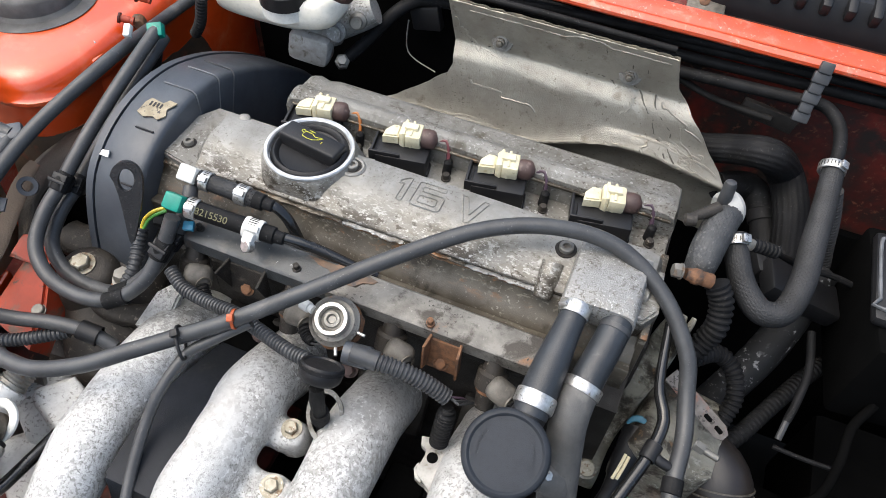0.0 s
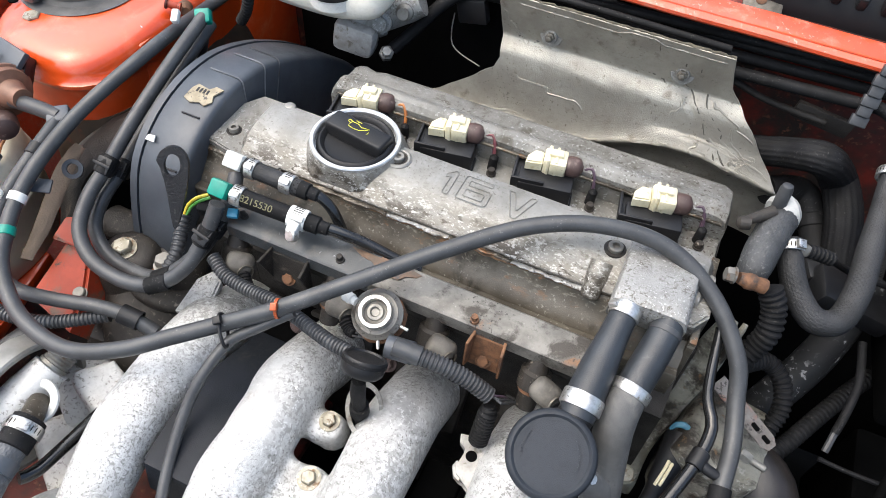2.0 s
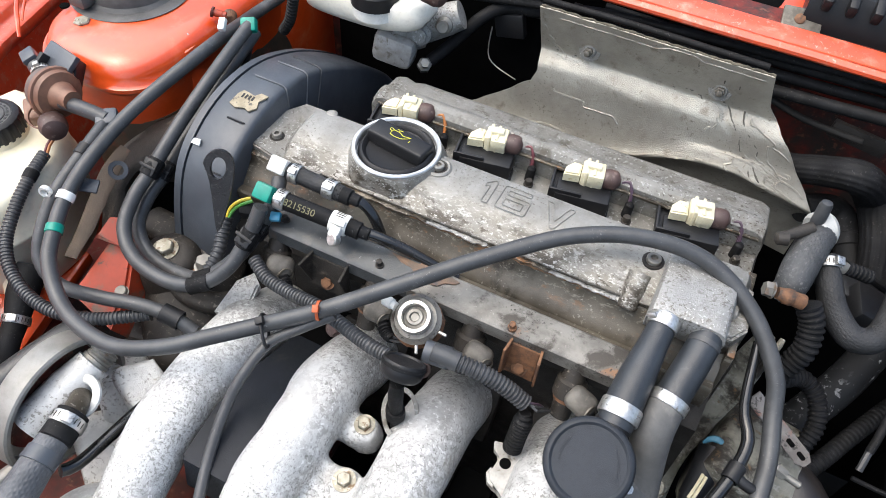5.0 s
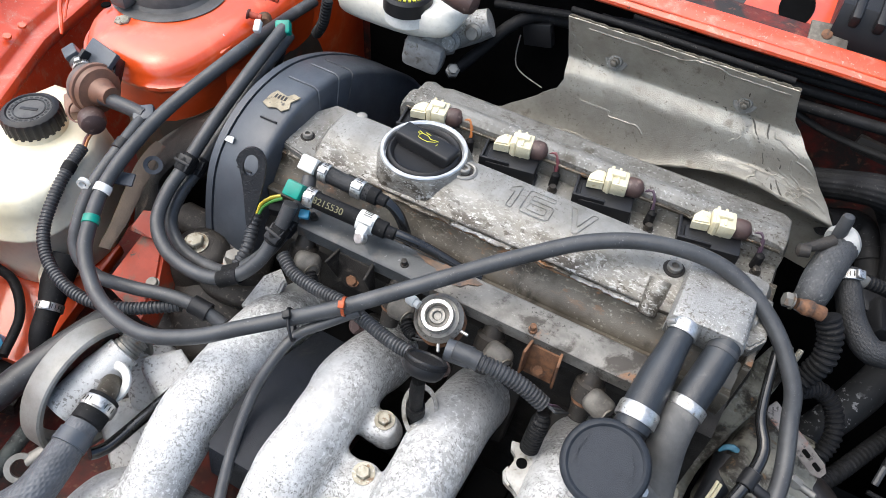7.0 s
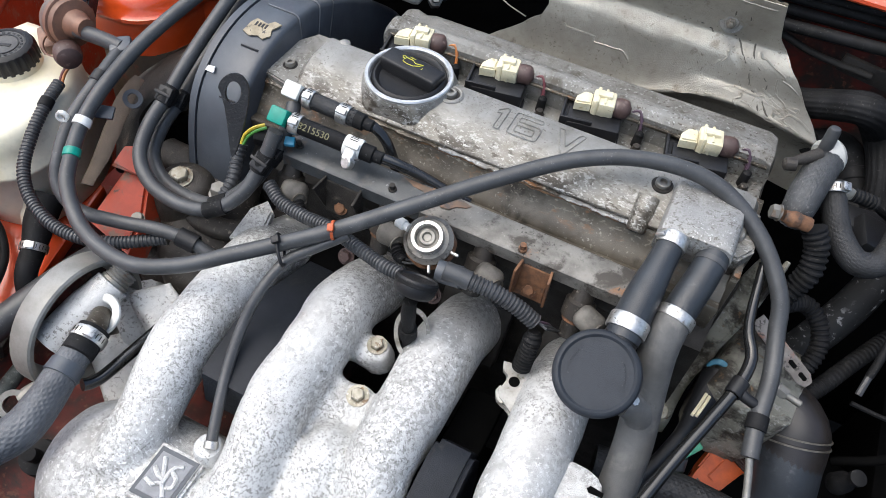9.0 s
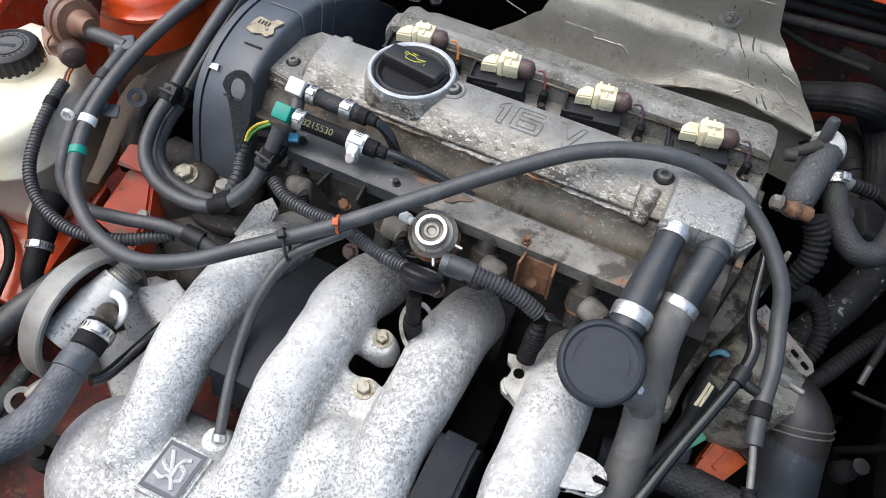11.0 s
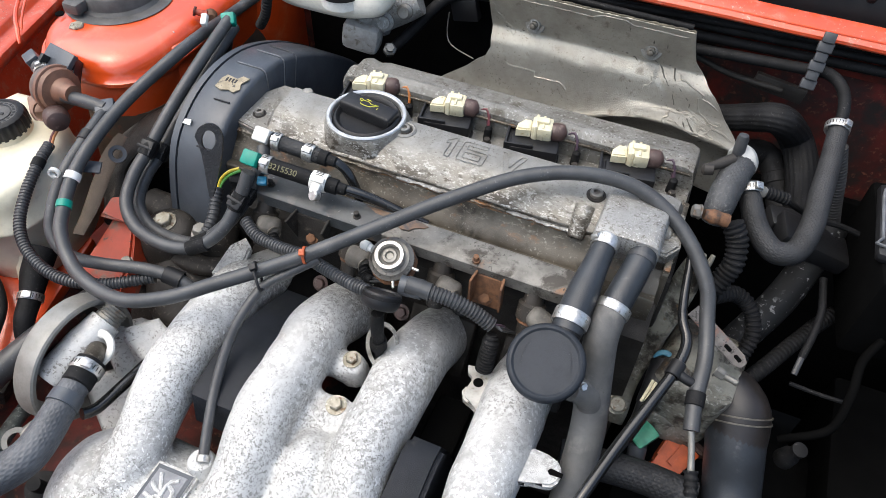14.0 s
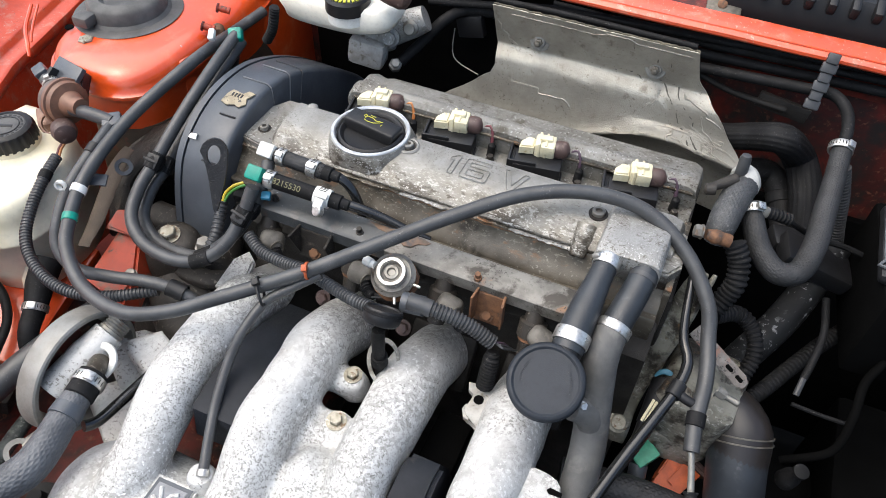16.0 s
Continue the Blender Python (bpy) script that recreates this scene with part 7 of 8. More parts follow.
def breather():
    e = thing("breather_hose_wide", "smooth grey rubber breather hose with steel clamps", "hose", (0.2627, -0.2066, -0.0200))
    p1 = [(0.2668, -0.1262, 0.0052), (0.2664, -0.1330, 0.0036), (0.2645, -0.1530, -0.0025), (0.2625, -0.1760, -0.0100), (0.2608, -0.2000, -0.0185), (0.2602, -0.2120, -0.0235)]
    part("tube", tube(p1, [0.0095, 0.0098, 0.0108, 0.0128, 0.0136, 0.0126], n=28), RUBBER_BLUE, e)
    band(p1[1], Vector(p1[2]) - Vector(p1[0]), 0.0099, 0.010, e, STEEL, tail=False)
    part("clamp_screw", box((0.2578, -0.1335, 0.0098), (0.0075, 0.0085, 0.0045), (-20, -40, -8), bevel=0.0010), STEEL, e)
    band((0.2606, -0.2020, -0.0193), Vector(p1[5]) - Vector(p1[3]), 0.0133, 0.011, e, STEEL, tail=False)
    e = thing("breather_hose_narrow", "grey rubber breather hose running down past the separator", "hose", (0.3047, -0.2738, -0.1700))
    p2 = [(0.2985, -0.1180, 0.0035), (0.2970, -0.1340, -0.0015), (0.2945, -0.1500, -0.0070), (0.2915, -0.1650, -0.0130), (0.2885, -0.1800, -0.0195)]
    part("tube", tube(p2, [0.0112, 0.0116, 0.0120, 0.0122, 0.0122], n=28), RUBBER_BLUE, e)
    collar(e, p2, 1, 0.0121, 0.005, RUBBER_LOOM, "clamp", "thin blackened clamp")
    band((0.2887, -0.1790, -0.0190), Vector(p2[4]) - Vector(p2[2]), 0.0128, 0.008, e, STEEL, tail=False)
    p3 = [(0.2883, -0.1810, -0.0199), (0.2868, -0.1890, -0.0240), (0.2872, -0.2000, -0.0370), (0.2915, -0.2140, -0.0630), (0.2992, -0.2398, -0.1000), (0.3017, -0.2679, -0.1250), (0.3019, -0.2927, -0.1500)]
    part("lower_tube", tube(p3, [0.0132, 0.0138, 0.0138, 0.0142, 0.0148, 0.0150, 0.0150], n=28), DUSTY_HOSE, e, "dusty grey lower hose")
    c = Vector((0.2540, -0.2436, -0.0260))
    ax = (Vector((0.257, -0.52, 0.411)) - c).normalized()
    ax = (ax + Vector((0.02, 0.05, 0.12))).normalized()
    e = thing("oil_separator", "round black plastic oil separator with a raised rim", "separator", c - ax * 0.04)
    part("drum", lathe(c - ax * 0.0306, ax, [(0.0, 0.0188), (0.0034, 0.0256), (0.0136, 0.0282), (0.0153, 0.0305), (0.0204, 0.0308), (0.0221, 0.0296), (0.0229, 0.0305), (0.0281, 0.0307), (0.0298, 0.0296), (0.0308, 0.0282), (0.0311, 0.0266), (0.0302, 0.0252), (0.0298, 0.0248), (0.0298, 0.0009)], 64), DRUM, e)
    m = plane_of(c - ax * 0.0008, (1, 0, 0), ax)
    for a0 in (-0.1, 2.6):
        for k in range(9):
            a = a0 + k * 0.11
            q = m @ Vector((0.0195 * math.cos(a), 0.0195 * math.sin(a), 0))
            bm = box((0, 0, 0), (0.0016, 0.0030, 0.0005), bevel=0)
            bmesh.ops.transform(bm, matrix=m @ pose(0.0195 * math.cos(a), 0.0195 * math.sin(a), 0, 0, 0, math.degrees(a)), verts=bm.verts)
            part("bar", bm, DRUM, e)
    part("neck", lathe((0.2604, -0.2080, -0.0220), c - ax * 0.02 - Vector((0.2604, -0.2080, -0.0220)), [(0, 0.0125), (0.005, 0.0130), (0.010, 0.0125)], 24), PLASTIC, e)
    part("outlet", tube([c - ax * 0.026 + Vector((0.024, -0.004, -0.012)), (0.2893, -0.2298, -0.0700), (0.2979, -0.2311, -0.0880)], [0.010, 0.012, 0.012], n=20), DUSTY_HOSE, e)
    bolt(e, (0.2852, -0.2337, -0.0560), (0.4, -0.5, 0.7), 0.003, 0.004, STEEL, 1.3)


fuel_rail()
regulator()
injectors()
loom_cap()
black_covers()
breather()


# ---------------------------------------------------------------- gearbox side of the bay
HOUSING = mat("dusty olive casting", (0.27, 0.258, 0.210), (0.140, 0.132, 0.105), rough=0.55, metal=0.2, scale=40, bump=0.7, bscale=900,
              spots=(((0.36, 0.35, 0.31), 240, 0.54, 0.60, 24), ((0.035, 0.029, 0.022), 45, 0.48, 0.62), ((0.16, 0.10, 0.05), 90, 0.60, 0.70)))
HEATER_BRAID = mat("dusty braided rubber", (0.052, 0.054, 0.056), (0.028, 0.029, 0.030), rough=0.5, scale=60, bump=0.5, bscale=1500, spots=(((0.13, 0.13, 0.125), 420, 0.56, 0.62, 40),))


def thermostat_hoses():
    e = thing("thermostat_tee", "pale grey plastic coolant tee with a steel clamp", "fitting", (0.36, -0.01, -0.02))
    c = Vector((0.358, -0.008, 0.010))
    part("ring", lathe((0.3597, 0.0208, 0.0060), Vector((-0.45, -0.35, -0.1)), [(-0.004, 0.011), (0, 0.0150), (0.010, 0.0150), (0.012, 0.0140), (0.014, 0.012)], 28), mat("pale grey plastic", (0.42, 0.42, 0.40), (0.30, 0.30, 0.28), rough=0.5, scale=80), e)
    part("spigot", lathe((0.3491, 0.0128, 0.0140), (-0.05, 0.12, 1), [(0, 0.0056), (0.018, 0.0052), (0.021, 0.0042), (0.022, 0.002)], 20), RUBBER_LOOM, e)
    part("lever", tube([(0.3268, -0.0137, 0.0120), (0.3369, -0.0055, 0.0140), (0.3462, 0.0035, 0.0150)], [0.0036, 0.0048, 0.0056], n=10), MOUNT_IRON, e, "grey clamp lever")
    part("tip", lathe((0.3282, -0.0143, 0.0110), (-0.8, -0.2, -0.1), [(-0.004, 0.0055), (0.004, 0.0055), (0.006, 0.003)], 10), MOUNT_IRON, e)
    p = [(0.3560, 0.0120, 0.0040), (0.3521, -0.0030, 0.0040), (0.3482, -0.0245, -0.0010), (0.3472, -0.0345, -0.0060), (0.3466, -0.0400, -0.0110), (0.3464, -0.0430, -0.0200)]
    h = hose("heater_hose", p, [0.0128, 0.0132, 0.0132, 0.0128, 0.0120, 0.0112], HEATER_BRAID, "short fat braided coolant hose", braid=36)
    p = [(0.3682, 0.0021, -0.0060), (0.3744, -0.0167, -0.0140), (0.3866, -0.0333, -0.0260), (0.4044, -0.0447, -0.0340), (0.4220, -0.0365, -0.0340), (0.4301, -0.0091, -0.0260), (0.4321, 0.0287, -0.0160), (0.4337, 0.0663, -0.0040), (0.4339, 0.1007, 0.0080)]
    h = thing("heater_return_hose", "braided black heater hose looping up to the bulkhead pipe", "hose", p[3])
    part("tube", tube(p, [0.0094, 0.0098, 0.0102, 0.0104, 0.0104, 0.0104, 0.0102, 0.0096, 0.0090], braid=30), BRAID, h)
    band((0.3693, -0.0048, -0.0080), Vector(p[1]) - Vector(p[0]), 0.0106, 0.008, h, STEEL)
    band((0.4328, 0.1012, 0.0080), Vector(p[8]) - Vector(p[6]), 0.0100, 0.008, h, STEEL)
    part("screw", lathe((0.3795, -0.0053, -0.0040), (0.3, -0.8, 0.4), [(0, 0.005), (0.003, 0.005), (0.004, 0.003)], 16), STEEL_DULL, h)
    part("worm", tube([(0.3817, -0.0040, -0.0050), (0.3932, -0.0009, -0.0080), (0.4032, 0.0026, -0.0120)], 0.006, n=10, corr=0.0035), RUBBER_DARK, h)
    p = [(0.4337, 0.1035, 0.0080), (0.4338, 0.1203, 0.0180), (0.4290, 0.1440, 0.0240), (0.4145, 0.1600, 0.0273), (0.3910, 0.1650, 0.0238), (0.3418, 0.1700, 0.0184), (0.2778, 0.1750, 0.0123), (0.2094, 0.1800, 0.0066)]
    e = hose("heater_pipe", p, 0.0058, RUBBER_DARK, "dark steel heater pipe along the bulkhead", "pipe", n=14)
    e = thing("pipe_clip", "grey plastic pipe clip with a toothed strap", "clip", (0.4008, 0.1550, 0.0146))
    d = Vector((0.3998, 0.1600, 0.0642)) - Vector((0.3982, 0.1500, 0.0171))
    for k in range(6):
        q = Vector((0.3979, 0.1480, 0.0183)) + d * (k / 5)
        bm = box((0, 0, 0), (0.0145 if k % 2 == 0 else 0.0115, 0.010, 0.007), bevel=0.0012)
        bmesh.ops.transform(bm, matrix=plane_of(q, (1, -0.1, 0), (0, -0.8, 0.5)), verts=bm.verts)
        part("tooth", bm, RUBBER_LOOM, e)


def bulkhead_pipes():
    p = [(0.4380, 0.080, 0.003), (0.4500, 0.080, -0.029), (0.4600, 0.080, -0.064), (0.4690, 0.080, -0.094), (0.4730, 0.078, -0.125)]
    e = hose("sleeved_pipe", p, 0.0075, BRAID, "black pipe in a ribbed sleeve behind the heater hose", "pipe", corr=0.0036, n=16)
    part("bare_end", tube(p[3:], 0.0088, n=16), RUBBER_LOOM, e)
    for a, b, c, r in (((0.0737, 0.2000, 0.0205), (0.2787, 0.2000, 0.0143), (0.5036, 0.2000, 0.0208), 0.0055), ((0.1056, 0.2050, 0.0285), (0.2872, 0.2050, 0.0243), (0.4993, 0.2050, 0.0299), 0.0045), ((-0.0407, 0.1800, 0.0101), (0.1235, 0.1900, 0.0319), (0.4745, 0.2050, 0.0392), 0.0045)):
        hose("brake_pipe", [a, tuple((Vector(a) + Vector(b)) / 2), b, tuple((Vector(b) + Vector(c)) / 2), c], r, RUBBER_DARK, "dusty black brake pipe along the bulkhead", "pipe", n=10)
    hose("scuttle_seal", [(0.0503, 0.1650, 0.0405), (0.1299, 0.1650, 0.0421), (0.2118, 0.1650, 0.0413), (0.2748, 0.1650, 0.0406)], 0.0035, RUBBER_DARK, "black cable tucked behind the heat shield", "cable", n=10)
    e = thing("steel_stay", "thin dark steel stay on the bulkhead", "stay", (0.3597, 0.1900, -0.0253))
    part("rod", tube([(0.2828, 0.1800, 0.0021), (0.3261, 0.1800, -0.0105), (0.3813, 0.1800, -0.0155)], 0.0035, n=10), BLOCK, e)
    part("plate", box((0.3780, 0.1850, -0.0161), (0.055, 0.006, 0.018), (0, 8, 0), bevel=0.001), BLOCK, e)
    hose("demister_cable", [(0.3934, 0.0038, -0.0100), (0.4356, 0.0339, -0.0500), (0.4700, 0.0438, -0.0600), (0.5050, 0.0457, -0.0700)], 0.003, RUBBER_DARK, "thin black cable by the bulkhead", "cable", n=8)


def coolant_hoses():
    p = [(0.3046, 0.1450, -0.0486), (0.3334, 0.1420, -0.0402), (0.3599, 0.1350, -0.0265), (0.3845, 0.1200, -0.0112), (0.4118, 0.1481, -0.0500), (0.4248, 0.1131, -0.0600), (0.4342, 0.0895, -0.0850), (0.4415, 0.0647, -0.1100)]
    e = hose("coolant_hose", p, [0.0140, 0.0140, 0.0145, 0.0155, 0.0165, 0.0165, 0.0165, 0.0160], RUBBER_DARK, "wide ribbed black coolant hose turning down", n=72, ridge=18)
    part("clip", box((0.4271, 0.0576, -0.0850), (0.050, 0.030, 0.016), (0, 10, 15), bevel=0.004), PLASTIC, e, "black plastic hose clip")
    p = [(0.3544, 0.1250, -0.0691), (0.3871, 0.1450, -0.0750), (0.4054, 0.1283, -0.0850), (0.4179, 0.0978, -0.1000), (0.4318, 0.0699, -0.1200)]
    e = hose("coolant_hose", p, 0.0140, RUBBER_DARK, "black coolant hose behind the wider one", n=22)
    part("cuff", lathe(Vector(p[2]), Vector(p[3]) - Vector(p[2]), [(0, 0.0142), (0.001, 0.0152), (0.012, 0.0152), (0.013, 0.0142)], 24), RUBBER_DARK, e)
    p = [(0.4686, 0.0734, -0.0900), (0.4536, 0.0267, -0.1100), (0.4374, -0.0115, -0.1300), (0.4157, -0.0478, -0.1500), (0.4014, -0.0694, -0.1650)]
    e = hose("bottom_hose", p, [0.0156, 0.016, 0.0164, 0.0164, 0.016], mat("scuffed black rubber", (0.013, 0.0135, 0.014), (0.009, 0.009, 0.0095), rough=0.6, scale=40, spec=0.2, spots=(((0.20, 0.20, 0.20), 170, 0.58, 0.64, 26),)), "scuffed black bottom hose with chalky marks", n=24)
    part("clip", box((0.4486, 0.0379, -0.0850), (0.075, 0.040, 0.020), (0, 20, 10), bevel=0.004), PLASTIC, e)
    p = [(0.3608, -0.0558, -0.0060), (0.3694, -0.0618, -0.0180), (0.3731, -0.0723, -0.0340), (0.3696, -0.0790, -0.0480), (0.3637, -0.0876, -0.0600)]
    e = thing("corrugated_hose", "black corrugated hose from a rusty union", "hose", p[-1])
    part("tube", tube(p, 0.0098, n=20, corr=0.0048), RUBBER_DARK, e)
    part("union", rough_up(lathe((0.3350, -0.0640, 0.0030), Vector((0.3600, -0.0588, -0.0020)) - Vector((0.3328, -0.0645, 0.0040)), [(0, 0.0045), (0.005, 0.0052), (0.007, 0.0066), (0.012, 0.0064), (0.013, 0.0056), (0.020, 0.0062), (0.022, 0.0056)], 20), 0.0008, 200), RUST, e, "rusty steel union")
    bolt(e, (0.3317, -0.0653, 0.0050), (-0.9, -0.2, 0.1), 0.006, 0.007, STEEL_DULL, 1.1)
    p = [(0.3671, -0.0819, -0.0750), (0.3888, -0.0606, -0.0850), (0.4066, -0.0652, -0.0950), (0.4148, -0.0815, -0.1100), (0.4108, -0.0987, -0.1250)]
    hose("corrugated_conduit", p, 0.0080, RUBBER_DARK, "black corrugated conduit bent round the elbow", "conduit", corr=0.0044, n=16)
    p = [(0.4180, -0.1130, -0.1520), (0.4369, -0.0846, -0.1500), (0.4591, -0.0461, -0.1500), (0.4826, -0.0070, -0.1500), (0.5076, 0.0295, -0.1500)]
    hose("corrugated_conduit", p, 0.0080, RUBBER_DARK, "black corrugated conduit in shadow", "conduit", corr=0.0050, n=16)
    p = [(0.4684, 0.0087, -0.1000), (0.4728, -0.0262, -0.1100), (0.4688, -0.0561, -0.1200), (0.4658, -0.0712, -0.1300)]
    e = hose("thin_pipe", p, 0.0038, RUBBER_DARK, "thin grey pipe with a narrow end", "pipe", n=10)
    part("end", tube([p[-1], (0.4637, -0.0857, -0.1400)], 0.003, n=8), RUBBER_LOOM, e)
    hose("thin_pipe", [(0.4664, -0.0816, -0.1600), (0.4925, -0.0830, -0.1600), (0.5229, -0.0822, -0.1600)], 0.0022, RUBBER_DARK, "thin dark pipe in shadow", "pipe", n=8)
    p = [(0.5244, -0.0450, -0.1000), (0.5152, -0.0620, -0.1200), (0.5149, -0.0883, -0.1400), (0.5087, -0.1116, -0.1700), (0.4743, -0.1206, -0.2000)]
    hose("battery_cable", p, 0.0042, SHADOW_BLACK, "black cable hanging in shadow", "cable", n=10)
    e = thing("gearbox_breather", "dull steel gearbox breather", "breather", (0.4807, -0.1398, -0.2000))
    part("cap", lathe((0.4807, -0.1398, -0.2000), (0.1, -0.2, 1), [(0, 0.010), (0.015, 0.009), (0.02, 0.005), (0.030, 0.004), (0.031, 0.007), (0.036, 0.007), (0.037, 0.004)], 24), RUBBER_DARK, e)


def intake_duct():
    p = [(0.3590, -0.1085, -0.1680), (0.3890, -0.1150, -0.1560), (0.4114, -0.1265, -0.1500), (0.4243, -0.1400, -0.1550), (0.4310, -0.1630, -0.1750), (0.4388, -0.1831, -0.2000), (0.4464, -0.2115, -0.2200)]
    e = thing("coolant_elbow", "black plastic coolant elbow with a wire clip", "elbow", p[-1])
    part("tube", tube(p[:5], [0.0200, 0.0250, 0.0279, 0.0293, 0.0265], n=32), mat("brown-black plastic", (0.024, 0.020, 0.018), (0.015, 0.013, 0.012), rough=0.38, scale=40, bump=0.2), e)
    part("hose", tube(p[3:], [0.0279, 0.027, 0.0266, 0.0261], n=32), RUBBER_BLUE, e)
    d = Vector(p[4]) - Vector(p[3])
    for s in (-0.002, 0.004):
        part("clip", lathe(Vector(p[3]) + d.normalized() * s, d, [(0, 0.0292), (0.0, 0.0303), (0.0013, 0.0303), (0.0013, 0.0292)], 40), RUST_GREY, e, "steel wire clip")
    bolt(e, (0.3874, -0.1434, -0.0980), (0.75, -0.25, 0.0), 0.005, 0.009, STEEL_DULL, 1.2)
    part("stud", lathe((0.3875, -0.1440, -0.0980), (0.95, -0.2, -0.05), [(0, 0.003), (0.020, 0.003), (0.021, 0.002)], 10), STEEL_DULL, e)


def cast_bracket():
    e = thing("cast_bracket", "oily cast bracket on the end of the head", "bracket", (0.32, -0.17, -0.2))
    p = [(0.3440, -0.0760, -0.030), (0.3416, -0.0855, -0.040), (0.3357, -0.1002, -0.085), (0.3275, -0.1118, -0.130), (0.3190, -0.1310, -0.165), (0.3197, -0.1509, -0.192), (0.3205, -0.1600, -0.210)]
    part("arm", rough_up(tube(p, [0.006, 0.009, 0.012, 0.014, 0.0135, 0.0125, 0.010], n=16, flat=0.42), 0.0012, 70), HOUSING, e)
    part("rib", rough_up(tube([Vector(q) + Vector((0.010, -0.003, 0.003)) for q in p[:5]], [0.002, 0.003, 0.0035, 0.003, 0.002], n=8), 0.0006, 90), HOUSING, e)
    bolt(e, (0.3197, -0.1540, -0.188), (0.1, -0.5, 0.85), 0.0078, 0.006, BRASS, 1.3, hexa=False)
    bolt(e, (0.3230, -0.0960, -0.182), (0.1, -0.5, 0.85), 0.0065, 0.008, STRAP_STEEL, 1.3, hexa=False)
    part("end_plate", box((0.3225, -0.086, -0.078), (0.010, 0.05, 0.07), (0, 0, 0), bevel=0.003), BLOCK, e)
    e = thing("thermostat_housing", "dusty cast thermostat housing", "housing", (0.37, -0.13, -0.2))
    bm = box((0.377, -0.120, -0.158), (0.070, 0.082, 0.085), (0, 4, -8), bevel=0.012, seg=3)
    part("body", rough_up(bm, 0.004, 70), HOUSING, e)
    bm = box((0.3740, -0.1420, -0.1950), (0.056, 0.035, 0.04), (0, 6, 6), bevel=0.008)
    part("base", rough_up(bm, 0.003, 80), HOUSING, e)
    e = thing("steel_strap", "slotted steel strap with worn plating", "bracket", (0.3934, -0.1191, -0.0950))
    m = plane_of((0.3855, -0.1165, -0.0900), Vector((0.4044, -0.1310, -0.0900)) - Vector((0.3620, -0.1081, -0.0800)), (0.1, -0.45, 0.9))
    part("strap", slab([(-0.036, -0.0065), (0.022, -0.0070), (0.028, -0.0035), (0.028, 0.0035), (0.022, 0.0070), (-0.036, 0.0070)], m, 0.002, 0.0005), STRAP_STEEL, e)
    for x in (0.008, 0.020):
        part("hole", slab([(x - 0.003, -0.0019), (x + 0.003, -0.0019), (x + 0.004, 0), (x + 0.003, 0.0019), (x - 0.003, 0.0019), (x - 0.004, 0)], m @ Matrix.Translation((0, 0, 0.0012)), 0.0012, 0), SHADOW_BLACK, e)


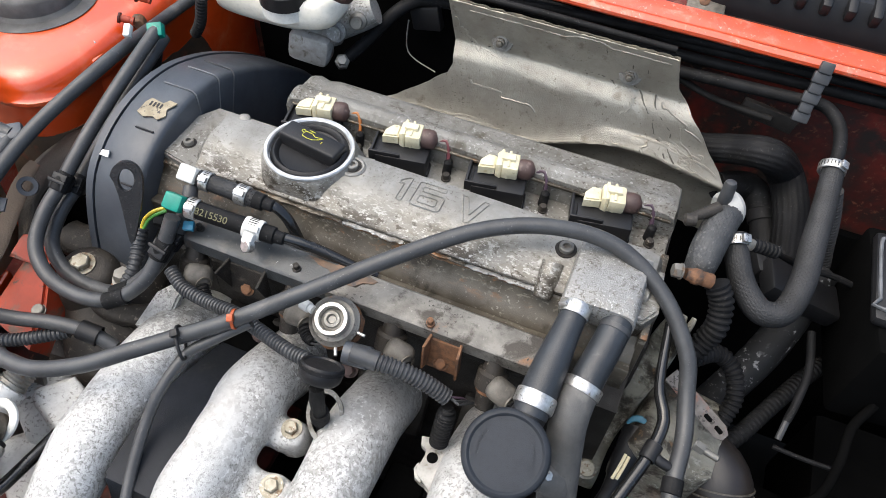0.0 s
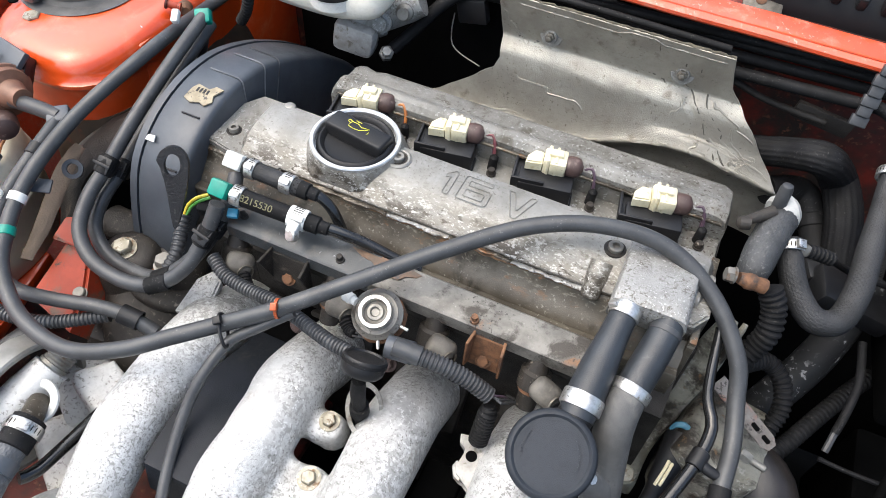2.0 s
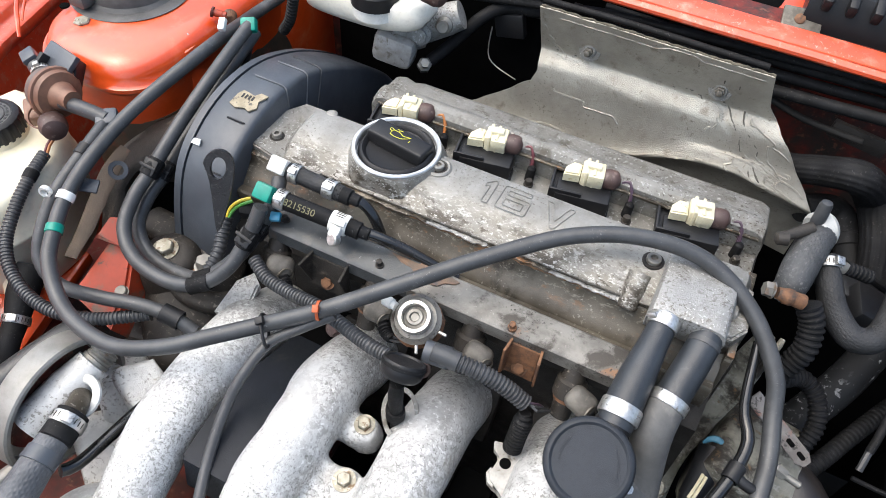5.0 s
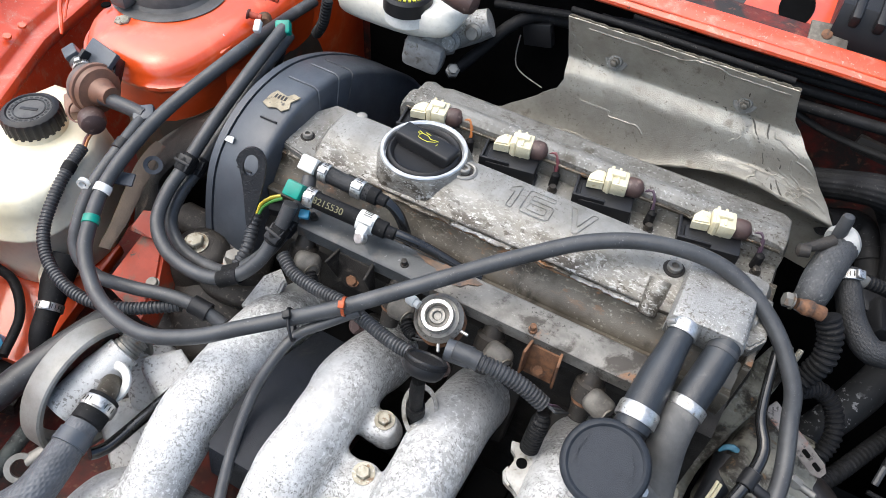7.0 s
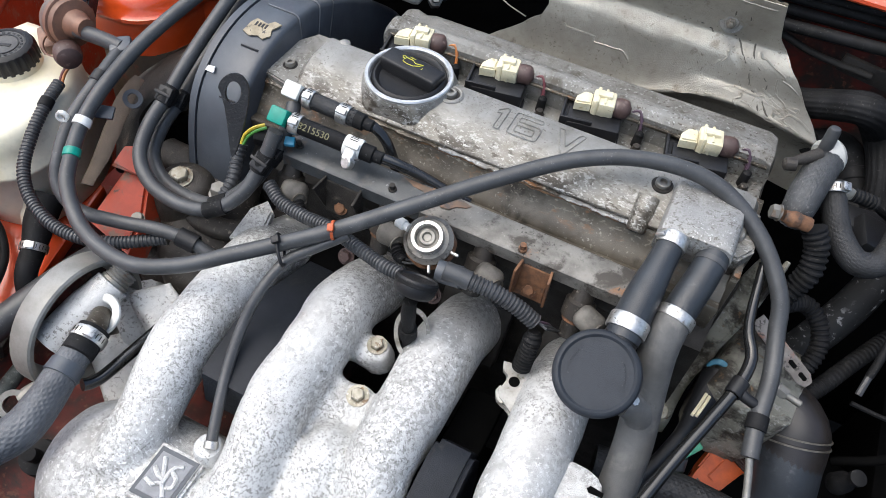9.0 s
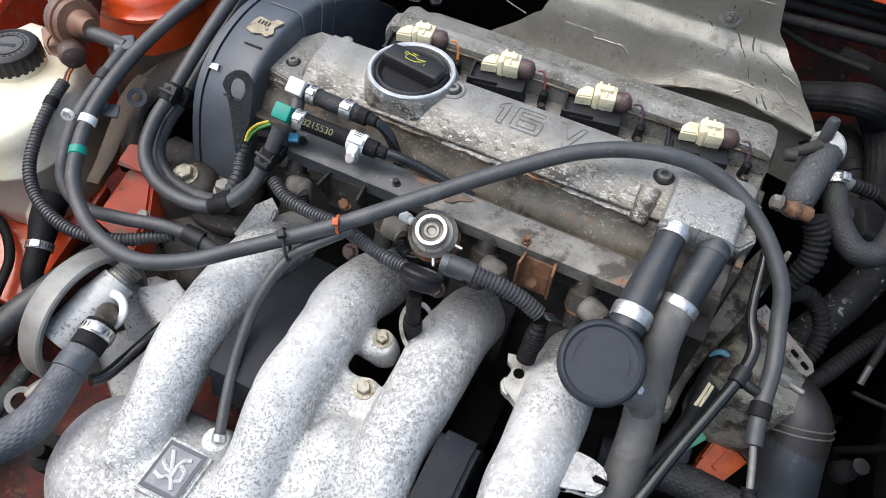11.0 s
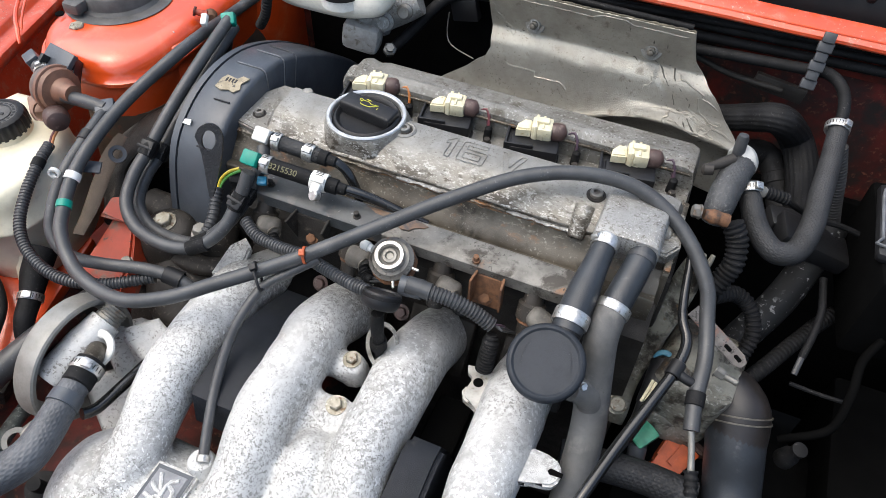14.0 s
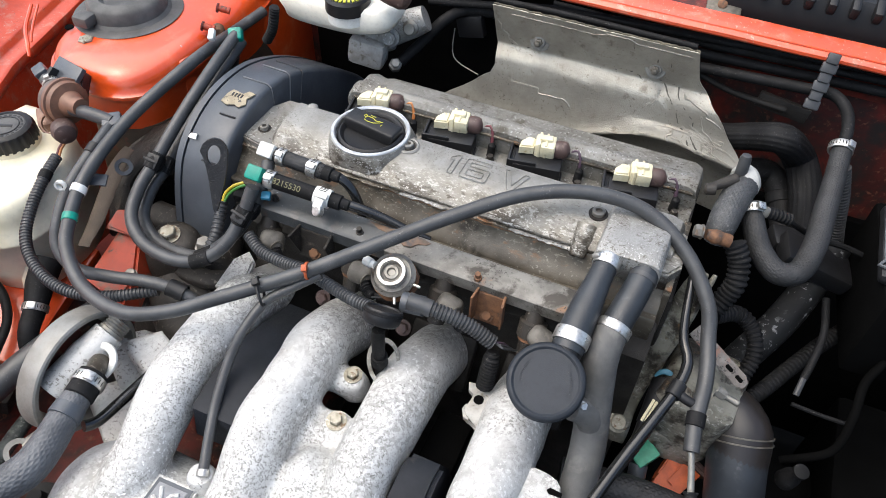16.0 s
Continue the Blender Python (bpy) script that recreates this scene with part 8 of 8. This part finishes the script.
def sensors():
    e = thing("coolant_sensor", "black sensor plug with a blue lock and cut wires", "sensor", (0.3451, -0.1502, -0.1300))
    part("body", tube([(0.3470, -0.1330, -0.1290), (0.3460, -0.1500, -0.1340), (0.3420, -0.1700, -0.1500)], [0.0125, 0.0120, 0.009], n=18), PLASTIC, e)
    part("lock", tube([(0.3365, -0.1335, -0.1225), (0.3400, -0.1300, -0.1180), (0.3455, -0.1290, -0.1160), (0.3510, -0.1310, -0.1175), (0.3555, -0.1355, -0.1220)], [0.0014, 0.0026, 0.0030, 0.0026, 0.0014], n=8, step=0.003, flat=0.8), mat("faded blue plastic", (0.06, 0.20, 0.28), (0.04, 0.13, 0.19), rough=0.5, scale=90, bump=0.1), e, "faded blue locking ring")
    part("wire", tube([(0.3350, -0.1905, -0.1130), (0.3380, -0.1790, -0.1090), (0.3400, -0.1690, -0.1080)], 0.0014, n=7), CREAM, e)
    part("wire", tube([(0.3385, -0.1890, -0.1140), (0.3412, -0.1785, -0.1100), (0.3430, -0.1695, -0.1090)], 0.0014, n=7), CREAM, e)
    part("lead", tube([(0.3425, -0.1690, -0.1480), (0.3398, -0.1826, -0.1600), (0.3320, -0.2030, -0.1750), (0.3220, -0.2241, -0.1900)], [0.0085, 0.0065, 0.0060, 0.0060], n=12), PLASTIC, e)
    e = thing("green_plug", "green plastic sensor plug on a grey stem", "plug", (0.3535, -0.1855, -0.2000))
    part("body", box((0.3525, -0.1690, -0.2000), (0.019, 0.024, 0.014), (25, 10, -35), bevel=0.0015), mat("pale green plastic", (0.06, 0.33, 0.19), rough=0.45, scale=80), e)
    part("stem", lathe((0.3510, -0.1800, -0.2100), (0.1, -0.7, -0.6), [(-0.004, 0.009), (0.008, 0.009), (0.010, 0.007), (0.022, 0.006)], 20), PLASTIC_GREY, e)
    e = thing("orange_plug", "orange plastic electrical plug", "plug", (0.3872, -0.1789, -0.2200))
    m = plane_of((0.3848, -0.1735, -0.2180), Vector((0.3776, -0.1937, -0.2200)) - Vector((0.3921, -0.1537, -0.2200)), (0.15, -0.35, 0.92))
    part("body", slab([(-0.022, -0.017), (0.006, -0.014), (0.010, -0.011), (0.026, -0.011), (0.026, 0.011), (0.010, 0.011), (0.006, 0.014), (-0.022, 0.017)], m @ Matrix.Translation((0, 0, -0.010)), 0.014, 0.0015), ORANGE, e)
    part("rib", slab([(-0.019, -0.003), (0.006, -0.003), (0.006, 0.003), (-0.019, 0.003)], m @ Matrix.Translation((0, 0, 0.0042)), 0.002, 0.0005), ORANGE, e)
    part("collar", slab([(-0.031, -0.021), (-0.023, -0.021), (-0.023, 0.021), (-0.031, 0.021)], m @ Matrix.Translation((0, 0, -0.014)), 0.020, 0.003), BROWN, e)
    for dy in (-0.006, 0.0, 0.006):
        part("slot", slab([(0.014, dy - 0.0016), (0.023, dy - 0.0016), (0.023, dy + 0.0016), (0.014, dy + 0.0016)], m @ Matrix.Translation((0, 0, 0.0042)), 0.0006, 0), BROWN, e)
    p = [(0.3360, -0.0966, -0.0200), (0.3411, -0.1269, -0.0400), (0.3455, -0.1408, -0.0500), (0.3537, -0.1582, -0.0560), (0.3506, -0.1835, -0.0620), (0.3397, -0.2162, -0.0700), (0.3257, -0.2558, -0.0800), (0.3122, -0.2995, -0.0900), (0.3054, -0.3224, -0.1000)]
    e = thing("throttle_cable", "shiny black throttle cable with a plastic clip", "cable", p[-1])
    part("tube", tube(p, [0.0035, 0.0039, 0.0043, 0.0048, 0.0048, 0.0047, 0.0047, 0.0047, 0.0047], n=14), GLOSS_BLACK, e)
    collar(e, p, 4, 0.0066, 0.014, PLASTIC, "clip")
    part("link", tube([p[4], (0.3586, -0.1872, -0.0640), (0.3680, -0.1880, -0.0660)], 0.0042, n=10), PLASTIC, e)
    p = [(0.2831, -0.2221, -0.2000), (0.3236, -0.2158, -0.2000), (0.3639, -0.2122, -0.2000), (0.4093, -0.2137, -0.2000)]
    hose("braided_loom", p, 0.015, BRAID, "black braided cable loom under the hoses", "loom", braid=30)
    e = thing("cable_tie_mount", "black cable tie through the manifold ear", "cable tie", (0.2898, -0.2770, -0.1300))
    part("tie", box((0.2861, -0.2720, -0.1320), (0.020, 0.006, 0.005), (10, 0, -15), bevel=0.001), PLASTIC, e)
    part("tail", tube([(0.2911, -0.2730, -0.1320), (0.3001, -0.2776, -0.1400), (0.3105, -0.2834, -0.1500)], 0.0035, n=8), PLASTIC, e)


def battery_side():
    e = thing("fuse_box", "black plastic fuse box with a pale edged lid", "fuse box", (0.5474, 0.1135, -0.1200))
    c = Vector((0.5119, 0.0255, -0.0300))
    # near-black body holds the shade at this edge of the bay
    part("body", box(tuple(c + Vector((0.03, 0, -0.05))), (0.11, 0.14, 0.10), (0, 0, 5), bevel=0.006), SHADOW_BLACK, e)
    part("lid", box(tuple(c + Vector((0.03, 0, 0.004))), (0.115, 0.100, 0.012), (0, 0, 0), bevel=0.005), PLASTIC, e)
    rim = [c + Vector(q) for q in ((-0.022, 0.040, 0.011), (-0.024, 0.030, 0.011), (-0.024, -0.030, 0.011), (-0.022, -0.040, 0.011), (0.08, -0.042, 0.011))]
    part("lid_edge", tube(rim, 0.0016, n=8), RIB_GREY, e, "pale lid edge")
    # tray and gearbox are coloured near-black for the deep shade around them
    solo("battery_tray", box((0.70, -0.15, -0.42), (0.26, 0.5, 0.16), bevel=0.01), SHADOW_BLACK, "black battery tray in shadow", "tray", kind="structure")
    solo("gearbox", box((0.46, -0.16, -0.50), (0.26, 0.36, 0.22), (0, 6, 0), bevel=0.03), SHADOW_BLACK, "shade-black gearbox casing under the hoses", "gearbox")
    # added sheet that puts shade on the lower bulkhead
    solo("bulkhead_shade_sheet", box((0.52, 0.228, -0.40), (0.7, 0.012, 0.46), bevel=0.004), SHADOW_BLACK, "near-black sheet added low on the bulkhead for shade", "mat", kind="structure")


thermostat_hoses()
bulkhead_pipes()
coolant_hoses()
intake_duct()
cast_bracket()
sensors()
battery_side()
